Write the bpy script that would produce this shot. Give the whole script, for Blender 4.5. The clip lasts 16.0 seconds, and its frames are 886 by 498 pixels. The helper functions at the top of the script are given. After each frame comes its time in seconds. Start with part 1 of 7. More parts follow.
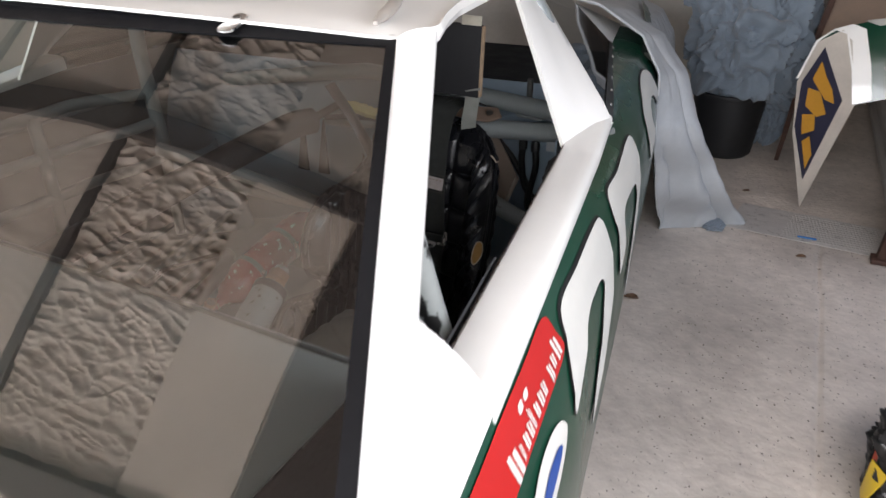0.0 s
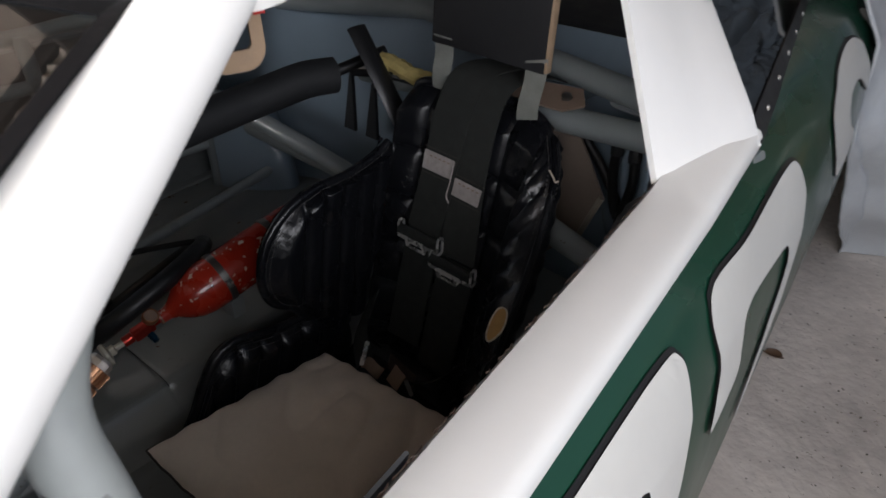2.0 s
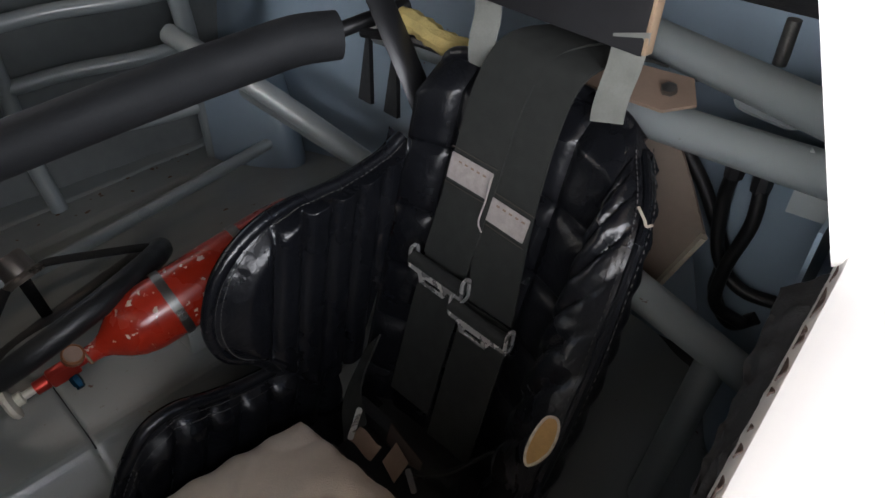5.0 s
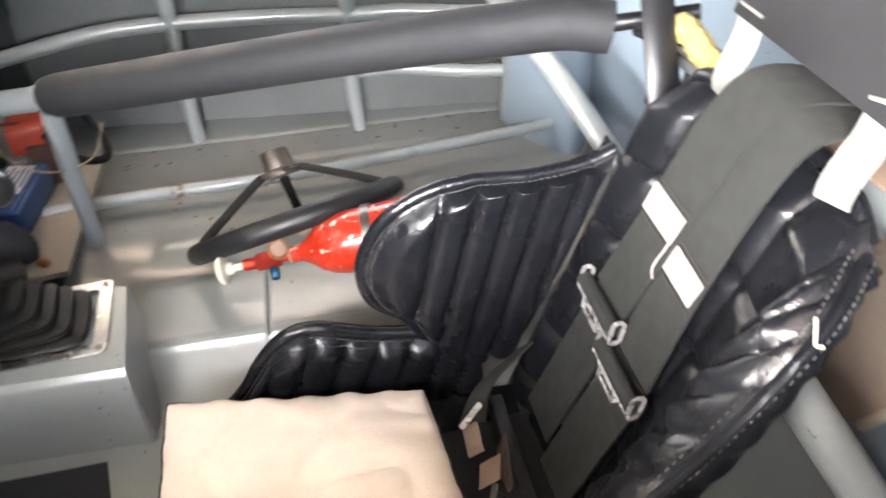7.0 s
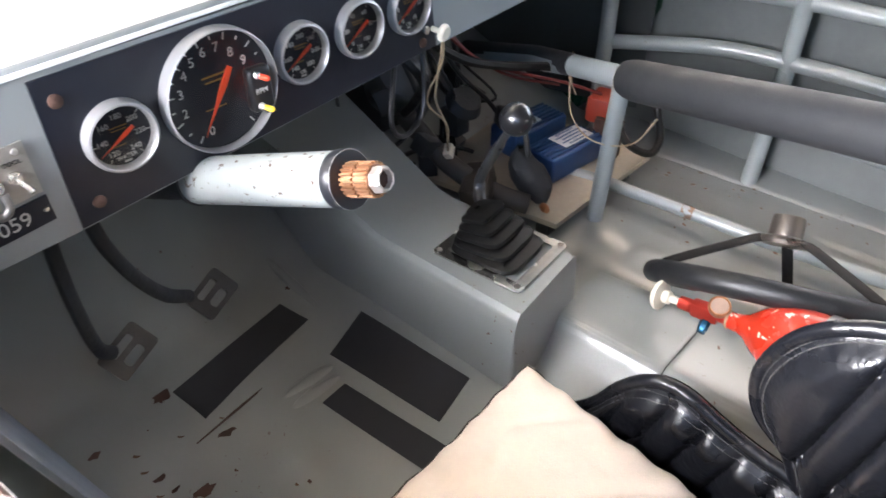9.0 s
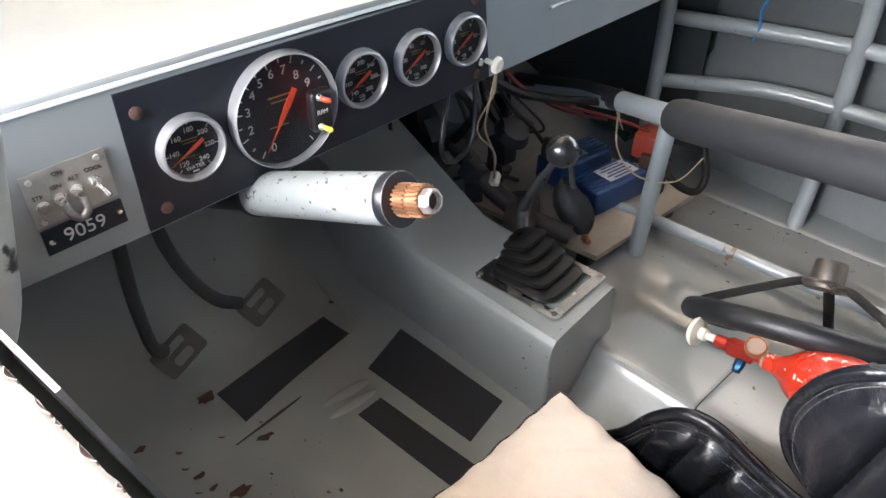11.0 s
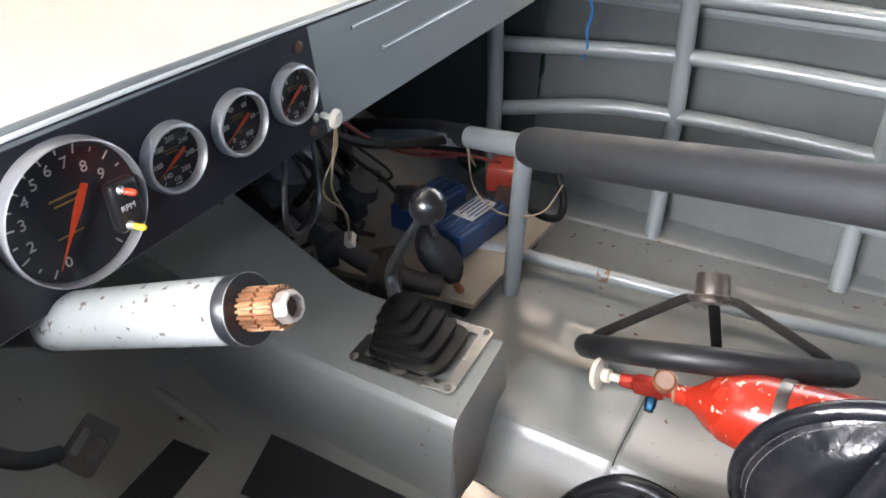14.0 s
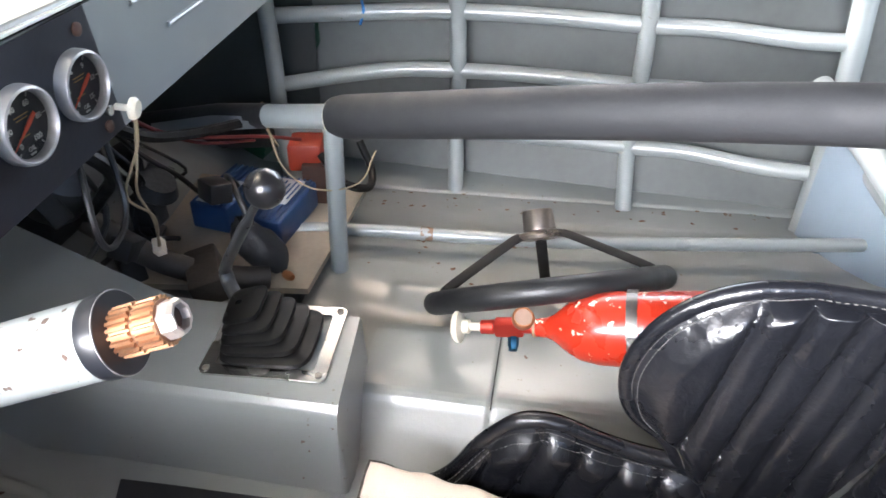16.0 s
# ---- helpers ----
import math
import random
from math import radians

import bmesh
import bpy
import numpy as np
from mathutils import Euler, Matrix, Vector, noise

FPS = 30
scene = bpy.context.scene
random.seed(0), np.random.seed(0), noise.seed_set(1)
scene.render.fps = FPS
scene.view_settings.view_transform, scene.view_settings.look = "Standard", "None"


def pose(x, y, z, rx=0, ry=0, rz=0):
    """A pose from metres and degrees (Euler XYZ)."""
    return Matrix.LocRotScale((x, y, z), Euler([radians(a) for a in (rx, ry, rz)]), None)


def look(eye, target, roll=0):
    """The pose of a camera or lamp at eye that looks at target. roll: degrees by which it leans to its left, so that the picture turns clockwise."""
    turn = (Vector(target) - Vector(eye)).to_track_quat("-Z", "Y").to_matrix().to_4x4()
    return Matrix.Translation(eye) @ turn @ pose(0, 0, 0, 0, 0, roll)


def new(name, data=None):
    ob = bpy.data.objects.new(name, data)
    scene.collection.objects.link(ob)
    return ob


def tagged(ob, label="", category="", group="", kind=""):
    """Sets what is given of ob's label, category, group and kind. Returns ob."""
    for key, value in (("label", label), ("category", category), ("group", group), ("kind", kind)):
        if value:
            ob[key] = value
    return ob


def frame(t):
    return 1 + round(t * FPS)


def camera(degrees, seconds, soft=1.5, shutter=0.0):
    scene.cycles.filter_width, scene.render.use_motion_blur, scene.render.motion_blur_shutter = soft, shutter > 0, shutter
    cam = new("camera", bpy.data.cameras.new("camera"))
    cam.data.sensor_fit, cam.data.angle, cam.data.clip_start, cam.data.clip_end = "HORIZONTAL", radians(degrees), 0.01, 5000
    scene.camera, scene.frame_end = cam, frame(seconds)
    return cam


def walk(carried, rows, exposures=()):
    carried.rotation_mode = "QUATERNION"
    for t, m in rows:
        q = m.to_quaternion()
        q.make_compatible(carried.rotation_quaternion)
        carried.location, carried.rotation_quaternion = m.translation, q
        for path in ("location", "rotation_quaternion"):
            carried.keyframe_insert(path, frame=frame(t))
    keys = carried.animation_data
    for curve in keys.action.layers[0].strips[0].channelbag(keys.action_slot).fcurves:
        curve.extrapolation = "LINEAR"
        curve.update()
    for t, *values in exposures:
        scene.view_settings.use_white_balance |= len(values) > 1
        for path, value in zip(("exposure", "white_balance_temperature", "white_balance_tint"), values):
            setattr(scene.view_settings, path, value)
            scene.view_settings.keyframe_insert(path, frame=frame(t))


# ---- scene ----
cam = camera(64.5, 16.0, shutter=0.4)
PATH = [
    (0, (1.107, -0.584, 1.388), (0.35, 1.004, 0.437), 0.7),
    (0.5, (1.11, -0.37, 1.381), (0.286, 1.177, 0.417), -0.6),
    (1, (1.045, -0.161, 1.372), (0.182, 1.32, 0.342), -0.4),
    (1.5, (1.018, -0.037, 1.347), (0.089, 1.371, 0.273), 0.3),
    (2, (1.017, 0.084, 1.296), (-0.05, 1.326, 0.148), 0.9),
    (2.5, (1.016, 0.15, 1.268), (-0.118, 1.32, 0.108), 1.2),
    (3, (0.974, 0.211, 1.241), (-0.179, 1.36, 0.08), 1.5),
    (3.5, (0.89, 0.278, 1.191), (-0.205, 1.44, -0.013), 2.5),
    (6, (0.773, 0.399, 1.166), (-0.315, 1.458, -0.136), 2.6),
    (6.5, (0.799, 0.45, 1.152), (-0.523, 1.238, -0.126), 0.4),
    (7, (0.823, 0.54, 1.166), (-0.647, 0.888, -0.144), 2.0),
    (7.5, (0.798, 0.574, 1.137), (-0.716, 0.469, -0.166), 2.3),
    (8, (0.765, 0.636, 1.133), (-0.616, 0.079, -0.202), 0.0),
    (8.5, (0.76, 0.634, 1.132), (-0.513, -0.162, -0.19), -0.1),
    (9, (0.769, 0.662, 1.124), (-0.404, -0.366, -0.128), 0.5),
    (9.5, (0.777, 0.69, 1.132), (-0.361, -0.431, -0.071), 0.5),
    (11.8, (0.795, 0.675, 1.142), (-0.339, -0.467, -0.046), 1.7),
    (12, (0.793, 0.678, 1.143), (-0.354, -0.456, -0.04), 1.6),
    (12.5, (0.791, 0.675, 1.14), (-0.369, -0.435, -0.052), 1.3),
    (13, (0.778, 0.649, 1.141), (-0.426, -0.37, -0.088), 1.6),
    (13.5, (0.739, 0.601, 1.127), (-0.562, -0.282, -0.108), 0.8),
    (14, (0.697, 0.573, 1.098), (-0.737, -0.279, -0.006), 0.1),
    (14.5, (0.711, 0.595, 1.08), (-0.787, -0.242, 0.052), 0.9),
    (15, (0.72, 0.569, 1.067), (-0.821, -0.125, -0.002), 2.6),
    (15.5, (0.715, 0.511, 1.059), (-0.887, 0.089, -0.061), 2.0),
    (16, (0.711, 0.482, 1.069), (-0.909, 0.23, -0.076), 1.4),
]
EXPOSURES = [(0, -0.57, 6600, 13), (0.6, -0.82, 6600, 13), (1.4, -0.97, 6500, 13), (2.0, -0.95, 6550, 13), (3.0, -0.78, 6550, 12), (3.7, -0.55, 6500, 12), (5.8, 1.0, 6500, 12), (6.2, 1.6, 6600, 12), (6.6, 2.9, 6900, 13), (7.0, 3.3, 7000, 14),
             (7.5, 3.1, 6850, 14), (8.5, 3.15, 6750, 14), (9.0, 3.38, 6600, 14), (12.0, 3.05, 6700, 13), (13.2, 3.15, 6700, 13), (14.5, 3.1, 6700, 13), (16, 3.5, 6600, 13)]
walk(cam, [(t, look(eye, target, roll)) for t, eye, target, roll in PATH], EXPOSURES)

# ---- world and light: daylight through the open front of the garage ----
world = bpy.data.worlds.new("world")
scene.world = world
world.use_nodes = True
wn = world.node_tree.nodes
sky = wn.new("ShaderNodeTexSky")
sky.sky_type, sky.sun_disc, sky.sun_elevation, sky.sun_rotation = "NISHITA", False, radians(50), radians(160)
world.node_tree.links.new(sky.outputs[0], wn["Background"].inputs[0])
wn["Background"].inputs[1].default_value = 0.15


X0_LEFT_FILL = -2.44  # the fill lamp in the assumed opening of the left wall


def area_lamp(name, m, sx, sy, power, color):
    data = bpy.data.lights.new(name, "AREA")
    data.shape, data.size, data.size_y, data.energy, data.color = "RECTANGLE", sx, sy, power, color
    ob = new(name, data)
    ob.matrix_world = m
    return ob


area_lamp("daylight_in_front_door", look((-0.2, -2.95, 2.05), (-0.2, 0.4, 0.7)), 3.8, 0.65, 270, (0.93, 0.965, 1.0))
area_lamp("daylight_off_the_driveway", look((-0.2, -2.9, 0.35), (-0.2, 0.6, 2.5)), 3.8, 0.6, 205, (0.96, 0.97, 1.0))
area_lamp("daylight_in_side_door", look((1.74, -0.25, 1.47), (-0.5, 0.75, 0.45)), 1.8, 0.62, 42, (0.95, 0.965, 1.0))
# unseen fill added on the left, for highlights from the passenger side
area_lamp("left_fill_lamp", look((X0_LEFT_FILL, 1.0, 1.55), (0.2, 0.9, 0.5)), 2.2, 0.9, 5, (0.88, 0.94, 1.0))


# ---- materials ----
def material(name, base, rough=0.5, metal=0.0, vary=0.12, scale=9.0, bump=0.0, bump_scale=120.0, coat=0.0,
             spots=None, spot_scale=30.0, spot_amount=0.62, spot_edge=0.03, random_tint=0.0, stretch=(1, 1, 1), rough_vary=0.12, sheen=0.0, coat_rough=0.06):
    m = bpy.data.materials.new(name)
    m.use_nodes = True
    nt = m.node_tree
    n, lk = nt.nodes, nt.links
    b = n["Principled BSDF"]
    b.inputs["Metallic"].default_value = metal
    if coat:
        b.inputs["Coat Weight"].default_value, b.inputs["Coat Roughness"].default_value = coat, coat_rough
    if sheen:
        b.inputs["Sheen Weight"].default_value, b.inputs["Sheen Roughness"].default_value = sheen, 0.5
    tc, mp = n.new("ShaderNodeTexCoord"), n.new("ShaderNodeMapping")
    mp.inputs["Scale"].default_value = stretch
    lk.new(tc.outputs["Object"], mp.inputs[0])

    def noise_node(sc, detail):
        t = n.new("ShaderNodeTexNoise")
        t.inputs["Scale"].default_value, t.inputs["Detail"].default_value = sc, detail
        lk.new(mp.outputs[0], t.inputs["Vector"])
        return t

    big, fine = noise_node(scale, 5.0), noise_node(scale * 9, 3.0)
    add = n.new("ShaderNodeMath")
    add.operation = "MULTIPLY_ADD"
    add.inputs[1].default_value = 0.4
    lk.new(fine.outputs["Fac"], add.inputs[0])
    lk.new(big.outputs["Fac"], add.inputs[2])
    ramp = n.new("ShaderNodeMapRange")
    ramp.inputs["From Min"].default_value, ramp.inputs["From Max"].default_value = 0.4, 1.0
    ramp.inputs["To Min"].default_value, ramp.inputs["To Max"].default_value = 1 - vary, 1 + vary
    lk.new(add.outputs[0], ramp.inputs[0])
    tint = n.new("ShaderNodeVectorMath")
    tint.operation = "SCALE"
    tint.inputs[0].default_value = base
    lk.new(ramp.outputs[0], tint.inputs["Scale"])
    out = tint.outputs[0]
    if random_tint:
        info, rr = n.new("ShaderNodeObjectInfo"), n.new("ShaderNodeMapRange")
        rr.inputs["To Min"].default_value, rr.inputs["To Max"].default_value = 1 - random_tint, 1 + random_tint
        lk.new(info.outputs["Random"], rr.inputs[0])
        t2 = n.new("ShaderNodeVectorMath")
        t2.operation = "SCALE"
        lk.new(out, t2.inputs[0])
        lk.new(rr.outputs[0], t2.inputs["Scale"])
        out = t2.outputs[0]
    if spots:
        sp, sr, mix = noise_node(spot_scale, 6.0), n.new("ShaderNodeMapRange"), n.new("ShaderNodeMix")
        mix.data_type = "RGBA"
        sr.inputs["From Min"].default_value, sr.inputs["From Max"].default_value = spot_amount, spot_amount + spot_edge
        lk.new(sp.outputs["Fac"], sr.inputs[0])
        lk.new(sr.outputs[0], mix.inputs["Factor"])
        lk.new(out, mix.inputs["A"])
        mix.inputs["B"].default_value = (*spots, 1)
        out = mix.outputs["Result"]
    lk.new(out, b.inputs["Base Color"])
    ro = n.new("ShaderNodeMapRange")
    ro.inputs["From Min"].default_value, ro.inputs["From Max"].default_value = 0.3, 0.75
    ro.inputs["To Min"].default_value, ro.inputs["To Max"].default_value = max(0.02, rough - rough_vary), min(1.0, rough + rough_vary)
    lk.new(big.outputs["Fac"], ro.inputs[0])
    lk.new(ro.outputs[0], b.inputs["Roughness"])
    if bump:
        bn, bu = noise_node(bump_scale, 4.0), n.new("ShaderNodeBump")
        bu.inputs["Strength"].default_value, bu.inputs["Distance"].default_value = bump, 0.004
        lk.new(bn.outputs["Fac"], bu.inputs["Height"])
        lk.new(bu.outputs[0], b.inputs["Normal"])
    return m


def painted_sheet(name, base, rough=0.34, coat=0.45, wave=0.22, rust=0.70):
    """Brushed gloss paint on beaten sheet: slow waves, a fine orange peel, dull scuffs, rust in clusters."""
    m = bpy.data.materials.new(name)
    m.use_nodes = True
    n, lk = m.node_tree.nodes, m.node_tree.links
    b = n["Principled BSDF"]
    tc = n.new("ShaderNodeTexCoord")

    def noise_node(scale, detail, distortion=0.0):
        t = n.new("ShaderNodeTexNoise")
        t.inputs["Scale"].default_value, t.inputs["Detail"].default_value, t.inputs["Distortion"].default_value = scale, detail, distortion
        lk.new(tc.outputs["Object"], t.inputs["Vector"])
        return t.outputs["Fac"]

    def remap(fac, f0, f1, t0, t1):
        r = n.new("ShaderNodeMapRange")
        r.interpolation_type = "SMOOTHSTEP"
        for k, v in zip(("From Min", "From Max", "To Min", "To Max"), (f0, f1, t0, t1)):
            r.inputs[k].default_value = v
        lk.new(fac, r.inputs[0])
        return r.outputs[0]

    def mixed(fac, a, c):
        x = n.new("ShaderNodeMix")
        x.data_type = "RGBA"
        lk.new(fac, x.inputs["Factor"])
        lk.new(a, x.inputs["A"]) if not isinstance(a, tuple) else setattr(x.inputs["A"], "default_value", (*a, 1))
        x.inputs["B"].default_value = (*c, 1)
        return x.outputs["Result"]

    tone = mixed(remap(noise_node(3.5, 3.0), 0.3, 0.7, 0.0, 1.0), tuple(v * 0.93 for v in base), tuple(v * 1.07 for v in base))
    dirt = mixed(remap(noise_node(6, 2.0), 0.35, 0.85, 0.0, 0.16), tone, (base[0] * 0.66, base[1] * 0.62, base[2] * 0.57))
    mul = n.new("ShaderNodeMath")
    mul.operation = "MULTIPLY"
    lk.new(remap(noise_node(4.2, 2.0), 0.50, 0.62, 0.0, 1.0), mul.inputs[0])
    lk.new(remap(noise_node(95, 5.0), rust - 0.02, rust + 0.02, 0.0, 1.0), mul.inputs[1])
    lk.new(mixed(mul.outputs[0], dirt, (0.10, 0.045, 0.028)), b.inputs["Base Color"])
    lk.new(remap(noise_node(6, 1.5), 0.2, 0.85, rough - 0.03, rough + 0.07), b.inputs["Roughness"])
    b.inputs["Coat Weight"].default_value = coat
    lk.new(remap(noise_node(5, 1.0), 0.2, 0.8, 0.12, 0.22), b.inputs["Coat Roughness"])
    b1, b2 = n.new("ShaderNodeBump"), n.new("ShaderNodeBump")
    b1.inputs["Strength"].default_value, b1.inputs["Distance"].default_value = wave, 0.02
    b2.inputs["Strength"].default_value, b2.inputs["Distance"].default_value = 0.06, 0.002
    lk.new(noise_node(5.0, 0.5, 0.8), b1.inputs["Height"])
    lk.new(noise_node(160, 2.0), b2.inputs["Height"])
    lk.new(b1.outputs[0], b2.inputs["Normal"])
    lk.new(b2.outputs[0], b.inputs["Normal"])
    lk.new(b2.outputs[0], b.inputs["Coat Normal"])
    return m


def glass(name, tint, ior=1.5):
    m = bpy.data.materials.new(name)
    m.use_nodes = True
    n, lk = m.node_tree.nodes, m.node_tree.links
    n.remove(n["Principled BSDF"])
    tr, gl, fr, mx = n.new("ShaderNodeBsdfTransparent"), n.new("ShaderNodeBsdfGlossy"), n.new("ShaderNodeFresnel"), n.new("ShaderNodeMixShader")
    tr.inputs[0].default_value = (*tint, 1)
    gl.inputs["Roughness"].default_value = 0.0
    fr.inputs[0].default_value = ior
    lk.new(fr.outputs[0], mx.inputs[0])
    lk.new(tr.outputs[0], mx.inputs[1])
    lk.new(gl.outputs[0], mx.inputs[2])
    lk.new(mx.outputs[0], n["Material Output"].inputs[0])
    return m


WHITE = material("white_car_paint", (0.86, 0.85, 0.82), 0.38, vary=0.03, scale=3, coat=0.5, bump=0.03, bump_scale=60, spots=(0.25, 0.23, 0.2), spot_scale=150, spot_amount=0.80)
GREEN = material("dark_green_car_paint", (0.004, 0.045, 0.024), 0.30, vary=0.08, scale=4, coat=0.25, bump=0.03, bump_scale=40)
DECAL = material("white_vinyl_lettering", (0.66, 0.65, 0.61), 0.42, vary=0.04, scale=6)
DECAL_EDGE = material("black_vinyl_edge", (0.012, 0.01, 0.01), 0.4, vary=0.1)
RED_DECAL = material("red_vinyl", (0.45, 0.012, 0.010), 0.4, vary=0.06)
RUST = material("rusty_steel", (0.060, 0.028, 0.019), 0.8, vary=0.35, scale=40, bump=0.5, bump_scale=90)
RAW_EDGE = material("chipped_raw_edge", (0.05, 0.028, 0.02), 0.7, vary=0.4, scale=60, bump=0.5)
GREY = painted_sheet("grey_interior_paint", (0.228, 0.242, 0.235), 0.33, 0.5, 0.13)
GREY_CLEAN = painted_sheet("grey_sheet_paint", (0.23, 0.25, 0.255), 0.36, 0.3, 0.08, 0.80)
TUBE = painted_sheet("blue_grey_tube_paint", (0.26, 0.288, 0.290), 0.30, 0.5, 0.06, 0.72)
BLUEWALL = painted_sheet("blue_grey_sheet_paint", (0.21, 0.27, 0.325), 0.32, 0.5, 0.14, 0.74)
# one near-black for roof underside, firewall, under-dash parts and small dark fittings
NEAR_BLACK = material("near_black", (0.02, 0.021, 0.023), 0.6, vary=0.3, scale=12, bump=0.3)
FOAM = material("black_foam_padding", (0.020, 0.021, 0.023), 0.72, vary=0.18, scale=20, bump=0.15, bump_scale=400)
VINYL = material("black_vinyl", (0.007, 0.0075, 0.0095), 0.30, vary=0.25, scale=8, bump=0.30, bump_scale=75, rough_vary=0.10)
VINYL.node_tree.nodes["Principled BSDF"].inputs["Specular IOR Level"].default_value = 0.45


def crinkle(m, scale, strength, depth):
    """A slower, twisted relief under the grain: the pulls and creases of old soft sheet."""
    n, lk = m.node_tree.nodes, m.node_tree.links
    grain = [x for x in n if x.type == "BUMP"][0]
    tc, t, bu = n.new("ShaderNodeTexCoord"), n.new("ShaderNodeTexNoise"), n.new("ShaderNodeBump")
    t.inputs["Scale"].default_value, t.inputs["Detail"].default_value, t.inputs["Distortion"].default_value = scale, 4.0, 1.6
    bu.inputs["Strength"].default_value, bu.inputs["Distance"].default_value = strength, depth
    lk.new(tc.outputs["Object"], t.inputs["Vector"])
    lk.new(t.outputs["Fac"], bu.inputs["Height"])
    lk.new(bu.outputs[0], grain.inputs["Normal"])


crinkle(VINYL, 16, 0.28, 0.010)
SCREEN_TAPE = material("black_screen_border", (0.006, 0.006, 0.007), 0.6, vary=0.2, scale=8, bump=0.1)
SCREEN_TAPE.node_tree.nodes["Principled BSDF"].inputs["Specular IOR Level"].default_value = 0.12
SPOKE = material("matt_black_spoke", (0.006, 0.006, 0.0065), 0.6, vary=0.25, scale=30, bump=0.1)
SPOKE.node_tree.nodes["Principled BSDF"].inputs["Specular IOR Level"].default_value = 0.2
THREAD = material("grey_thread", (0.07, 0.067, 0.064), 0.9, vary=0.2)
BELT = material("black_webbing", (0.017, 0.0185, 0.0165), 0.85, vary=0.2, scale=60, bump=0.5, bump_scale=900)
LABEL = material("woven_white_label", (0.33, 0.295, 0.28), 0.85, vary=0.22, scale=120, bump=0.3, bump_scale=700)
STEEL = material("bright_steel", (0.66, 0.65, 0.62), 0.30, metal=0.75, vary=0.1, scale=40, rough_vary=0.15)
DULL_STEEL = material("dull_steel", (0.22, 0.21, 0.20), 0.42, metal=0.9, vary=0.25, scale=30, bump=0.1)
ALU = material("satin_aluminium", (0.72, 0.72, 0.72), 0.33, metal=1.0, vary=0.06, scale=30)
BEZEL = material("satin_bezel", (0.33, 0.33, 0.335), 0.42, metal=0.55, vary=0.05, scale=30)
COPPER = material("copper_spline", (0.42, 0.225, 0.125), 0.42, metal=0.85, vary=0.2, scale=60, bump=0.1)
RUBBER = material("black_rubber", (0.006, 0.006, 0.006), 0.45, vary=0.2, scale=25, bump=0.1, bump_scale=150)
RUBBER.node_tree.nodes["Principled BSDF"].inputs["Specular IOR Level"].default_value = 0.28
RED = material("red_bottle_paint", (0.42, 0.028, 0.012), 0.3, vary=0.14, scale=14, coat=0.4, bump=0.05, spots=(0.72, 0.52, 0.42), spot_scale=62, spot_amount=0.628, spot_edge=0.012)
RED_ANOD = material("red_anodised", (0.5, 0.05, 0.035), 0.3, metal=0.7, vary=0.1)
PLASTIC_W = material("yellowed_white_plastic", (0.66, 0.61, 0.50), 0.45, vary=0.1, scale=30)
BLUE_ANOD = material("blue_anodised", (0.010, 0.055, 0.10), 0.3, metal=0.8)
CANVAS = material("cream_canvas", (0.779, 0.673, 0.575), 0.85, vary=0.07, scale=14, bump=0.25, bump_scale=500, sheen=0.2)
PIPING = material("dark_piping", (0.05, 0.04, 0.035), 0.8)
TAN_FOAM = material("tan_foam", (0.50, 0.31, 0.12), 0.9, vary=0.15, scale=50, bump=0.4)
TAPE = material("grey_cloth_tape", (0.23, 0.235, 0.215), 0.55, vary=0.15, scale=40, bump=0.3, bump_scale=200)
CARD = material("brown_cardboard", (0.22, 0.155, 0.115), 0.85, vary=0.12, scale=20)
PANEL_BLACK = material("black_instrument_panel", (0.005, 0.007, 0.014), 0.42, vary=0.25, scale=10, bump=0.05)
BLACK = material("black_plastic", (0.012, 0.012, 0.013), 0.4, vary=0.2)
DIAL = material("black_dial", (0.012, 0.014, 0.021), 0.85, vary=0.1)
MARK = material("white_print", (0.5, 0.5, 0.49), 0.6, vary=0.02)
YELLOW = material("yellow_print", (0.24, 0.14, 0.03), 0.6, vary=0.05)
ORANGE = material("orange_needle", (0.60, 0.055, 0.015), 0.45, vary=0.03)
YELLOW_CAP = material("yellow_cap", (0.75, 0.5, 0.03), 0.4, vary=0.03)
POLISHED = material("polished_adjuster", (0.66, 0.65, 0.63), 0.28, metal=0.7, vary=0.1, scale=40)
RIM = material("black_wheel_rim", (0.011, 0.0115, 0.0125), 0.45, vary=0.2, scale=30, bump=0.15, bump_scale=400)
GRIP = material("black_grip_tape", (0.026, 0.027, 0.032), 0.9, vary=0.3, scale=90, bump=0.8, bump_scale=900)
BLUE_BOX = material("blue_box_paint", (0.012, 0.05, 0.14), 0.42, vary=0.12, scale=20, bump=0.1)
BEIGE = material("beige_tray_paint", (0.34, 0.30, 0.24), 0.55, vary=0.15, scale=12, spots=(0.14, 0.08, 0.05), spot_scale=40, spot_amount=0.72)
WIRE_TAN = material("tan_wire", (0.28, 0.22, 0.14), 0.7)
WIRE_RED = material("red_wire", (0.12, 0.012, 0.010), 0.5)
WIRE_BLUE = material("blue_wire", (0.02, 0.2, 0.55), 0.5)
RUSTY_COPPER = material("copper_fitting", (0.45, 0.2, 0.1), 0.4, metal=0.8)
CONCRETE = material("worn_concrete", (0.57, 0.51, 0.455), 0.75, vary=0.34, scale=2.2, bump=0.9, bump_scale=45, spots=(0.13, 0.105, 0.085), spot_scale=75, spot_amount=0.665, spot_edge=0.02)
METAL_WALL = material("grey_ribbed_sheet", (0.36, 0.35, 0.335), 0.35, vary=0.12, scale=4, bump=0.05)
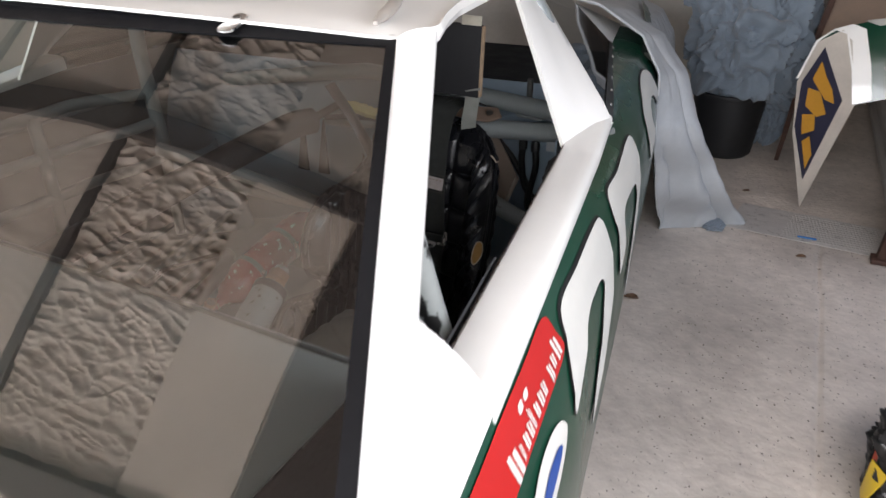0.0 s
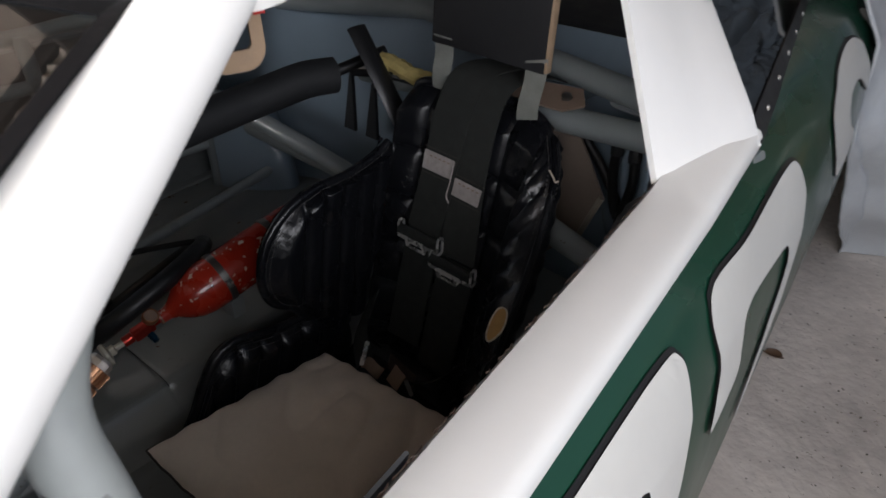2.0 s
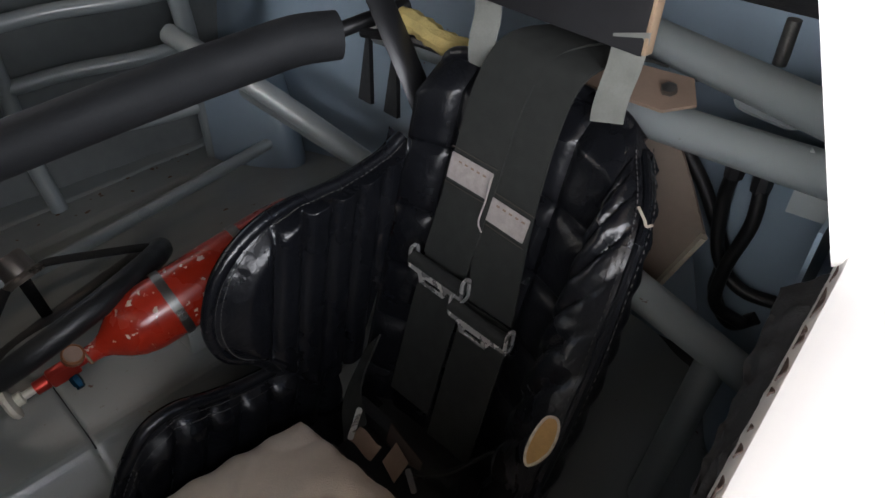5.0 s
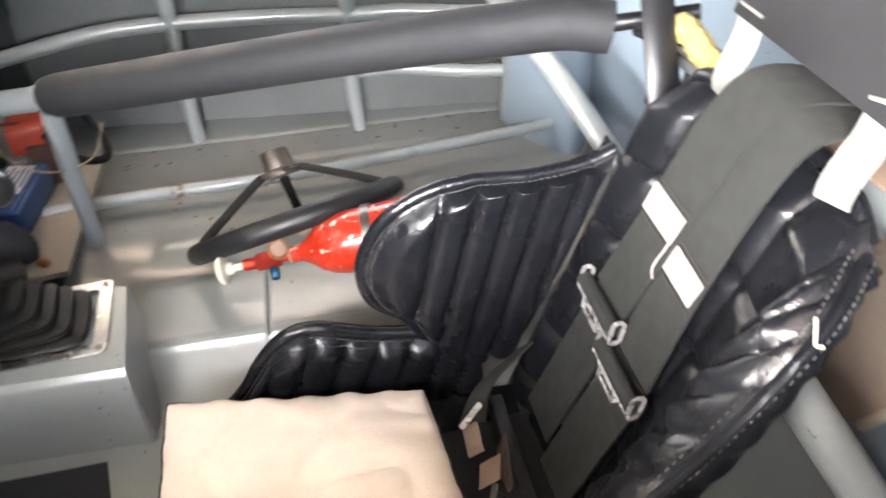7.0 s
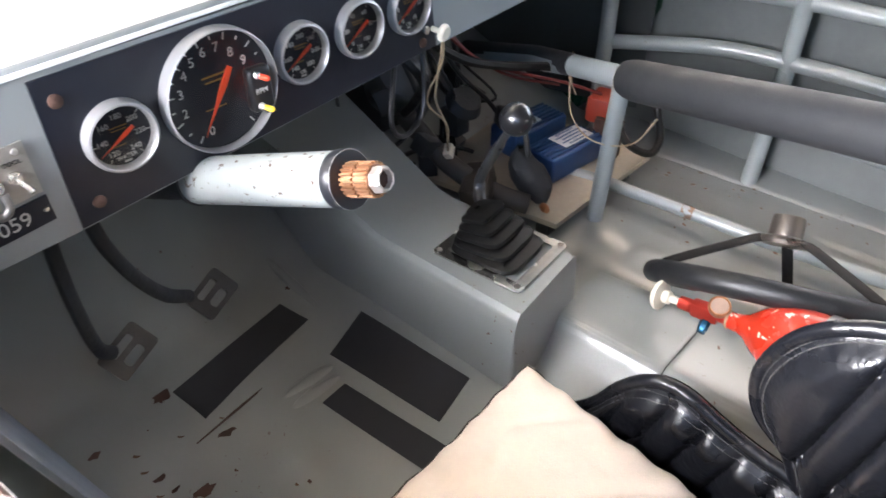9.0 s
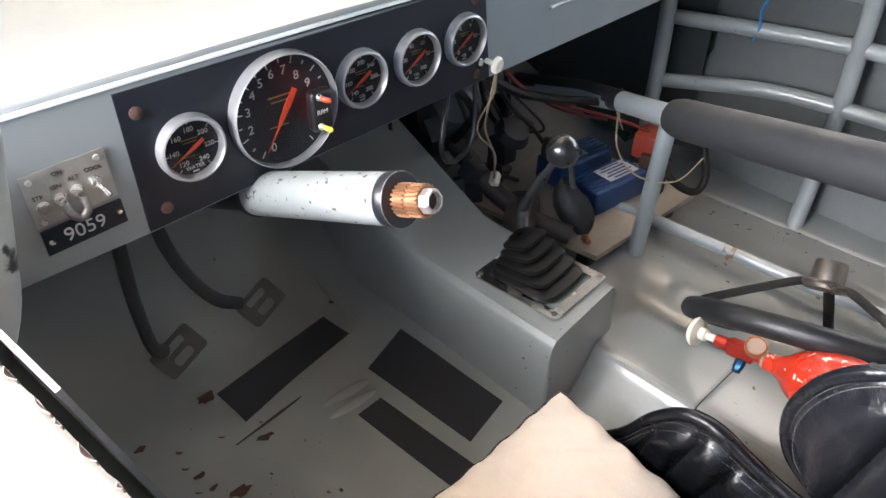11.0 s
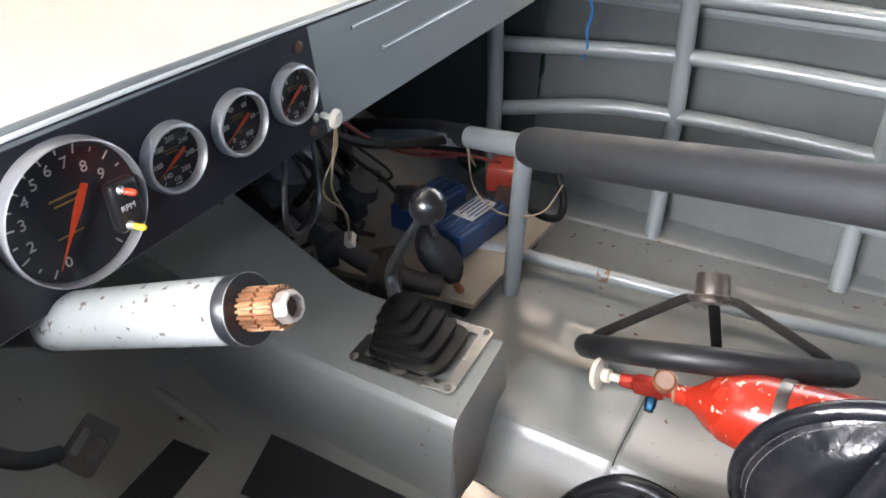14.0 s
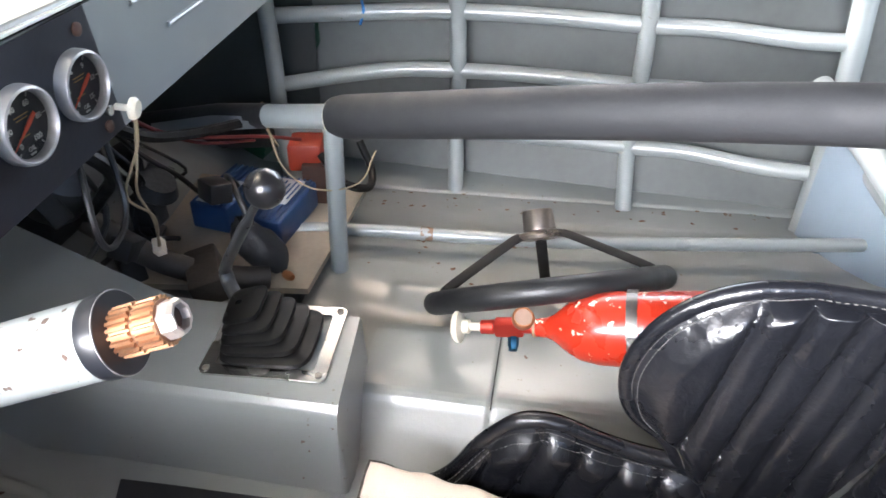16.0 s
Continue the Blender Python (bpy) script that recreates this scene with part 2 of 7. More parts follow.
PLASTER = material("garage_wall_paint", (0.42, 0.40, 0.37), 0.85, vary=0.12, scale=3, bump=0.2, bump_scale=60)
FOIL = material("crumpled_ceiling_sheet", (0.54, 0.44, 0.36), 0.6, vary=0.15, scale=3)
BEAM = material("dark_timber_beam", (0.07, 0.05, 0.04), 0.7, vary=0.3, scale=12, bump=0.3, stretch=(1, 8, 8))
COVER = material("grey_car_cover", (0.44, 0.46, 0.48), 0.42, vary=0.08, scale=8, bump=0.9, bump_scale=13)
DENIM = material("blue_grey_cloth", (0.17, 0.21, 0.255), 0.85, vary=0.12, scale=10, bump=0.3, bump_scale=400, sheen=0.3)
BIN = material("black_bin_plastic", (0.010, 0.010, 0.011), 0.55, vary=0.2)
NAVY = material("navy_sign_paint", (0.025, 0.025, 0.05), 0.5, vary=0.15)
GOLD = material("golden_sign_paint", (0.55, 0.27, 0.03), 0.5, vary=0.12)
BUBBLE = material("clear_bubble_wrap", (0.50, 0.475, 0.45), 0.35, vary=0.05, scale=30, bump=0.3, bump_scale=120)
LEAF = material("dry_leaf", (0.10, 0.055, 0.03), 0.8, vary=0.3, scale=60)
GLASS = glass("windscreen_glass", (0.58, 0.65, 0.63), 2.7)
DIAL_GLASS = glass("gauge_glass", (0.93, 0.93, 0.93), 1.45)
QGLASS = glass("quarter_window_plastic", (0.20, 0.17, 0.16), 1.35)


# ---- mesh helpers ----
def part(name, bm, mat, parent=None, label="", smooth=True):
    me = bpy.data.meshes.new(name)
    bm.normal_update()
    bm.to_mesh(me)
    bm.free()
    me.materials.append(mat)
    if smooth:
        me.polygons.foreach_set("use_smooth", [True] * len(me.polygons))
        me.set_sharp_from_angle(angle=radians(40))
    ob = new(name, me)
    if parent:
        ob.parent = parent
        ob.matrix_parent_inverse = base_of(parent).inverted()
    return tagged(ob, label)


def base_of(ob):
    m = ob.matrix_basis.copy()
    if ob.parent:
        m = base_of(ob.parent) @ ob.matrix_parent_inverse @ m
    return m


def thing(name, at, label, category, group=""):
    ob = new(name)
    ob.empty_display_size = 0.05
    ob.location = at
    return tagged(ob, label, category, group)


def V(*a):
    return Vector(a)


def smooth_path(pts, n=6, closed=False):
    pts = [Vector(p) for p in pts]
    out, m = [], len(pts)
    for i in range(m if closed else m - 1):
        p1, p2 = pts[i], pts[(i + 1) % m]
        p0 = pts[i - 1] if (i or closed) else p1 * 2 - p2
        p3 = pts[(i + 2) % m] if (closed or i + 2 < m) else p2 * 2 - p1
        for k in range(n):
            t = k / n
            out.append(0.5 * (2 * p1 + (p2 - p0) * t + (2 * p0 - 5 * p1 + 4 * p2 - p3) * t * t + (3 * p1 - p0 - 3 * p2 + p3) * t ** 3))
    if not closed:
        out.append(pts[-1])
    return out


def tube(pts, r, seg=12, closed=False, bm=None, flat=1.0):
    """A round bar along pts; r a number or one for each point; flat squashes it across."""
    bm = bm or bmesh.new()
    pts = [Vector(p) for p in pts]
    n = len(pts)
    rs = r if isinstance(r, (list, tuple)) else [r] * n
    up = None
    rings = []
    for i, p in enumerate(pts):
        a, b = (pts[i - 1], pts[(i + 1) % n]) if closed else (pts[max(0, i - 1)], pts[min(n - 1, i + 1)])
        d = (b - a).normalized()
        if up is None:
            up = d.orthogonal().normalized() if abs(d.z) > 0.95 else (V(0, 0, 1) - d * d.z).normalized()
        up = (up - d * up.dot(d)).normalized()
        side = d.cross(up)
        rings.append([bm.verts.new(p + rs[i] * (up * math.sin(2 * math.pi * k / seg) * flat + side * math.cos(2 * math.pi * k / seg))) for k in range(seg)])
    for i in range(n if closed else n - 1):
        a, b = rings[i], rings[(i + 1) % n]
        for k in range(seg):
            bm.faces.new((a[k], a[(k + 1) % seg], b[(k + 1) % seg], b[k]))
    if not closed:
        bm.faces.new(list(reversed(rings[0])))
        bm.faces.new(rings[-1])
    bmesh.ops.recalc_face_normals(bm, faces=bm.faces)
    return bm


def frame_of(at, axis, up=(0, 0, 1)):
    """A matrix at a place whose z runs along axis and whose y is as near as it can be to up."""
    z = Vector(axis).normalized()
    y = (Vector(up) - z * z.dot(Vector(up)))
    y = y.normalized() if y.length > 1e-4 else z.orthogonal().normalized()
    x = y.cross(z)
    m = Matrix((x, y, z)).transposed().to_4x4()
    m.translation = at
    return m


def lathe(profile, m, seg=24, bm=None, caps=True):
    """Turned body: (radius, height) from bottom to top, about the z axis of m."""
    bm = bm or bmesh.new()
    rings = []
    for r, h in profile:
        if r < 1e-5:
            rings.append([bm.verts.new(m @ V(0, 0, h))])
        else:
            rings.append([bm.verts.new(m @ V(r * math.cos(2 * math.pi * k / seg), r * math.sin(2 * math.pi * k / seg), h)) for k in range(seg)])
    for a, b in zip(rings, rings[1:]):
        for k in range(seg):
            q = [a[k % len(a)], a[(k + 1) % len(a)], b[(k + 1) % len(b)], b[k % len(b)]]
            q = list(dict.fromkeys(q))
            if len(q) > 2:
                bm.faces.new(q)
    for ring in (rings[0], rings[-1]):
        if caps and len(ring) > 2:
            bm.faces.new(ring)
    bmesh.ops.recalc_face_normals(bm, faces=bm.faces)
    return bm


def block(m, sx, sy, sz, bevel=0.003, seg=2, bm=None):
    """A box with rounded edges, centred on m."""
    b = bmesh.new()
    bmesh.ops.create_cube(b, size=1)
    for v in b.verts:
        v.co = V(v.co.x * sx, v.co.y * sy, v.co.z * sz)
    if bevel:
        bmesh.ops.bevel(b, geom=b.edges[:], offset=bevel, segments=seg, affect="EDGES", profile=0.5)
    bmesh.ops.transform(b, matrix=m, verts=b.verts)
    return join(bm, b)


def join(bm, b):
    if bm is None:
        return b
    me = bpy.data.meshes.new("joined")
    b.to_mesh(me)
    b.free()
    bm.from_mesh(me)
    bpy.data.meshes.remove(me)
    return bm


def sheet(fn, nu, nv, thick=0.0, bm=None, closed_u=False):
    """A surface fn(u, v) over the unit square, with thickness."""
    b = bmesh.new()
    vs = [[b.verts.new(fn(i / nu, j / nv)) for j in range(nv + 1)] for i in range(nu if closed_u else nu + 1)]
    for i in range(nu):
        for j in range(nv):
            i2 = (i + 1) % len(vs)
            try:
                b.faces.new((vs[i][j], vs[i2][j], vs[i2][j + 1], vs[i][j + 1]))
            except ValueError:
                pass
    b.normal_update()
    if thick:
        bmesh.ops.solidify(b, geom=b.faces[:], thickness=thick)
        bmesh.ops.recalc_face_normals(b, faces=b.faces)
    return join(bm, b)


def plate(outline, m, thick, bevel=0.0, holes=(), bm=None):
    """A flat plate: outline (x, y) in the plane of m, from 0 to thick along its z."""
    b = bmesh.new()
    edges = []
    for ring in (outline, *holes):
        vs = [b.verts.new((x, y, 0)) for x, y in ring]
        edges += [b.edges.new((vs[i], vs[(i + 1) % len(vs)])) for i in range(len(vs))]
    bmesh.ops.triangle_fill(b, use_beauty=True, use_dissolve=True, edges=edges)
    bmesh.ops.recalc_face_normals(b, faces=b.faces)
    if b.faces and b.faces[:][0].normal.z < 0:
        bmesh.ops.reverse_faces(b, faces=b.faces)
    got = bmesh.ops.extrude_face_region(b, geom=b.faces[:])
    bmesh.ops.translate(b, vec=(0, 0, thick), verts=[g for g in got["geom"] if isinstance(g, bmesh.types.BMVert)])
    bmesh.ops.recalc_face_normals(b, faces=b.faces)
    bmesh.ops.transform(b, matrix=m, verts=b.verts)
    return join(bm, b)


def round_rect(w, h, r, n=5):
    out = []
    for cx, cy, a0 in ((w / 2 - r, h / 2 - r, 0), (-w / 2 + r, h / 2 - r, 90), (-w / 2 + r, -h / 2 + r, 180), (w / 2 - r, -h / 2 + r, 270)):
        for k in range(n + 1):
            a = radians(a0 + 90 * k / n)
            out.append((cx + r * math.cos(a), cy + r * math.sin(a)))
    return out


def disc(r, n=24):
    return [(r * math.cos(2 * math.pi * k / n), r * math.sin(2 * math.pi * k / n)) for k in range(n)]


def lettering(text, m, size, mat, parent, depth=0.0004, align="CENTER"):
    cu = bpy.data.curves.new("lettering", "FONT")
    cu.body, cu.size, cu.extrude, cu.align_x, cu.align_y = text, size, depth, align, "CENTER"
    cu.materials.append(mat)
    ob = new("lettering", cu)
    ob.matrix_basis = m
    if parent:
        ob.parent = parent
        ob.matrix_parent_inverse = base_of(parent).inverted()
    return ob


def C(a, b, z):
    """From the car's own axes (across, rearwards, up) to the world: it stands seven degrees askew."""
    return V(0.9925 * a - 0.122 * b, 0.122 * a + 0.9925 * b, z)


MID = 0.04  # the car's centre line


# ---- the garage ----
X0, X1, Y0, Y1, ZC = -2.5, 1.78, -3.0, 5.4, 2.5


def slab(name, x0, x1, y0, y1, z0, z1, mat, bevel=0.0):
    ob = part(name, block(Matrix.Translation(((x0 + x1) / 2, (y0 + y1) / 2, (z0 + z1) / 2)), x1 - x0, y1 - y0, z1 - z0, bevel), mat, smooth=False)
    return tagged(ob, kind="structure")


def concrete_height(x, y):
    h = 0.0022 * noise.noise((x * 3, y * 3, 0.0)) + 0.0012 * noise.noise((x * 14, y * 14, 3.0))
    joint = abs(x - 1.42 - 0.015 * noise.noise((0, y * 2, 0)))
    return h - (0.006 if joint < 0.008 and y < 2.6 else 0.0)


ground = bmesh.new()
sheet(lambda u, v: V(0.6 + 1.2 * u, -0.4 + 4.0 * v, concrete_height(0.6 + 1.2 * u, -0.4 + 4.0 * v)), 150, 260, 0, ground)
tagged(part("floor", ground, CONCRETE), "worn grey concrete garage floor", kind="structure")
slab("ground", -40, 40, -40, 40, -0.2, -0.008, CONCRETE)
# left: a wide opening between y = -0.1 and 2.1, assumed to house the fill lamp
for y0, y1, z0, z1 in ((Y0, -0.1, -0.01, ZC), (2.1, Y1, -0.01, ZC), (-0.1, 2.1, -0.01, 1.1), (-0.1, 2.1, 2.0, ZC)):
    slab("wall_left", X0 - 0.12, X0, y0, y1, z0, z1, PLASTER)
slab("wall_back", X0 - 0.12, X1 + 0.12, Y1, Y1 + 0.12, -0.01, ZC, PLASTER)
# front: an opening as wide as the car door, with piers and a lintel
slab("wall_front_pier", X0 - 0.12, -2.25, Y0 - 0.12, Y0, -0.01, ZC, PLASTER)
slab("wall_front_pier", 1.7, X1 + 0.12, Y0 - 0.12, Y0, -0.01, ZC, PLASTER)
slab("wall_front_lintel", -2.25, 1.7, Y0 - 0.12, Y0, 2.4, ZC, PLASTER)
# right: a side door opening between y = -1.25 and 2.45, then ribbed sheet
slab("wall_right", X1, X1 + 0.12, Y0, -1.25, -0.01, ZC, PLASTER)
slab("wall_right_lintel", X1, X1 + 0.12, -1.25, 2.45, 2.2, ZC, PLASTER)
slab("wall_right_rear", X1 + 0.02, X1 + 0.12, 2.45, Y1, -0.01, ZC, PLASTER)
ribs = bmesh.new()


def rib(u, v):
    z = 2.4 * v
    s = (z / 0.115) % 1.0
    d = 0.0 if s < 0.45 else 0.034 if 0.55 < s < 0.9 else 0.017
    return V(X1 - 0.075 - d, 2.50 + 2.9 * u, z)


sheet(rib, 4, 252, 0.003, ribs)
tagged(part("wall_right_sheeting", ribs, METAL_WALL, smooth=False), "grey ribbed steel sheet wall", kind="structure")

# ceiling of crumpled sheet between dark beams that run square to the car
def crumple(x, y):
    w = 0.9 * noise.noise((x * 5, y * 5, 7.0))
    z = ZC + 0.045 + 0.03 * noise.noise((x * 1.7, y * 1.7, 1.0))
    board = 0.20 < 0.9925 * x + 0.122 * y < 0.60
    if board:
        return z - 0.012
    a = 0.9925 * x + 0.122 * y
    calm = 1.0 if -0.40 < a < 0.20 else 0.18
    d = noise.voronoi((x * 6.5 + 1.2 * w, y * 16 - 1.3 * w, 0.0))[0]
    e = noise.voronoi((x * 14 - 1.5 * w, y * 31 + w, 4.0))[0]
    return z + calm * (0.017 * min(1.0, (d[1] - d[0]) * 2.6) + 0.009 * min(1.0, (e[1] - e[0]) * 2.4) + 0.016 * noise.noise((x * 9, y * 10, 5.0)))


roofing = bmesh.new()
PX0, PX1, PY0, PY1 = -1.3, 0.75, -1.3, 1.0
for x0, x1, y0, y1, nx, ny in ((PX0, PX1, PY0, PY1, 330, 370), (X0, PX0, Y0, Y1, 40, 160), (PX1, X1, Y0, Y1, 40, 160), (PX0, PX1, Y0, PY0, 80, 60), (PX0, PX1, PY1, Y1, 80, 120)):
    sheet(lambda u, v: V(x0 + (x1 - x0) * u, y0 + (y1 - y0) * v, crumple(x0 + (x1 - x0) * u, y0 + (y1 - y0) * v)), nx, ny, 0, roofing)
n_sheet = len(roofing.faces)
ASKEW = Matrix(((0.9925, -0.122, 0, 0), (0.122, 0.9925, 0, 0), (0, 0, 1, 0), (0, 0, 0, 1)))
for b in (-2.35, -1.05, 0.315, 1.62, 2.92, 4.2):
    block(ASKEW @ Matrix.Translation((-0.3, b, ZC + 0.035)), 4.1, 0.12, 0.11, 0.004, 1, roofing)
for a, w in ((-1.3, 0.045), (-0.40, 0.045), (0.82, 0.42), (1.35, 0.045)):
    block(ASKEW @ Matrix.Translation((a, 0.6, ZC + 0.045)), w, 6.6, 0.05, 0.004, 1, roofing)
roofing.faces.ensure_lookup_table()
for i in range(n_sheet, len(roofing.faces)):
    roofing.faces[i].material_index = 1
ceiling = part("ceiling", roofing, FOIL)
ceiling.data.materials.append(BEAM)
tagged(ceiling, "crumpled grey insulation sheet between beams", kind="structure")
slab("roof", X0 - 0.12, X1 + 0.12, Y0 - 0.12, Y1 + 0.12, ZC + 0.16, ZC + 0.22, PLASTER)

# ---- race car: body ----
car = thing("race_car", C(MID, 0.4, 0), "white and dark green stock race car under a garage roof", "car")
ZS = [0.10, 0.15, 0.30, 0.45, 0.60, 0.68, 0.74, 0.80, 0.845]
OS = [0.03, 0.055, 0.085, 0.095, 0.09, 0.082, 0.068, 0.04, 0.0]


def bulge(z):
    return float(np.interp(z, ZS, OS))


def edge_a(b):
    """How far out the upper edge of the side runs, along the car."""
    return 0.890 + (0.012 * max(0.0, -0.1 - b)) - 0.05 * max(0.0, b - 1.6) ** 2


def side_point(b, z, out=0.0, s=1):
    a = edge_a(b) + bulge(z) + out
    return C(a if s > 0 else 2 * MID - a, b, z)


def skin(s, b0, b1, nb=60):
    zs = [0.10, 0.13, 0.17, 0.23, 0.30, 0.38, 0.46, 0.54, 0.61, 0.66, 0.70, 0.735, 0.77, 0.80, 0.825, 0.845]
    return sheet(lambda u, v: side_point(b0 + (b1 - b0) * u, zs[round(v * 15)], 0, s), nb, 15, 0.004)


part("side_panel", skin(1, -1.7, 3.0), GREEN, car, "dark green painted door and quarter side")
part("side_panel", skin(-1, -1.7, 3.0), GREEN, car, "dark green painted door and quarter side")


def sill(s):
    def fn(u, v):
        b = -0.125 + 1.06 * u
        prof = [(0.811, 0.835), (0.811, 0.850), (0.816, 0.857), (0.828, 0.8595), (0.845, 0.8605), (0.865, 0.8605), (0.879, 0.8595), (0.8875, 0.8565), (0.8915, 0.850), (0.8925, 0.838)]
        a, z = prof[round(v * 9)]
        rough = 0.0012 * noise.noise((b * 90, 0.0, 0.0)) if v < 0.2 else 0.0
        z += 0.022 * max(0.0, b - 0.72) / 0.2 * (1 if v > 0.15 else 0.4)
        return C((a + rough) if s > 0 else 2 * MID - a, b, z)
    return sheet(fn, 110, 9, 0.003)


part("window_sill", sill(1), WHITE, car, "white painted sill with chipped inner edge")
part("window_sill", sill(-1), WHITE, car, "white painted sill with chipped inner edge")
chips = bmesh.new()
rng = random.Random(4)
for i in range(34):
    b = -0.05 + 0.80 * i / 34 + rng.uniform(0, 0.02)
    w = rng.uniform(0.004, 0.022) * (1 if rng.random() < 0.75 else 1.8)
    d = rng.uniform(0.0012, 0.0042)
    sheet(lambda u, v: C(0.8098 + d * v * math.sin(math.pi * u) + 0.0006, b + w * u, 0.8575 + 0.0022 * min(1, v * 1.6) + 0.0008 * v), 5, 2, 0.0008, chips)
tagged(part("chipped_edge", chips, RAW_EDGE, car, "dark chipped raw edge of the window cut"), kind="stuff")
# inner flange of the sill and inner door skin
for s in (1,):
    inner = bmesh.new()
    sheet(lambda u, v: C(*((MID + s * ((0.808 + 0.03 * v) - MID)), -0.1 + 1.0 * u, 0.85 - 0.62 * v)), 20, 10, 0.003, inner)
    part("inner_door_skin", inner, GREY_CLEAN, car, "grey painted inside of the door")

# windscreen: top and bottom edges bow forward
def ws_edge(top, a):
    d = a - MID
    if top:
        return C(a, 0.055 + 0.382 * d * d, 1.207 - 0.0735 * d * d)
    return C(a, -0.75 + 0.36 * d * d, 0.815 + 0.03 * d * d)


def ws_point(u, v, lift=0.0):
    """u from passenger to driver side, v from cowl to roof."""
    lo, hi = ws_edge(False, MID + (2 * u - 1) * 0.836), ws_edge(True, MID + (2 * u - 1) * 0.608)
    p = lo.lerp(hi, v)
    p.z += 0.018 * math.sin(math.pi * v) + lift
    return p


part("windscreen", sheet(lambda u, v: ws_point(u, v), 40, 20, 0), GLASS, car, "raked curved windscreen reflecting the ceiling")
border = bmesh.new()
sheet(lambda u, v: ws_point(u, 0.980 + 0.030 * v, 0.002 + 0.002 * v), 60, 3, 0.002, border)
sheet(lambda u, v: ws_point(u, 0.05 * v - 0.01, 0.003), 60, 3, 0.002, border)
for k in (0, 1):
    sheet(lambda u, v: ws_point((0.9925 + 0.0105 * u) if k else 0.0075 - 0.0105 * u, v, 0.002 + 0.003 * u), 4, 40, 0.002, border)
part("windscreen_border", border, SCREEN_TAPE, car, "black taped border of the windscreen")
clip = thing("windscreen_clip", ws_edge(True, 0.447), "small bright aluminium windscreen retaining clip", "clip")
cm = frame_of(ws_edge(True, 0.447) + V(0, 0, 0.007), (0.02, -0.28, 0.95), C(0, 1, 0))
part("tab", plate(round_rect(0.026, 0.052, 0.011), cm, 0.003), ALU, clip)
part("screw", lathe([(0.0055, 0.003), (0.0055, 0.005), (0.0, 0.006)], cm @ Matrix.Translation((0, 0.012, 0)), 12), DULL_STEEL, clip)

# roof
RAIL = [(0.20, 0.655, 1.1815), (0.26, 0.689, 1.186), (0.34, 0.674, 1.189), (0.43, 0.664, 1.191), (0.55, 0.667, 1.192), (0.70, 0.664, 1.188), (0.84, 0.656, 1.172), (1.0, 0.64, 1.145), (1.12, 0.62, 1.115)]


def rail(b):
    return (float(np.interp(b, [r[0] for r in RAIL], [r[1] for r in RAIL])), float(np.interp(b, [r[0] for r in RAIL], [r[2] for r in RAIL])))


def roof_point(u, v, lift=0.0):
    """u across, v from the screen to the rear edge."""
    k = 2 * u - 1
    a_r, z_r = rail(0.20 + 0.92 * v)
    a = MID + k * (a_r - MID)
    d = k * 0.608
    b = (0.055 + 0.382 * d * d) * (1 - v) + 1.12 * v
    z_f = 1.207 - 0.0735 * d * d
    crown = 0.035 * (1 - k * k) * math.sin(math.pi * min(1, 0.15 + 0.85 * v))
    side_z = z_f * (1 - v) ** 2 + z_r * (1 - (1 - v) ** 2)
    return C(a, b, side_z + crown + 0.004 + lift)


part("roof", sheet(lambda u, v: roof_point(u, v), 48, 40, 0.004), WHITE, car, "white painted roof")
# rolled roof rail over the window
part("roof_rail", sheet(lambda u, v: C((rail(0.24 + 0.62 * u)[0] + [0.0, 0.004, 0.0, -0.02][round(v * 3)]), 0.24 + 0.62 * u, rail(0.24 + 0.62 * u)[1] + [0.006, -0.004, -0.014, -0.016][round(v * 3)]), 40, 3, 0.003), WHITE, car)
part("roof_rail", sheet(lambda u, v: C(2 * MID - (rail(0.24 + 0.62 * u)[0] + [0.0, 0.004, 0.0, -0.02][round(v * 3)]), 0.24 + 0.62 * u, rail(0.24 + 0.62 * u)[1] + [0.006, -0.004, -0.014, -0.016][round(v * 3)]), 40, 3, 0.003), WHITE, car)
part("headliner", sheet(lambda u, v: roof_point(0.02 + 0.96 * u, 0.02 + 0.96 * v, -0.02), 24, 20, 0.002), NEAR_BLACK, car, "dark underside of the roof")


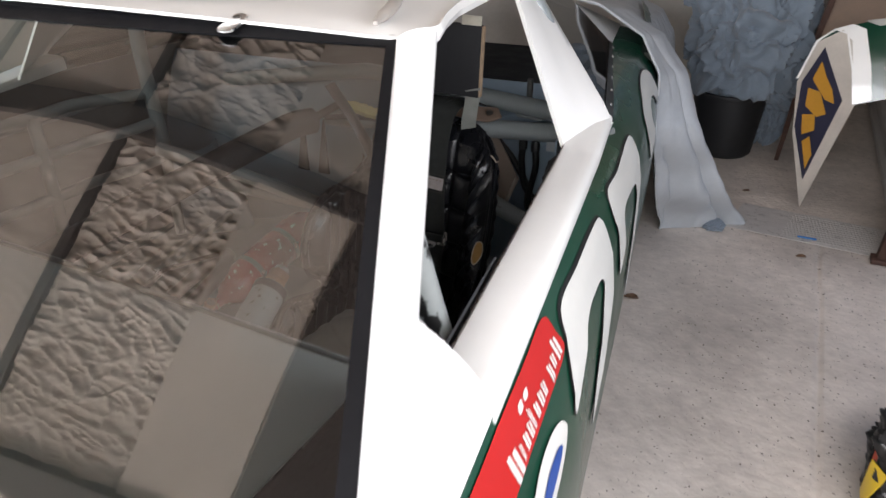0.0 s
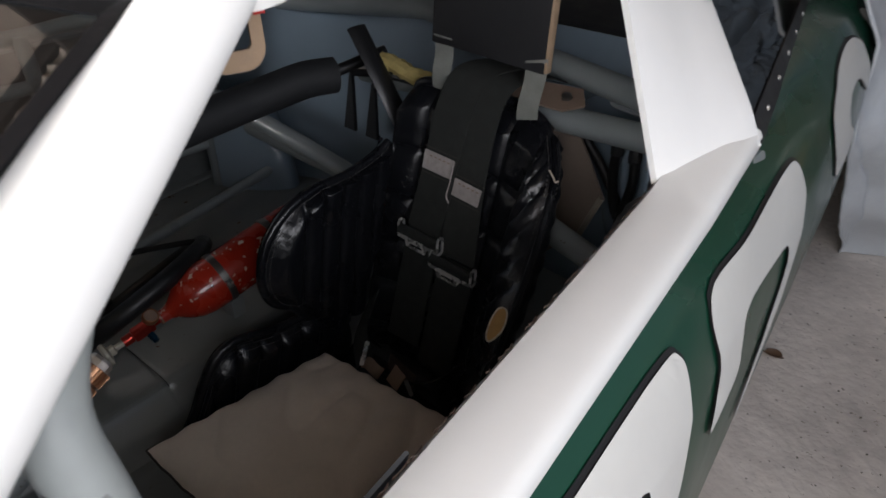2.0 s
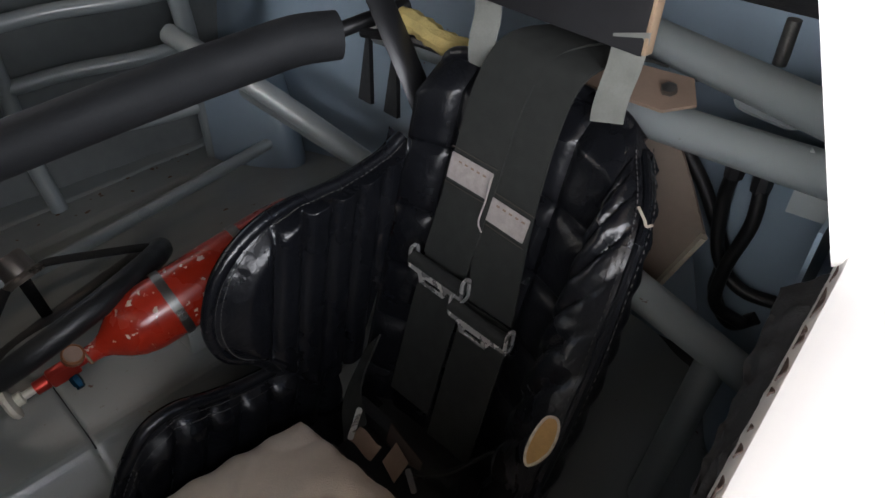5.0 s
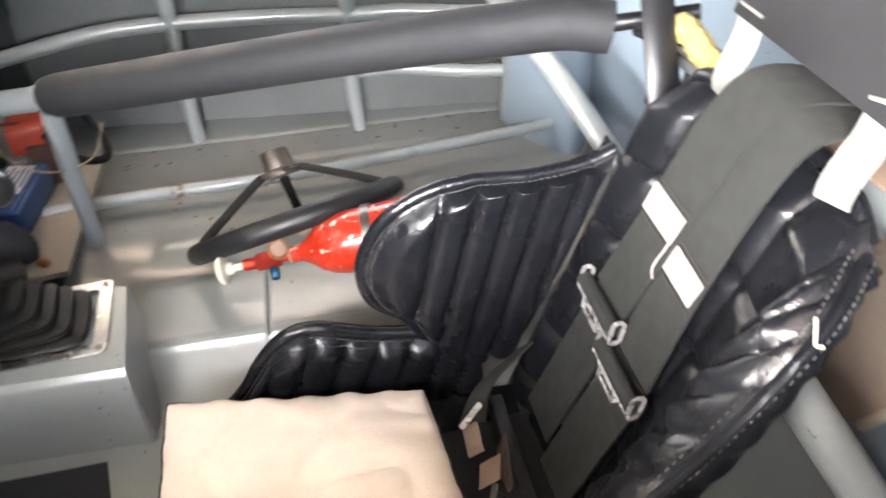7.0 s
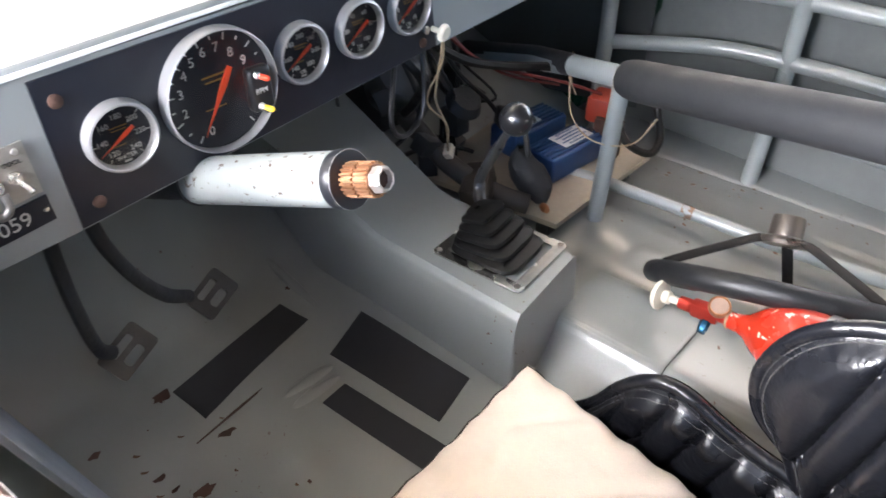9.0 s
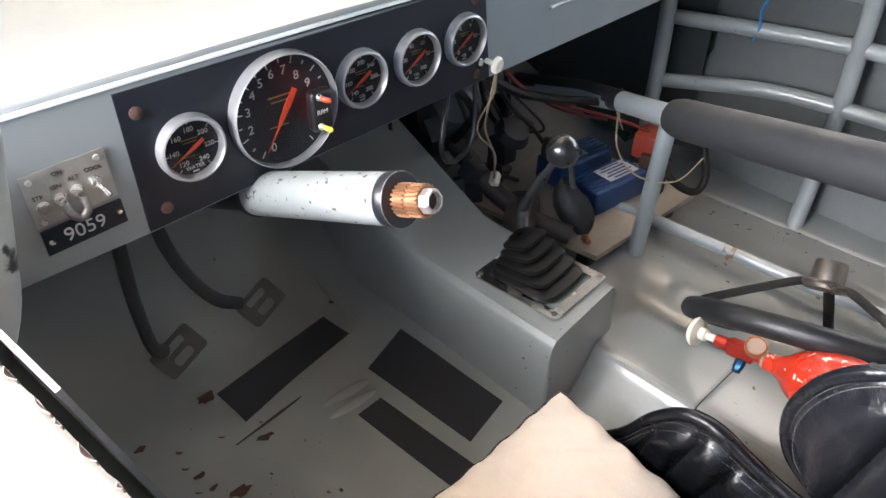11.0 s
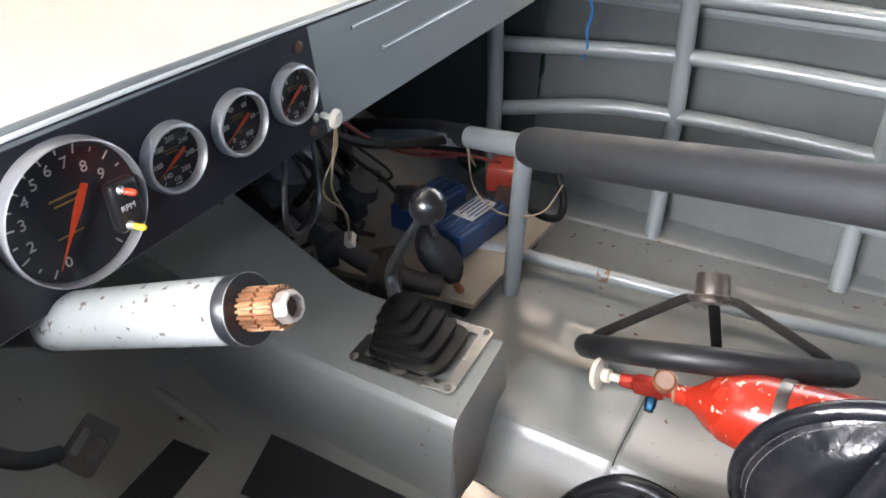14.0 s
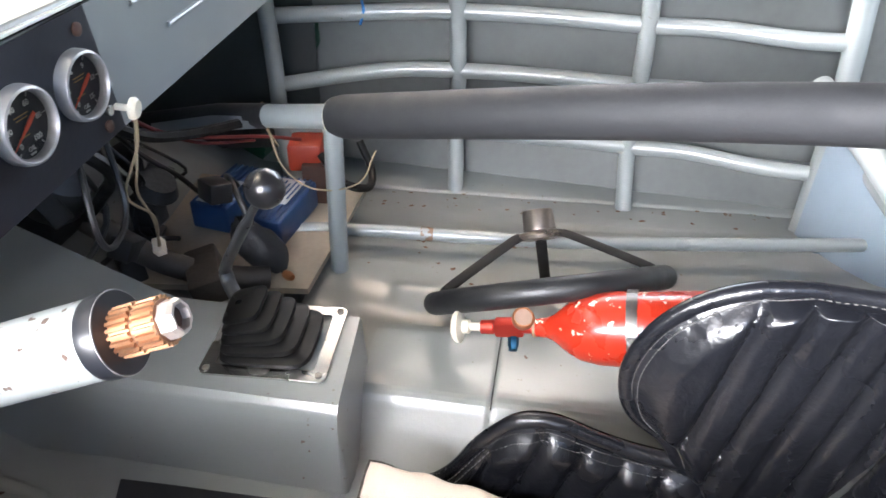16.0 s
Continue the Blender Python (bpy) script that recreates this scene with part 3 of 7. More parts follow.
# pillars, both sides
for s in (1, -1):
    def Q(a, b, z):
        return C(a if s > 0 else 2 * MID - a, b, z)
    a_out0, a_out1 = Q(0.876, -0.50, 0.845), Q(0.648, 0.196, 1.1815)
    a_in0, a_in1 = Q(0.803, -0.128, 0.961), Q(0.691, 0.250, 1.187)

    def a_pillar(u, v):
        o = a_out0.lerp(a_out1, 0.30 + 0.70 * u)
        i = a_in0.lerp(a_in1, u)
        prof = [0.0, 0.25, 0.5, 0.75, 0.93, 1.0, 1.0][round(v * 6)]
        lift = [-0.002, 0.005, 0.007, 0.006, 0.002, -0.004, -0.012][round(v * 6)]
        p = o.lerp(i, prof)
        return p + V(0, 0, lift) + (C(0.6 * s, 0, 0) * lift * 0.6)
    part("a_pillar", sheet(a_pillar, 24, 6, 0.003), WHITE, car, "white painted windscreen pillar")

    # fender and cowl corner ahead of the window
    def corner(u, v):
        top = a_out0.lerp(a_out1, 0.30 * (1 - u))
        inner = a_in0.lerp(Q(0.86, -0.40, 0.87), u)
        outer = Q(0.8905, -0.10 - 0.55 * u, 0.846 - 0.01 * u)
        if v < 0.5:
            return top.lerp(inner, v * 2)
        p = inner.lerp(outer, (v - 0.5) * 2)
        p.z += 0.012 * math.sin(math.pi * (v - 0.5) * 2)
        return p
    part("cowl_corner", sheet(corner, 24, 12, 0.003), WHITE, car, "white painted cowl corner")

    def corner_flange(u, v):
        ring = [Q(0.801, -0.121, 0.961), Q(0.82, -0.12, 0.935), Q(0.839, -0.105, 0.905), Q(0.826, -0.09, 0.88), Q(0.811, -0.083, 0.857)]
        k = u * 4
        i = min(3, int(k))
        p = ring[i].lerp(ring[i + 1], k - i)
        out = Q(0.8905, -0.10, 0.846)
        return p.lerp(out, v * 0.98)
    part("cowl_corner", sheet(corner_flange, 12, 8, 0.003), WHITE, car, "white crease ahead of the window")

    b_in0, b_in1 = Q(0.8125, 0.760, 0.857), Q(0.660, 0.842, 1.175)
    b_out0, b_out1 = Q(0.892, 0.925, 0.872), Q(0.655, 1.09, 1.125)

    def b_pillar(u, v):
        i, o = b_in0.lerp(b_in1, u), b_out0.lerp(b_out1, u)
        prof = [0.0, 0.0, 0.12, 0.4, 0.62, 0.8, 0.95, 1.0][round(v * 7)]
        lift = [-0.008, -0.001, 0.004, 0.005, 0.006, 0.012, 0.010, 0.0][round(v * 7)]
        flare = max(0.0, 0.12 - u) / 0.12
        p = i.lerp(o, prof)
        q = p + C(0.75 * s, 0, 0) * lift + V(0, 0, lift * 0.6)
        if flare and v > 0.2:
            q += V(0, 0, -0.010 * flare * prof)
        return q
    part("b_pillar", sheet(b_pillar, 24, 7, 0.003), WHITE, car, "broad white painted door pillar")
    # quarter window and the panels round it

    def quarter(u, v):
        f = b_out0.lerp(b_out1, 0.02 + 0.96 * v)
        r = Q(0.79, 1.80, 0.868).lerp(Q(0.62, 1.74, 1.04), v)
        return f.lerp(r, u)
    part("quarter_window", sheet(quarter, 10, 8, 0), QGLASS, car, "dark tinted quarter window").visible_shadow = False
    part("quarter_trim", sheet(lambda u, v: quarter(u, 0.10 * v - 0.03) + C(0.004 * s, 0, 0), 20, 2, 0.002), BLACK, car, "black edge strip with rivets")
    for k in range(6):
        p = quarter(0.1 + 0.16 * k, 0.03) + C(0.008 * s, 0, 0)
        part("rivet", lathe([(0.005, 0), (0.004, 0.002), (0.0, 0.003)], frame_of(p, C(s, 0, 0.4)), 8), STEEL, car)

    def shoulder(u, v):
        b = 0.93 + 1.2 * u
        lo = side_point(b, 0.845, 0, s)
        hi = (b_out0.lerp(Q(0.79, 1.80, 0.868), (b - 0.93) / 0.87)) if b < 1.80 else Q(0.79 - 0.03 * (b - 1.80), b, 0.868)
        return lo.lerp(hi, v) + V(0, 0, 0.006 * math.sin(math.pi * v))
    part("quarter_panel", sheet(shoulder, 30, 5, 0.003), GREEN, car, "glossy dark green quarter panel")

    def c_pillar(u, v):
        lo = Q(0.79, 1.80, 0.868).lerp(Q(0.78, 2.15, 0.87), u)
        hi = Q(0.62, 1.74, 1.04).lerp(Q(0.58, 1.95, 0.99), u)
        return lo.lerp(hi, v)
    part("c_pillar", sheet(c_pillar, 6, 6, 0.003), WHITE, car)
    part("quarter_frame", sheet(lambda u, v: quarter(0.0 + u, 0.97 + 0.05 * v) + C(0.003 * s, 0, 0.002), 16, 2, 0.002), WHITE, car, "white edge above the quarter window")

    def rear_roof(u, v):
        return Q(MID + (0.62 - 0.0) * u, 1.10 + 0.6 * v, (1.15 - 0.03 * u * u) - 0.13 * v)
    part("rear_roof", sheet(rear_roof, 8, 6, 0.003), WHITE, car)

# nose: bonnet and front
part("bonnet", sheet(lambda u, v: C(MID + (2 * u - 1) * (0.86 - 0.08 * v), -0.74 - 1.05 * v + 0.36 * ((2 * u - 1) * 0.836) ** 2 * (1 - v), 0.83 - 0.10 * v * v + 0.02 * (1 - (2 * u - 1) ** 2)), 24, 20, 0.004), WHITE, car, "white painted bonnet")
part("nose", sheet(lambda u, v: C(MID + (2 * u - 1) * 0.92, -1.80 + 0.1 * (2 * u - 1) ** 2 - 0.05 * math.sin(math.pi * v), 0.12 + 0.63 * v), 20, 8, 0.004), GREEN, car, "dark green nose")

# roof: strip beside the gutter, green marking
part("roof_strip", tube(smooth_path([roof_point(0.965, 0.02, 0.012), roof_point(0.945, 0.13, 0.013), roof_point(0.93, 0.27, 0.013), roof_point(0.925, 0.5, 0.013), roof_point(0.925, 0.8, 0.013)], 8), [0.0035, 0.0055, 0.0075, 0.0092] + [0.0105] * 28 + [0.007], 12, flat=0.8), material("grey_roof_strip", (0.36, 0.33, 0.30), 0.5, vary=0.12, scale=30), car, "grey rounded roof air strip")


def roof_decal(cu, cv, ru, rv_, lift):
    return sheet(lambda u, v: roof_point(cu + ru * (0.02 + 0.98 * v) * math.cos(2 * math.pi * u), cv + rv_ * (0.02 + 0.98 * v) * math.sin(2 * math.pi * u), lift), 40, 4, 0.0008, closed_u=True)


part("roof_number_edge", roof_decal(0.63, 0.30, 0.215, 0.265, 0.010), DECAL_EDGE, car, "black outline of the roof marking")
part("roof_number", roof_decal(0.63, 0.30, 0.20, 0.245, 0.0125), GREEN, car, "green rounded roof marking")


# side lettering: outlines in (along the car, height)
def side_patch(name, outline, mat, out, label="", s=1, cuts=3):
    b = bmesh.new()
    pts = smooth_path([V(x, z, 0) for x, z in outline], 5, True)
    vs = [b.verts.new(p) for p in pts]
    es = [b.edges.new((vs[i], vs[(i + 1) % len(vs)])) for i in range(len(vs))]
    bmesh.ops.triangle_fill(b, use_beauty=True, edges=es)
    bmesh.ops.subdivide_edges(b, edges=[e for e in b.edges if e.calc_length() > 0.03], cuts=cuts, use_grid_fill=True)
    bmesh.ops.triangulate(b, faces=b.faces)
    for v in b.verts:
        y, z = v.co.x, v.co.y
        base = side_point(y, min(z, 0.8445), out, s)
        v.co = base
    bmesh.ops.recalc_face_normals(b, faces=b.faces)
    return part(name, b, mat, car, label)


def local_b(y, z):
    """Along the car for a place on its side given by world y and height."""
    a = edge_a(y) + bulge(z)
    return (y - 0.122 * a) / 0.9925


def letter(points, label):
    out = [(local_b(y, z), z) for y, z in points]
    grown = []
    n = len(out)
    for i in range(n):
        d = V(out[(i + 1) % n][0] - out[i - 1][0], out[(i + 1) % n][1] - out[i - 1][1]).normalized()
        nx, nz = d.y, -d.x
        grown.append((out[i][0] + nx * 0.0045 * SIGN, out[i][1] + nz * 0.0045 * SIGN))
    side_patch("letter_edge", grown, DECAL_EDGE, 0.0022)
    side_patch("letter", out, DECAL, 0.0040, label)


SIGN = -1.0
letter([(0.275, 0.818), (0.42, 0.817), (0.60, 0.812), (0.637, 0.802), (0.640, 0.765), (0.605, 0.70), (0.55, 0.648), (0.45, 0.60), (0.33, 0.58), (0.37, 0.64), (0.46, 0.70), (0.512, 0.748), (0.42, 0.762), (0.355, 0.758), (0.29, 0.735), (0.185, 0.715), (0.215, 0.765)], "large white letter on the door side")
letter([(0.745, 0.805), (0.90, 0.803), (1.10, 0.805), (1.165, 0.795), (1.19, 0.75), (1.17, 0.67), (1.10, 0.60), (0.98, 0.52), (0.90, 0.50), (0.98, 0.60), (1.06, 0.66), (1.07, 0.708), (0.97, 0.73), (0.85, 0.74), (0.82, 0.70), (0.80, 0.665), (0.70, 0.66), (0.73, 0.73)], "large white letter on the door side")
letter([(1.44, 0.75), (1.52, 0.802), (1.68, 0.825), (1.80, 0.812), (1.87, 0.755), (1.88, 0.69), (1.80, 0.72), (1.72, 0.755), (1.62, 0.745), (1.64, 0.69), (1.75, 0.63), (1.72, 0.58), (1.60, 0.59), (1.50, 0.66)], "curled white letter on the quarter side")
letter([(1.93, 0.835), (2.03, 0.81), (2.15, 0.70), (2.30, 0.58), (2.22, 0.56), (2.08, 0.68), (1.98, 0.78)], "white letter on the quarter side")
side_patch("sponsor_sticker", [(local_b(y, z), z) for y, z in [(0.217, 0.837), (0.225, 0.815), (0.212, 0.792), (0.10, 0.792), (-0.06, 0.797), (-0.20, 0.80), (-0.21, 0.838), (-0.06, 0.84), (0.1, 0.838)]], RED_DECAL, 0.0035, "red sponsor sticker with plain white marks")
for b0, w, z0, z1 in ((0.184, 0.020, 0.800, 0.818), (0.160, 0.013, 0.802, 0.812), (0.137, 0.013, 0.797, 0.812), (0.100, 0.012, 0.802, 0.812), (0.080, 0.013, 0.802, 0.812), (0.058, 0.012, 0.802, 0.812), (0.040, 0.007, 0.802, 0.818), (0.022, 0.012, 0.802, 0.812), (0.002, 0.012, 0.802, 0.812), (-0.015, 0.006, 0.802, 0.813), (-0.050, 0.026, 0.800, 0.819), (0.030, 0.040, 0.823, 0.828)):
    for k in (0, 1):
        c, h = b0 + k * w * 0.62, (z1 - z0) * (0.86 if k else 1.0)
        side_patch("sticker_mark", [(local_b(y, z), z) for y, z in [(c, z0), (c + w * 0.22, z0 - 0.0008), (c + w * 0.40, z0), (c + w * 0.40 + 0.005, z0 + h), (c + w * 0.2 + 0.005, z0 + h + 0.0008), (c + 0.005, z0 + h)]], DECAL, 0.005)
side_patch("oval_sticker", [(local_b(0.03 + 0.10 * math.cos(k * math.pi / 6), 0.74 + 0.03 * math.sin(k * math.pi / 6)), 0.74 + 0.03 * math.sin(k * math.pi / 6)) for k in range(12)], DECAL, 0.0035, "blue and white oval sticker")
side_patch("oval_sticker_centre", [(local_b(0.03 + 0.060 * math.cos(k * math.pi / 6), 0.74 + 0.011 * math.sin(k * math.pi / 6)), 0.74 + 0.011 * math.sin(k * math.pi / 6)) for k in range(12)], material("blue_vinyl", (0.02, 0.07, 0.30), 0.4), 0.005)


# ---- race car: floor, tunnel, bulkheads ----
def floor_height(x, y):
    if x > 0.15:  # driver's side
        z = 0.283
        z -= 0.035 * (1 / (1 + math.exp(-(x - 0.46) * 60))) * (1 / (1 + math.exp(-(y + 0.0) * 50)))
        if y < -0.09:
            z += 0.75 * max(0.0, -0.16 - y) + 0.10 * max(0.0, -0.09 - y)
    else:
        z = 0.272 - 0.09 * max(0.0, (-0.35 - x)) / 0.5
        if y < -0.05:
            z += 0.55 * max(0.0, -0.25 - y)
        z += 0.010 * math.exp(-((x + 0.27) / 0.03) ** 2) * (1 if 0.25 < y < 1.1 else 0)
        z -= 0.012 * math.exp(-((x + 0.20) / 0.05) ** 2)
        off = abs(x + 0.585 + 0.11 * (y - 0.43)) / 0.034
        z -= 0.013 / (1 + math.exp(min(40.0, (off - 1) * 14))) / (1 + math.exp(min(40.0, (0.50 - y) * 90)))
    dents = max(0.0, min(1.0, (-0.16 - x) / 0.06)) * (0.0022 * noise.noise((x * 15, y * 7, 9.0)) + 0.0007 * noise.noise((x * 34, y * 22, 3.0)))
    return z + 0.0016 * noise.noise((x * 9, y * 9, 2.0)) + dents


def ledge_x(y):
    return -0.728 - 0.09 * (y - 0.05)


pan = bmesh.new()
sheet(lambda u, v: V(0.80 - 0.64 * u - 0.10 * v, -0.62 + 1.9 * v, floor_height(0.80 - 0.64 * u - 0.10 * v, -0.62 + 1.9 * v)), 44, 90, 0.004, pan)
part("floor_pan", pan, GREY, car, "grey painted driver floor with scuffs and rust")
pan = bmesh.new()
sheet(lambda u, v: V(0.12 - 1.06 * u, -0.62 + 1.9 * v, floor_height(min(0.12 - 1.06 * u, 0.14), -0.62 + 1.9 * v)), 160, 130, 0.004, pan)
part("floor_pan", pan, GREY, car, "grey painted passenger floor with scuffs and rust")


# raised gearbox cover, and the lower rounded tunnel behind it
def cover(u, v):
    """v: from the bulkhead to the rear lip; u: round the section."""
    y = -0.62 + 0.885 * v
    z = 0.425 + 0.02 * max(0.0, y) - 0.35 * min(0.0, y + 0.02) * 0.9
    half = 0.092 + 0.10 * max(0.0, -0.05 - y)
    mid = 0.075 - 0.02 * max(0, -y)
    bot = 0.255
    k = u * 10
    ring = [(-1.12, 0.0), (-1.06, 0.5), (-1.02, 0.85), (-0.97, 0.95), (-0.88, 1.0), (0, 1.0), (0.88, 1.0), (0.97, 0.95), (1.02, 0.85), (1.06, 0.5), (1.12, 0.0)]
    i = min(9, int(k))
    f = k - i
    a = ring[i][0] * (1 - f) + ring[i + 1][0] * f
    h = ring[i][1] * (1 - f) + ring[i + 1][1] * f
    return V(mid + half * a, y + (0.10 * (mid + half * a - 0.08)) * (1 if v > 0.9 else 0), bot + (z - bot) * h)


gear_cover = bmesh.new()
sheet(cover, 40, 40, 0.003, gear_cover)
rear = bmesh.new()
sheet(lambda u, v: cover(u, 1.0) * (1 - v) + V(cover(u, 1.0).x, cover(u, 1.0).y + 0.012, 0.25) * v, 40, 8, 0.003, rear)
part("gearbox_cover", gear_cover, GREY, car, "grey painted raised gearbox cover")
part("gearbox_cover_end", rear, GREY, car, "grey painted end of the gearbox cover")


# section of the tunnel: steep to the passenger floor, flat top, a soft crest, then a slope to the driver floor
TUNNEL = [(-0.150, 0.258), (-0.141, 0.290), (-0.132, 0.312), (-0.118, 0.325), (-0.098, 0.3315), (-0.03, 0.3365), (0.018, 0.3390), (0.027, 0.3388), (0.0335, 0.3368), (0.0390, 0.3330), (0.046, 0.3255), (0.075, 0.302), (0.140, 0.258)]


def tunnel(u, v):
    y = 0.255 + 0.95 * v
    k = u * (len(TUNNEL) - 1)
    i = min(len(TUNNEL) - 2, int(k))
    x, z = (TUNNEL[i][q] * (1 - k + i) + TUNNEL[i + 1][q] * (k - i) for q in (0, 1))
    x -= 0.08 * v * max(0.0, min(1.0, (0.04 - x) / 0.19))
    rise = (z - 0.258) / 0.081
    return V(x, y, z + rise * (0.012 * min(1.0, v * 2.2) + 0.0012 * noise.noise((x * 16, y * 12, 7.0)) - (0.003 if 0.200 < v < 0.2095 else 0.0)))


part("tunnel_seam", tube([tunnel(0.30 + 0.48 * k / 30, 0.2045) + V(0, 0, 0.0012) for k in range(31)], [0.0008 + 0.0010 * abs(noise.noise((k * 0.4, 1.0, 5.0))) for k in range(31)], 6), NEAR_BLACK, car, "dark joint across the tunnel")
part("transmission_tunnel", sheet(tunnel, 72, 200, 0.003), GREY, car, "grey painted rounded transmission tunnel")
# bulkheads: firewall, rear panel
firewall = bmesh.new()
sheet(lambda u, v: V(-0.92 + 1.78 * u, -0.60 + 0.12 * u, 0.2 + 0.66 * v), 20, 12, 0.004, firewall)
part("firewall", firewall, NEAR_BLACK, car, "dark firewall")
part("rear_bulkhead", sheet(lambda u, v: C(-0.78 + 1.64 * u, 1.28 + 0.10 * v, 0.22 + 0.60 * v), 20, 10, 0.004), BLUEWALL, car, "blue grey painted rear bulkhead")
part("rear_shelf", sheet(lambda u, v: C(-0.78 + 1.64 * u, 1.38 + 0.5 * v, 0.82), 10, 6, 0.004), NEAR_BLACK, car)
part("wheel_tub", sheet(lambda u, v: C(0.80 - 0.26 * math.sin(math.pi * u) ** 0.6 * (0.3 + 0.7 * v), 1.02 + 0.30 * u, 0.26 + 0.5 * v), 16, 8, 0.004), BLUEWALL, car, "blue grey boxed panel behind the door")
part("wheel_tub", sheet(lambda u, v: V(-0.70 + 0.22 * math.sin(math.pi * min(1, u * 1.0)) * (1 - v * v * 0.8), 1.05 + 0.22 * u, 0.22 + 0.30 * v), 16, 8, 0.004), BLUEWALL, car, "blue grey boxed panel beside the tail")
part("side_lining", sheet(lambda u, v: C(0.79, 0.80 + 0.55 * u, 0.30 + 0.55 * v), 10, 8, 0.004), BLUEWALL, car, "blue grey sheet behind the door pillar")
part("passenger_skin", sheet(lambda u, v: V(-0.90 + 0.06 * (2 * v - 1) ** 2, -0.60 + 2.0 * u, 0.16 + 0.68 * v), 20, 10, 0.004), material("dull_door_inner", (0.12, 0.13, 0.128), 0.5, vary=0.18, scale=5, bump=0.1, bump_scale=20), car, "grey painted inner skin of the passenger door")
for z0 in (0.70, 0.30):
    part("door_swage", tube([(-0.885, -0.55, z0), (-0.885, 1.3, z0)], 0.012, 8), GREY_CLEAN, car)
part("kick_panel", sheet(lambda u, v: C(0.662 + 0.135 * v, -0.55 + 0.80 * u, 0.26 + 0.58 * v), 12, 10, 0.004), material("blue_grey_lining", (0.15, 0.165, 0.185), 0.5, vary=0.2, scale=6, bump=0.1), car, "dark grey foot well side")
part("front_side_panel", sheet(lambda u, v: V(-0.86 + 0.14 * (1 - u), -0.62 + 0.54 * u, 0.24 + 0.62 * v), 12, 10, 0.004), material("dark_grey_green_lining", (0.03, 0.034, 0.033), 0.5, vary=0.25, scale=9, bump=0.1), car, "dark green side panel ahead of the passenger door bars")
# welded seam along the passenger floor
LEDGE = [(0.004, 0.000), (0.001, 0.003), (-0.003, 0.007), (-0.007, 0.009), (-0.014, 0.010), (-0.15, 0.011)]


def ledge_fn(u, v):
    y = -0.14 + 1.40 * u
    dx, dz = LEDGE[round(v * 5)]
    return V(ledge_x(y) + dx + 0.0015 * noise.noise((y * 14, v, 0)), y, floor_height(ledge_x(y), y) + dz + 0.0012 * noise.noise((y * 22, v * 3, 4)))


part("sill_ledge", sheet(ledge_fn, 120, 5, 0.003), GREY, car, "raised grey ledge along the passenger sill")
for k in range(26):
    y0 = 0.02 + 0.043 * k
    part("weld_bead", tube(smooth_path([(ledge_x(y0 + 0.008 * q) + 0.004 * math.sin(q * 1.3), y0 + 0.008 * q, floor_height(ledge_x(y0), y0) + 0.002) for q in range(4)], 2), [0.0012, 0.0026, 0.002, 0.0026, 0.002, 0.0026, 0.0012], 7), NEAR_BLACK if k % 3 == 1 else GREY, car)
# toe board
part("toe_board", sheet(lambda u, v: V(0.20 + 0.56 * u, -0.34 - 0.26 * v, 0.40 + 0.42 * v), 10, 8, 0.004), GREY, car, "grey painted toe board")
part("underside", sheet(lambda u, v: C(-0.80 + 1.68 * u, -1.6 + 4.4 * v, 0.14), 6, 6, 0.004), NEAR_BLACK, car)
for a, b in ((0.76, -1.15), (-0.68, -1.15), (0.76, 1.95), (-0.68, 1.95)):
    wheel = part("wheel", lathe([(0.0, -0.11), (0.2, -0.11), (0.30, -0.12), (0.325, -0.10), (0.33, 0.0), (0.325, 0.10), (0.30, 0.12), (0.2, 0.11), (0.0, 0.09)], frame_of(C(a, b, 0.33), C(1, 0, 0)), 32), RUBBER, car, "black tyre on a dark rim")
    part("hub_cap", lathe([(0.0, -0.125), (0.17, -0.12), (0.19, -0.105)], frame_of(C(a, b, 0.33), C(-1 if a < 0 else 1, 0, 0) * -1), 24), DULL_STEEL, wheel)

# ---- roll cage ----
def bar(pts, r=0.0215, label="", mat=None, bend=0):
    p = smooth_path(pts, bend) if bend else pts
    return part("cage_bar", tube(p, r, 14), mat or TUBE, car, label)


ux = {0: (-0.745, -0.14), 1: (-0.812, 0.27), 2: (-0.808, 0.672), 3: (-0.745, 1.05)}
for k, (x, y) in ux.items():
    if k < 3:
        bar([(x + (0.045 if k in (1, 2) else 0), y + 0.01, 0.20), (x, y, 0.34), (x, y, 0.50), (x + 0.01, y - 0.01, 0.75 if k else 0.80)], 0.019, bend=4)
bar([(-0.745, 1.075, 0.20), (-0.742, 1.065, 0.50), (-0.735, 1.04, 0.72), (-0.70, 1.0, 0.95), (-0.61, 0.96, 1.14), (-0.4, 0.98, 1.19), (0.0, 1.02, 1.20), (0.35, 1.05, 1.195), (0.53, 1.06, 1.14), (0.62, 1.10, 0.95), (0.66, 1.13, 0.75), (0.665, 1.15, 0.28)], 0.0225, "main roll hoop tube", bend=5)
for z, za, zb in ((0.745, 0.73, 0.735), (0.622, 0.60, 0.635), (0.49, 0.44, 0.505), (0.342, 0.33, 0.35)):
    bar([(-0.755, -0.15, za), (-0.79, 0.10, z - 0.006), (-0.812, 0.27, z), (-0.812, 0.47, z + 0.003), (-0.808, 0.672, z), (-0.795, 0.80, z + 0.006), (-0.76, 0.95, (z + zb) / 2), (-0.742, 1.05, zb)], 0.0175, bend=5)
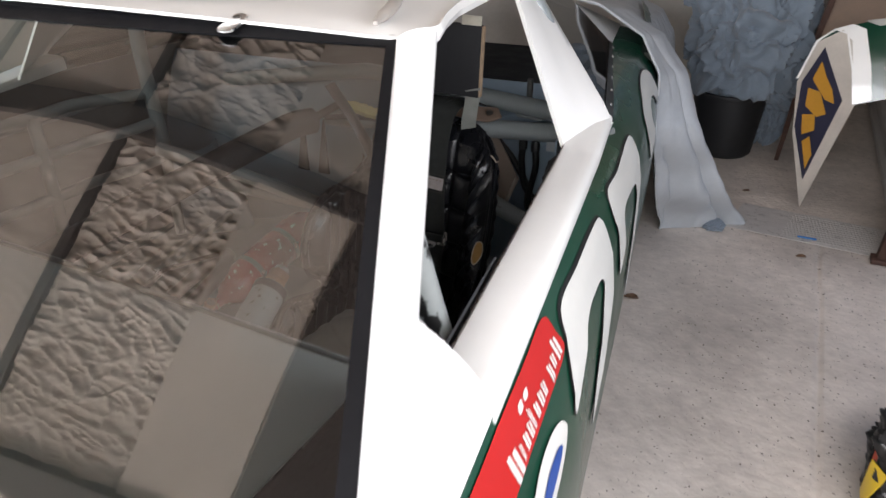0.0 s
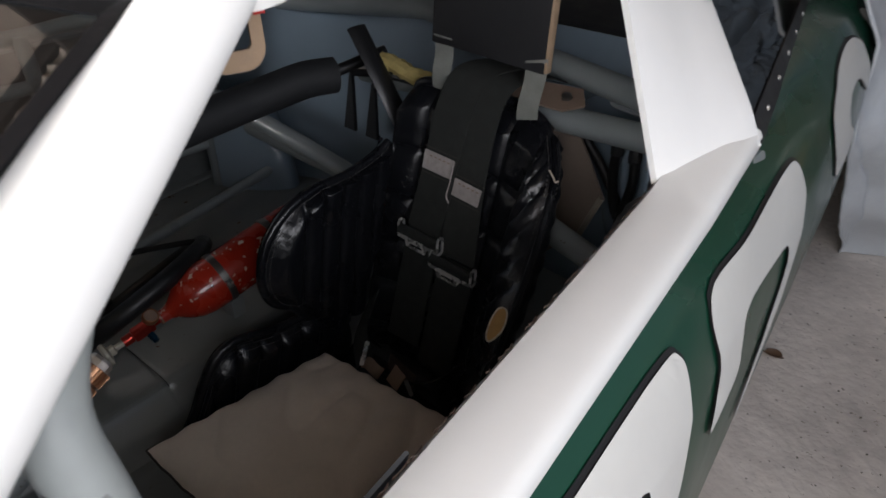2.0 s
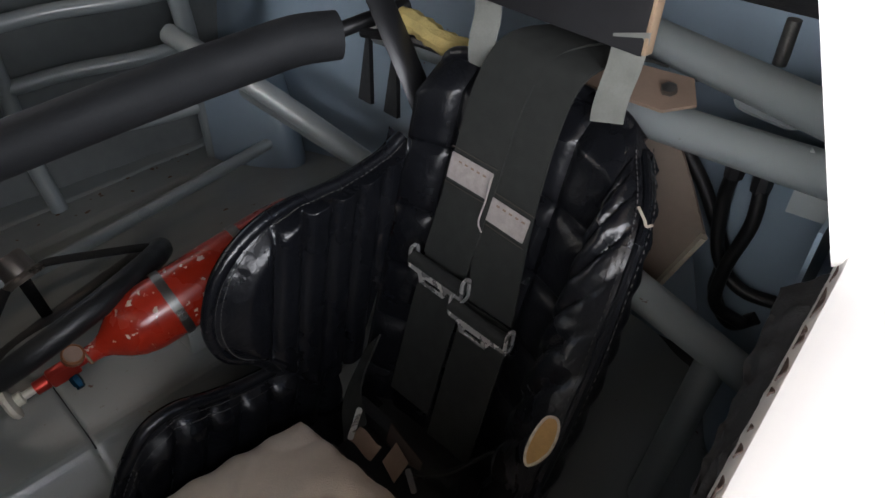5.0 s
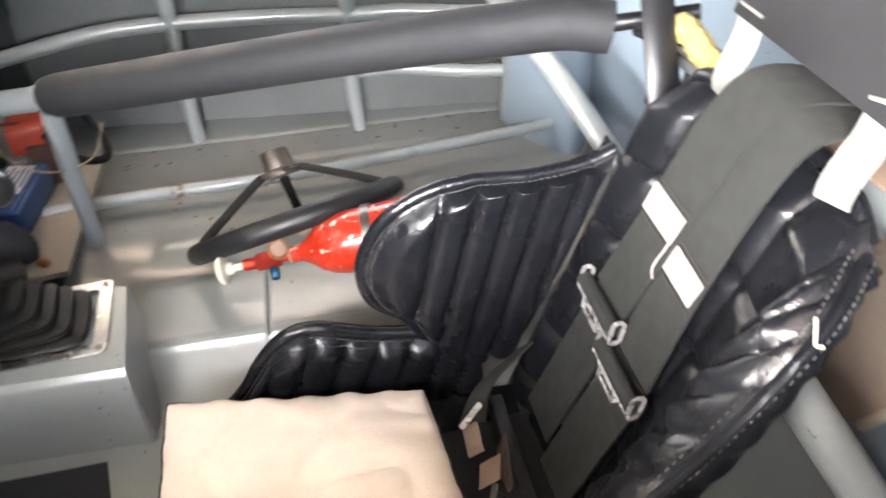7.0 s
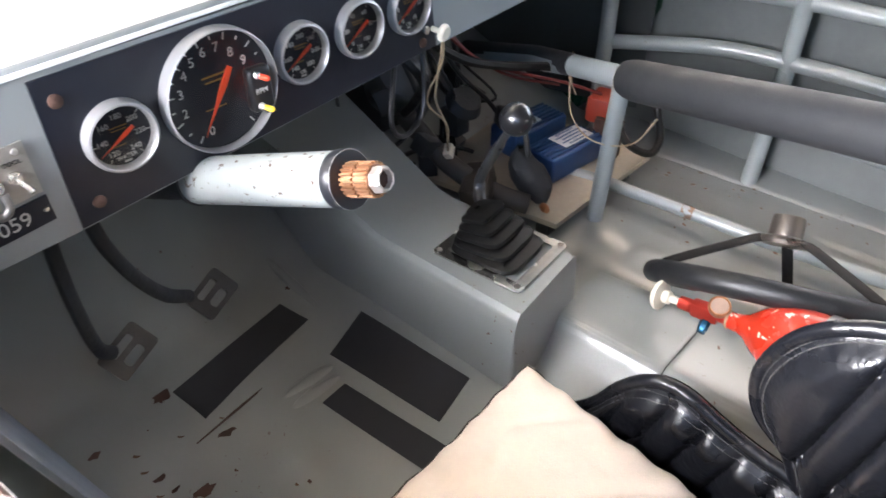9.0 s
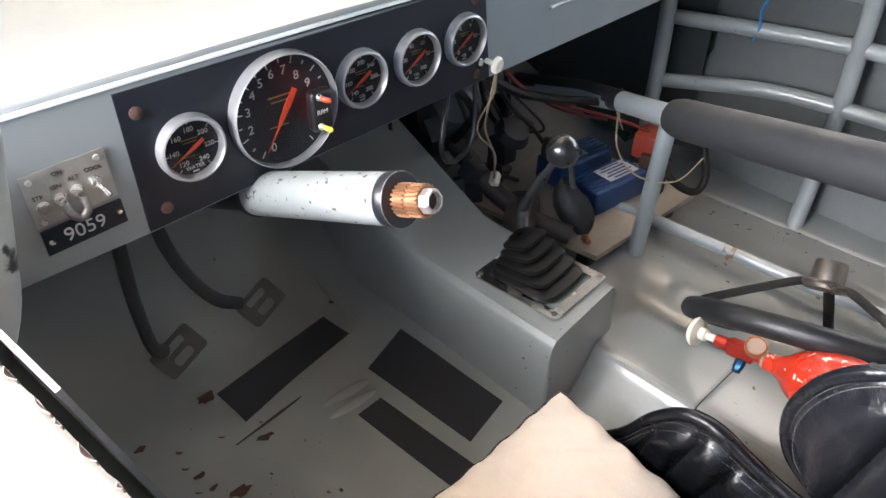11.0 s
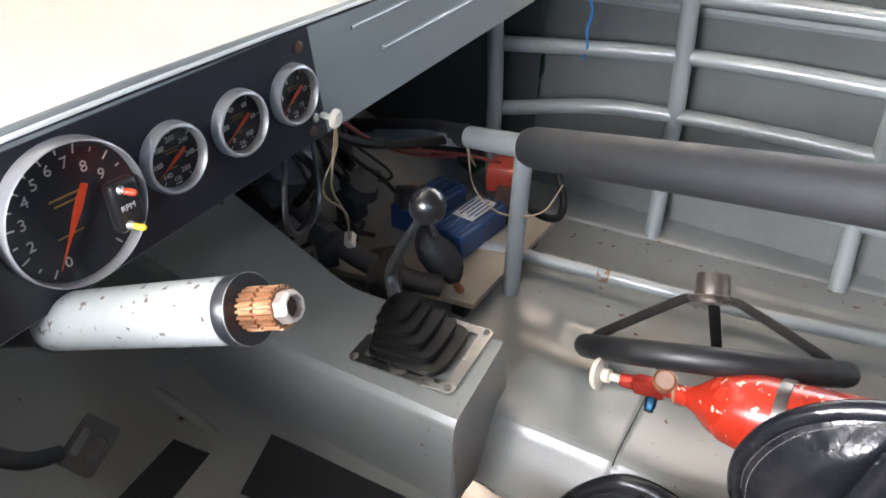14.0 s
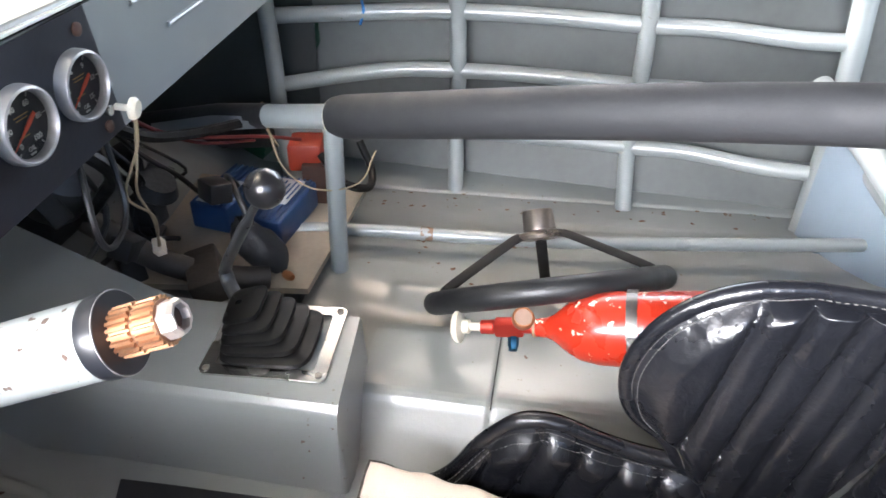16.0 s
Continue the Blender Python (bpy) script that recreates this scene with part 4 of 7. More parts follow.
# centre bar with padding, its post, the floor rail
pd = (V(-0.037, 0.976, 0.775) - V(-0.335, 0.133, 0.574))
P1, P2 = V(-0.335, 0.133, 0.574), V(-0.037, 0.976, 0.775)
bar([P1 - pd * 0.60 + V(0.02, 0, -0.02), P1 - pd * 0.18, P1, P1 + pd * 0.5], 0.0215)
bar([P1 - pd * 0.60 + V(0.02, 0, -0.018), P1 - pd * 0.30, P1 - pd * 0.17], 0.0228, "dark sleeve on the centre bar", NEAR_BLACK)
bar([P2 - pd * 0.04, P2 + pd * 0.12], 0.012, "thin black tube end", BLACK)
bar([(-0.308, 0.128, 0.255), (-0.322, 0.13, 0.56)], 0.0165, "upright post of the centre bar")
bar([(-0.365, -0.05, 0.300), (-0.405, 0.112, 0.302), (-0.445, 0.55, 0.302), (-0.53, 1.05, 0.305), (-0.56, 1.22, 0.31)], 0.0135, bend=4)
# rear cross bars
bar([(-0.70, 1.12, 0.42), (-0.30, 1.12, 0.42), (-0.02, 1.10, 0.44)], 0.022)
bar([(-0.70, 1.00, 0.56), (-0.40, 1.06, 0.50), (-0.05, 1.13, 0.40)], 0.023, bend=4)
bar([(-0.62, 1.28, 0.74), (0.0, 1.20, 0.86), (0.30, 1.13, 0.86), (0.72, 1.05, 0.86)], 0.023)
HOOP_L, HOOP_R = V(0.44, 1.052, 0.795), V(0.70, 1.045, 0.820)
bar([HOOP_L - (HOOP_R - HOOP_L) * 1.9, HOOP_L, HOOP_R, HOOP_R + (HOOP_R - HOOP_L) * 0.3], 0.0235, "blue grey harness bar behind the seat")
bar([(0.46, 0.955, 0.655), (0.61, 1.022, 0.557), (0.76, 1.09, 0.46)], 0.0225)
bar([(0.612, 1.022, 0.555), (0.592, 1.0, 0.25)], 0.0205)
bar([(0.66, 1.13, 0.70), (0.665, 1.14, 0.30)], 0.02)
part("gusset", plate([(0, 0), (0.07, 0), (0, 0.07)], frame_of((0.62, 1.03, 0.77), (0.2, -1, 0.2)), 0.003), TUBE, car)
# foot-well leg with worn paint, seen low in the window corner
bar([(0.655, 0.20, 1.10), (0.69, 0.145, 1.02), (0.714, 0.14, 0.955), (0.742, 0.15, 0.84), (0.762, 0.158, 0.77), (0.80, 0.165, 0.71)], 0.021, "grey cage leg with worn black patches", material("worn_grey_leg", (0.30, 0.32, 0.31), 0.4, vary=0.1, spots=(0.012, 0.012, 0.012), spot_scale=11, spot_amount=0.47, spot_edge=0.02), bend=5)

pad = thing("bar_padding", P1, "thick black foam tube padding round the centre bar", "padding")
pad_pts = [P1 + pd * (k / 14) + V(0.012 * math.sin(k * 0.32), 0, 0.016 * math.sin(math.pi * k / 14) - (0.012 if k == 14 else 0)) for k in range(15)]
part("foam_tube", tube(smooth_path(pad_pts, 3), [0.033] + [0.0365] * 41 + [0.036], 22), FOAM, pad)
lathe_end = frame_of(P1 - pd * 0.002, pd)
part("end_ring", lathe([(0.0215, -0.002), (0.032, -0.002), (0.033, 0.002), (0.0215, 0.002)], lathe_end, 22), PLASTIC_W, pad, "pale worn rim of the padding")

# ---- instrument panel ----
dash = thing("dashboard", (0.3, 0, 0.7), "grey sheet metal dashboard with a black instrument panel", "dashboard")
# pale paint, whitened further so the colour carries the strong daylight on it
part("top", sheet(lambda u, v: V(0.74 - 1.36 * u - 0.20 * u * v, 0.002 - (0.004 + (0.66 - 0.12 * (2 * u - 1) ** 2) * v if v > 0 else 0), 0.857 + [-0.006, 0.0, 0.004, 0.0, -0.016][round(v * 4)] + 0.012 * math.sin(math.pi * u)), 30, 4, 0.003), material("daylight_paled_dash_top", (0.82, 0.83, 0.82), 0.4, vary=0.05, coat=0.3), dash, "pale painted dashboard top, its colour whitened for full daylight")
part("face", plate([(-0.74, 0.676), (-0.57, 0.681), (-0.035, 0.712), (0.62, 0.742), (0.62, 0.852), (-0.055, 0.856), (-0.74, 0.851)], Matrix(((-1, 0, 0, 0), (0, 0, 1, -0.004), (0, 1, 0, 0), (0, 0, 0, 1))), 0.004), GREY_CLEAN, dash, "grey painted dashboard face", smooth=False)
# added strip: keeps stray light from the dash end off the driver floor
part("end_cover", block(Matrix.Translation((0.775, -0.27, 0.835)), 0.085, 0.50, 0.012, 0.002), NEAR_BLACK, dash, "dark strip added beside the dashboard to block leaking light")
part("lip", tube([(0.74, -0.008, 0.853), (0.3, -0.006, 0.864), (0.05, -0.006, 0.863), (-0.62, -0.006, 0.856)], 0.0040, 8), GREY_CLEAN, dash)
part("lower_lip", tube([(0.735, -0.004, 0.678), (0.57, -0.004, 0.682), (0.035, -0.004, 0.713), (-0.62, -0.004, 0.743)], 0.003, 8), DULL_STEEL, dash)
for x0, x1, z0, z1 in ((-0.03, -0.30, 0.835, 0.845), (-0.10, -0.36, 0.79, 0.80)):
    part("pressed_rib", tube([(x0, 0.001, z0), (x1, 0.001, z1)], [0.0035, 0.0035], 8), GREY_CLEAN, dash)
panel = part("panel", plate([(-0.580, 0.684), (-0.036, 0.714), (-0.056, 0.857), (-0.581, 0.846)], Matrix(((-1, 0, 0, 0), (0, 0, 1, 0.0005), (0, 1, 0, 0), (0, 0, 0, 1))), 0.0025), PANEL_BLACK, dash, "black instrument panel with a rusty bolt at each corner", smooth=False)
FACE = Matrix(((-1, 0, 0, 0), (0, 0, 1, 0.003), (0, 1, 0, 0), (0, 0, 0, 1)))
for x, z in ((0.563, 0.822), (0.556, 0.706), (0.075, 0.838), (0.065, 0.727)):
    part("bolt", lathe([(0.0072, 0), (0.0072, 0.002), (0.0052, 0.0035), (0.0, 0.0042)], FACE @ Matrix.Translation((-x, z, 0)), 14), RUST, panel, "rusty round bolt head")


def gauge(x, z, r, word, numbers, needle, tach=False):
    m = FACE @ Matrix.Translation((-x, z, 0))
    g = part("gauge", lathe([(r * 0.83, 0.004), (r * 0.845, 0.011), (r * 0.90, 0.0145), (r * 0.96, 0.0135), (r, 0.008), (r, 0.0)] if not tach else [(r * 0.955, 0.004), (r * 0.96, 0.014), (r * 0.972, 0.017), (r * 0.988, 0.016), (r, 0.010), (r, 0.0)], m, 48, caps=False), BEZEL, dash, "satin bezel of a round gauge")
    disc = bmesh.new()
    bmesh.ops.create_circle(disc, cap_ends=True, radius=r * 0.95, segments=40, matrix=m @ Matrix.Translation((0, 0, 0.0036)))
    part("dial", disc, DIAL, g, "black dial with white figures", smooth=False)
    marks = bmesh.new()
    rr = r * (0.82 if not tach else 0.90)
    for k in range(len(numbers) if not tach else 19):
        a = radians(235 - 290 * k / ((len(numbers) - 1) if not tach else 18))
        c, s_ = math.cos(a), math.sin(a)
        mm = m @ Matrix(((c, -s_, 0, rr * 0.93 * c), (s_, c, 0, rr * 0.93 * s_), (0, 0, 1, 0.0042), (0, 0, 0, 1)))
        block(mm, r * (0.12 if not tach or k % 2 == 0 else 0.06), r * 0.022, 0.0006, 0, 1, marks)
    tagged(part("scale_marks", marks, MARK, g), kind="stuff")
    for k, text in enumerate(numbers):
        a = radians(235 - 290 * k / (len(numbers) - 1))
        rad = rr * (0.66 if not tach else 0.78)
        lettering(text, m @ Matrix.Translation((rad * math.cos(a), rad * math.sin(a), 0.0042)), r * 0.21, MARK, g)
    if word:
        lettering(word, m @ Matrix.Translation((0, -r * 0.62, 0.0042)), r * 0.17, MARK, g)
        part("small_print", block(m @ Matrix.Translation((0, -r * 0.75, 0.0042)), r * 0.20, r * 0.05, 0.0005, 0), MARK, g)
    ymark = bmesh.new()
    block(m @ Matrix.Translation((-r * 0.02, r * 0.26, 0.0042)), r * 0.5, r * 0.028, 0.0005, 0, 1, ymark)
    block(m @ Matrix.Translation((-r * 0.02, r * 0.17, 0.0042)), r * 0.42, r * 0.025, 0.0005, 0, 1, ymark)
    block(m @ Matrix.Translation((-r * 0.12, -r * 0.26, 0.0042)), r * 0.38, r * 0.022, 0.0005, 0, 1, ymark)
    tagged(part("maker_print", ymark, YELLOW, g, "faded yellow print bars"), kind="stuff")
    pane = bmesh.new()
    bmesh.ops.create_circle(pane, cap_ends=True, radius=r * 0.90, segments=32, matrix=m @ Matrix.Translation((0, 0, 0.0125)))
    part("lens", pane, DIAL_GLASS, g, "clear gauge glass").visible_shadow = False
    a = radians(needle)
    c, s_ = math.cos(a), math.sin(a)
    nm = m @ Matrix(((c, -s_, 0, 0), (s_, c, 0, 0), (0, 0, 1, 0.007), (0, 0, 0, 1)))
    L_ = r * 0.78
    part("needle", plate([(L_, 0.0), (L_ * 0.4, r * 0.020), (r * 0.12, r * 0.045), (0, r * 0.055), (-r * 0.1, r * 0.06), (-r * 0.40, r * 0.05), (-r * 0.40, -r * 0.05), (-r * 0.1, -r * 0.06), (0, -r * 0.055), (r * 0.12, -r * 0.045), (L_ * 0.4, -r * 0.020)], nm, 0.0012), ORANGE, g, "orange needle")
    return g, m


gauge(0.516, 0.768, 0.0385, "WATER", ["120", "140", "160", "180", "200", "220", "240"], 208)
gauge(0.281, 0.781, 0.0380, "OIL", ["140", "160", "180", "200", "240", "260", "280"], 210)
gauge(0.187, 0.784, 0.0380, "OIL", ["0", "20", "40", "60", "80", "100"], 212)
gauge(0.096, 0.787, 0.0370, "OIL", ["0", "3", "6", "9", "12", "15"], 214)
tach, tm = gauge(0.397, 0.775, 0.0705, "", ["0", "2", "3", "4", "5", "6", "7", "8", "9"], 237, True)
for ob in list(tach.children):
    if ob.type == "FONT":
        bpy.data.objects.remove(ob)
for text, a in (("0", 246), ("2", 195), ("3", 168), ("4", 144), ("5", 124), ("6", 104), ("7", 84), ("8", 60), ("9", 33)):
    rt = 0.0475 if text not in "89" else 0.0425
    lettering(text, tm @ Matrix.Translation((rt * math.cos(radians(a)), rt * math.sin(radians(a)), 0.0042)), 0.0150, MARK, tach)
part("recall_box", block(tm @ Matrix.Translation((0.046, -0.012, 0.010)), 0.030, 0.052, 0.016, 0.005, 3), BLACK, tach, "black box with a red and a yellow button")
lettering("RPM", tm @ Matrix.Translation((0.044, -0.012, 0.0186)), 0.0085, MARK, tach)
for dy, mat_ in ((0.008, ORANGE), (-0.030, YELLOW_CAP)):
    bm_ = frame_of(tm @ V(0.040, dy, 0.017), tm.to_3x3() @ V(0.35, -0.1, 1))
    part("button_stem", lathe([(0.0042, 0), (0.0042, 0.004), (0.003, 0.004), (0.003, 0.008)], bm_, 12), STEEL, tach)
    part("button_cap", lathe([(0.0033, 0.006), (0.0036, 0.015), (0.002, 0.018), (0.0, 0.0185)], bm_, 12), mat_, tach)

# switch plate
sw = part("switch_plate", plate([(-0.684, 0.735), (-0.602, 0.742), (-0.603, 0.798), (-0.684, 0.793)], FACE @ Matrix.Translation((0, 0, -0.0015)), 0.002), material("brushed_switch_plate", (0.40, 0.39, 0.36), 0.4, metal=0.6, vary=0.15, scale=30), dash, "brushed metal switch plate with toggles", smooth=False)
for x, z in ((0.612, 0.790), (0.677, 0.786), (0.676, 0.741), (0.611, 0.747)):
    part("screw", lathe([(0.0032, 0), (0.003, 0.0015), (0, 0.002)], FACE @ Matrix.Translation((-x, z, 0.0005)), 10), STEEL, sw)
for word, x, z in (("STR", 0.674, 0.768), ("IGN", 0.656, 0.7735), ("ALT", 0.638, 0.777), ("COOL", 0.618, 0.780), ("ON", 0.651, 0.787)):
    lettering(word, FACE @ Matrix.Translation((-x, z, 0.0008)), 0.0062, BLACK, sw)
for k, x in enumerate((0.672, 0.655, 0.638, 0.620)):
    bm_ = FACE @ Matrix.Translation((-x, 0.757 + 0.003 * k, 0.0))
    part("toggle", lathe([(0.0062, 0), (0.0062, 0.003), (0.0045, 0.003), (0.0045, 0.007), (0.0035, 0.007)], bm_, 12), STEEL, sw)
    if k == 3:
        part("lever", tube([bm_ @ V(0, 0, 0.005), bm_ @ V(0.004, -0.006, 0.018), bm_ @ V(0.005, -0.009, 0.022)], [0.0018, 0.0026, 0.003], 8), STEEL, sw)
part("guard", tube(smooth_path([FACE @ V(-0.655, 0.756, 0.006), FACE @ V(-0.652, 0.745, 0.012), FACE @ V(-0.645, 0.740, 0.014), FACE @ V(-0.637, 0.746, 0.013), FACE @ V(-0.636, 0.758, 0.008)], 5), 0.0042, 10), DULL_STEEL, sw, "grey tube joining two toggles")
tag_plate = part("number_tag", plate([(-0.683, 0.703), (-0.600, 0.709), (-0.601, 0.737), (-0.683, 0.731)], FACE @ Matrix.Translation((0, 0, -0.0015)), 0.003), PANEL_BLACK, dash, "black tag with engraved white figures", smooth=False)
lettering("9059", FACE @ Matrix.Translation((-0.642, 0.7195, 0.0016)) @ pose(0, 0, 0, 0, 0, 3), 0.0215, MARK, tag_plate)
for x, z in ((0.676, 0.717), (0.606, 0.724)):
    part("screw", lathe([(0.003, 0), (0.003, 0.002), (0, 0.0025)], FACE @ Matrix.Translation((-x, z, 0.0012)), 10), STEEL, tag_plate)
# pull knob beside the panel
pk = part("pull_knob", lathe([(0.004, 0), (0.004, 0.018), (0.0125, 0.020), (0.013, 0.024), (0.010, 0.028), (0, 0.029)], frame_of((0.045, 0.0, 0.742), (-0.15, 1, -0.1)), 18), PLASTIC_W, dash, "white pull knob with a cord")
part("pull_stem", lathe([(0.006, 0), (0.006, 0.006), (0, 0.007)], frame_of((0.062, 0.003, 0.745), (0, 1, 0)), 12), STEEL, dash)

# ---- steering column and pedals ----
col = thing("steering_column", (0.40, 0.0, 0.70), "white steering column with black ring and copper splined end", "steering column")
CA, CB = V(0.444, -0.10, 0.632), V(0.393, 0.252, 0.763)
cd = (CB - CA).normalized()
cmx = frame_of(CA, cd)
clen = (CB - CA).length
part("tube", lathe([(0.0285, 0.085), (0.0285, clen - 0.0515), (0.027, clen - 0.0505)], cmx, 32), material("chipped_white_column", (0.25, 0.27, 0.265), 0.45, vary=0.12, scale=10, coat=0.2, spots=(0.06, 0.032, 0.02), spot_scale=100, spot_amount=0.63, spot_edge=0.02), col, "white tube with chipped rusty paint")
part("sleeve", lathe([(0.024, -0.2), (0.024, 0.080), (0.0305, 0.080), (0.0305, 0.086), (0.0285, 0.087)], cmx, 32), NEAR_BLACK, col, "dark sleeve behind the instrument panel")
part("ring", lathe([(0.020, clen - 0.0515), (0.0285, clen - 0.0513), (0.0298, clen - 0.0505), (0.0300, clen - 0.0375), (0.0290, clen - 0.0362), (0.018, clen - 0.036)], cmx, 40), material("glossy_black_ring", (0.009, 0.010, 0.013), 0.42, vary=0.2, scale=20, coat=0.08, spots=(0.35, 0.33, 0.3), spot_scale=90, spot_amount=0.74), col, "black bearing ring with chipped edges")
spl = bmesh.new()
N = 22
for h0, h1, r0, r1 in ((clen - 0.036, clen - 0.0205, 0.0180, 0.0152), (clen - 0.0175, clen - 0.002, 0.0176, 0.0150)):
    ring = []
    for i in range(N):
        for da, r in ((0.10, r1), (0.22, r0), (0.62, r0), (0.74, r1)):
            a = 2 * math.pi * (i + da) / N
            ring.append((r * math.cos(a), r * math.sin(a)))
    plate(ring, cmx @ Matrix.Translation((0, 0, h0)), h1 - h0, bm=spl)
part("spline", spl, COPPER, col, "copper coloured splined hub", smooth=False)
part("collar", lathe([(0.0148, clen - 0.037), (0.0148, clen - 0.002), (0.012, clen - 0.001), (0.0, clen - 0.001)], cmx, 24), material("dark_copper_root", (0.20, 0.10, 0.06), 0.5, metal=0.7, vary=0.25, scale=50), col)
part("nut", lathe([(0.0136, clen - 0.002), (0.0136, clen + 0.006), (0.0116, clen + 0.0095), (0.0095, clen + 0.0095), (0.0088, clen + 0.003)], cmx, 8, caps=False), material("brown_steel_nut", (0.62, 0.56, 0.52), 0.33, metal=0.85, vary=0.2, scale=60), col, "bright steel nut on the hollow end", smooth=False)
part("bore", lathe([(0.0090, clen + 0.0035), (0.0, clen + 0.003)], cmx, 24, caps=False), RUST, col, "rusty bore")
part("worn_edge", tube([cmx @ V(0.0297 * math.cos(radians(a)), 0.0297 * math.sin(radians(a)), clen - 0.0368) for a in range(0, 360, 10)], [0.0001 + 0.0006 * abs(noise.noise((k * 0.37, 2.0, 0.0))) for k in range(36)], 6, closed=True), material("pale_worn_edge", (0.42, 0.41, 0.39), 0.5, vary=0.3, scale=90), col, "pale worn edge of the ring")
part("support", tube([(0.40, -0.04, 0.70), (0.36, -0.12, 0.62), (0.33, -0.2, 0.60)], 0.01, 8), NEAR_BLACK, col)

for nm, pts, c, w in (("brake_pedal", [(0.600, -0.05, 0.70), (0.606, -0.045, 0.62), (0.604, -0.055, 0.54), (0.594, -0.075, 0.46), (0.570, -0.115, 0.405)], (0.552, -0.112, 0.395), 0.072), ("clutch_pedal", [(0.566, -0.03, 0.70), (0.556, -0.035, 0.63), (0.530, -0.05, 0.555), (0.488, -0.085, 0.475), (0.44, -0.125, 0.415)], (0.408, -0.120, 0.400), 0.068)):
    pdl = thing(nm, c, "black pedal with a worn slotted pad", "pedal", "pedals in the foot well")
    part("arm", tube(smooth_path(pts, 6), 0.0078, 10, flat=1.3), NEAR_BLACK, pdl)
    pm = frame_of(c, (0.12, 0.72, 0.69), (0.38, -0.65, 0.66))
    part("pad", plate(round_rect(w, 0.048, 0.006, 3), pm, 0.009, holes=([(x, y + 0.011) for x, y in round_rect(w * 0.55, 0.011, 0.004, 3)], [(x, y - 0.010) for x, y in round_rect(w * 0.45, 0.014, 0.005, 3)])), material("worn_pedal_steel", (0.035, 0.034, 0.034), 0.5, metal=0.0, vary=0.3, scale=30, bump=0.2), pdl)
gas = thing("accelerator_pedal", (0.30, -0.2, 0.5), "dark accelerator pedal hanging below the dashboard", "pedal", "pedals in the foot well")
part("arm", tube([(0.335, -0.2, 0.68), (0.33, -0.17, 0.60), (0.32, -0.18, 0.52)], 0.007, 8), NEAR_BLACK, gas)
part("pad", block(frame_of((0.345, -0.13, 0.63), (0, 0.9, 0.4)), 0.06, 0.035, 0.008, 0.003), DULL_STEEL, gas)

# ---- grip strips on the floor ----
def strip(pts, lift=0.0035):
    q = [V(*p) for p in pts]
    return sheet(lambda u, v: (lambda p: V(p.x, p.y, floor_height(p.x, p.y) + lift))(q[0].lerp(q[1], u).lerp(q[3].lerp(q[2], u), v)), 16, 8, 0.0015)


for pts in ([(0.206, -0.016, 0), (0.197, 0.218, 0), (0.290, 0.238, 0), (0.308, 0.019, 0)], [(0.333, 0.082, 0), (0.312, 0.30, 0), (0.362, 0.305, 0), (0.380, 0.084, 0)], [(0.290, -0.130, 0), (0.280, -0.068, 0), (0.511, -0.026, 0), (0.518, -0.099, 0)]):
    gs = thing("grip_strip", (pts[0][0], pts[0][1], 0.285), "black anti-slip strip stuck on the grey floor", "grip tape", "grip strips on the driver floor")
    part("strip", strip(pts), GRIP, gs, smooth=False)
for pts in ([(0.415, 0.032), (0.36, 0.036), (0.316, 0.040)], [(0.415, 0.058), (0.37, 0.060), (0.322, 0.064)]):
    part("pressed_bead", tube(smooth_path([(x, y, 0.2795) for x, y in pts], 4), [0.006, 0.010, 0.012, 0.013, 0.0135, 0.013, 0.012, 0.010, 0.006], 14), GREY, car)
part("seam_edge", tube([(0.545, 0.005, 0.2835), (0.47, -0.002, 0.2845), (0.41, -0.008, 0.2848)], [0.001, 0.0022, 0.001], 8), RAW_EDGE, car)
part("toe_bead", tube(smooth_path([(0.265, -0.26, 0.352), (0.245, -0.14, 0.292), (0.255, -0.06, 0.276), (0.285, 0.0, 0.274)], 6), 0.0095, 12), GREY, car)
rr_ = random.Random(31)
for x, y, r in ((0.534, -0.104, 0.020), (0.498, 0.006, 0.017), (0.608, 0.003, 0.012), (0.575, 0.054, 0.020), (0.600, 0.028, 0.008), (0.652, -0.08, 0.010), (0.47, 0.16, 0.006), (0.52, 0.20, 0.007), (0.255, -0.150, 0.008)):
    r *= 0.72
    ring = [(r * (0.55 + 0.6 * rr_.random()) * math.cos(2 * math.pi * k / 14) * 1.3, r * (0.5 + 0.6 * rr_.random()) * math.sin(2 * math.pi * k / 14)) for k in range(14)]
    part("rust_patch", plate(ring, pose(x, y, floor_height(x, y) + 0.0042, 0, 0, rr_.uniform(-40, 40)), 0.0006), RUST, car, "brown rust where the paint has flaked", smooth=False)
flecks = bmesh.new()
for k in range(60):
    y = rr_.uniform(0.12, 1.05)
    x = ledge_x(y) + rr_.choice((0.012, 0.03, 0.05, 0.09)) + rr_.uniform(-0.010, 0.010) if k < 40 else rr_.uniform(-0.50, -0.24)
    r = rr_.uniform(0.0015, 0.0048)
    plate([(r * (0.6 + 0.7 * rr_.random()) * math.cos(2 * math.pi * q / 9), 1.8 * r * (0.4 + 0.7 * rr_.random()) * math.sin(2 * math.pi * q / 9)) for q in range(9)], pose(x, y, floor_height(x, y) + 0.0040, 0, 0, rr_.uniform(-60, 60)), 0.0006, bm=flecks)
tagged(part("rust_flecks", flecks, material("brown_rust_fleck", (0.13, 0.065, 0.038), 0.8, vary=0.4, scale=60), car, "brown rust flecks on the passenger floor", smooth=False), kind="stuff")
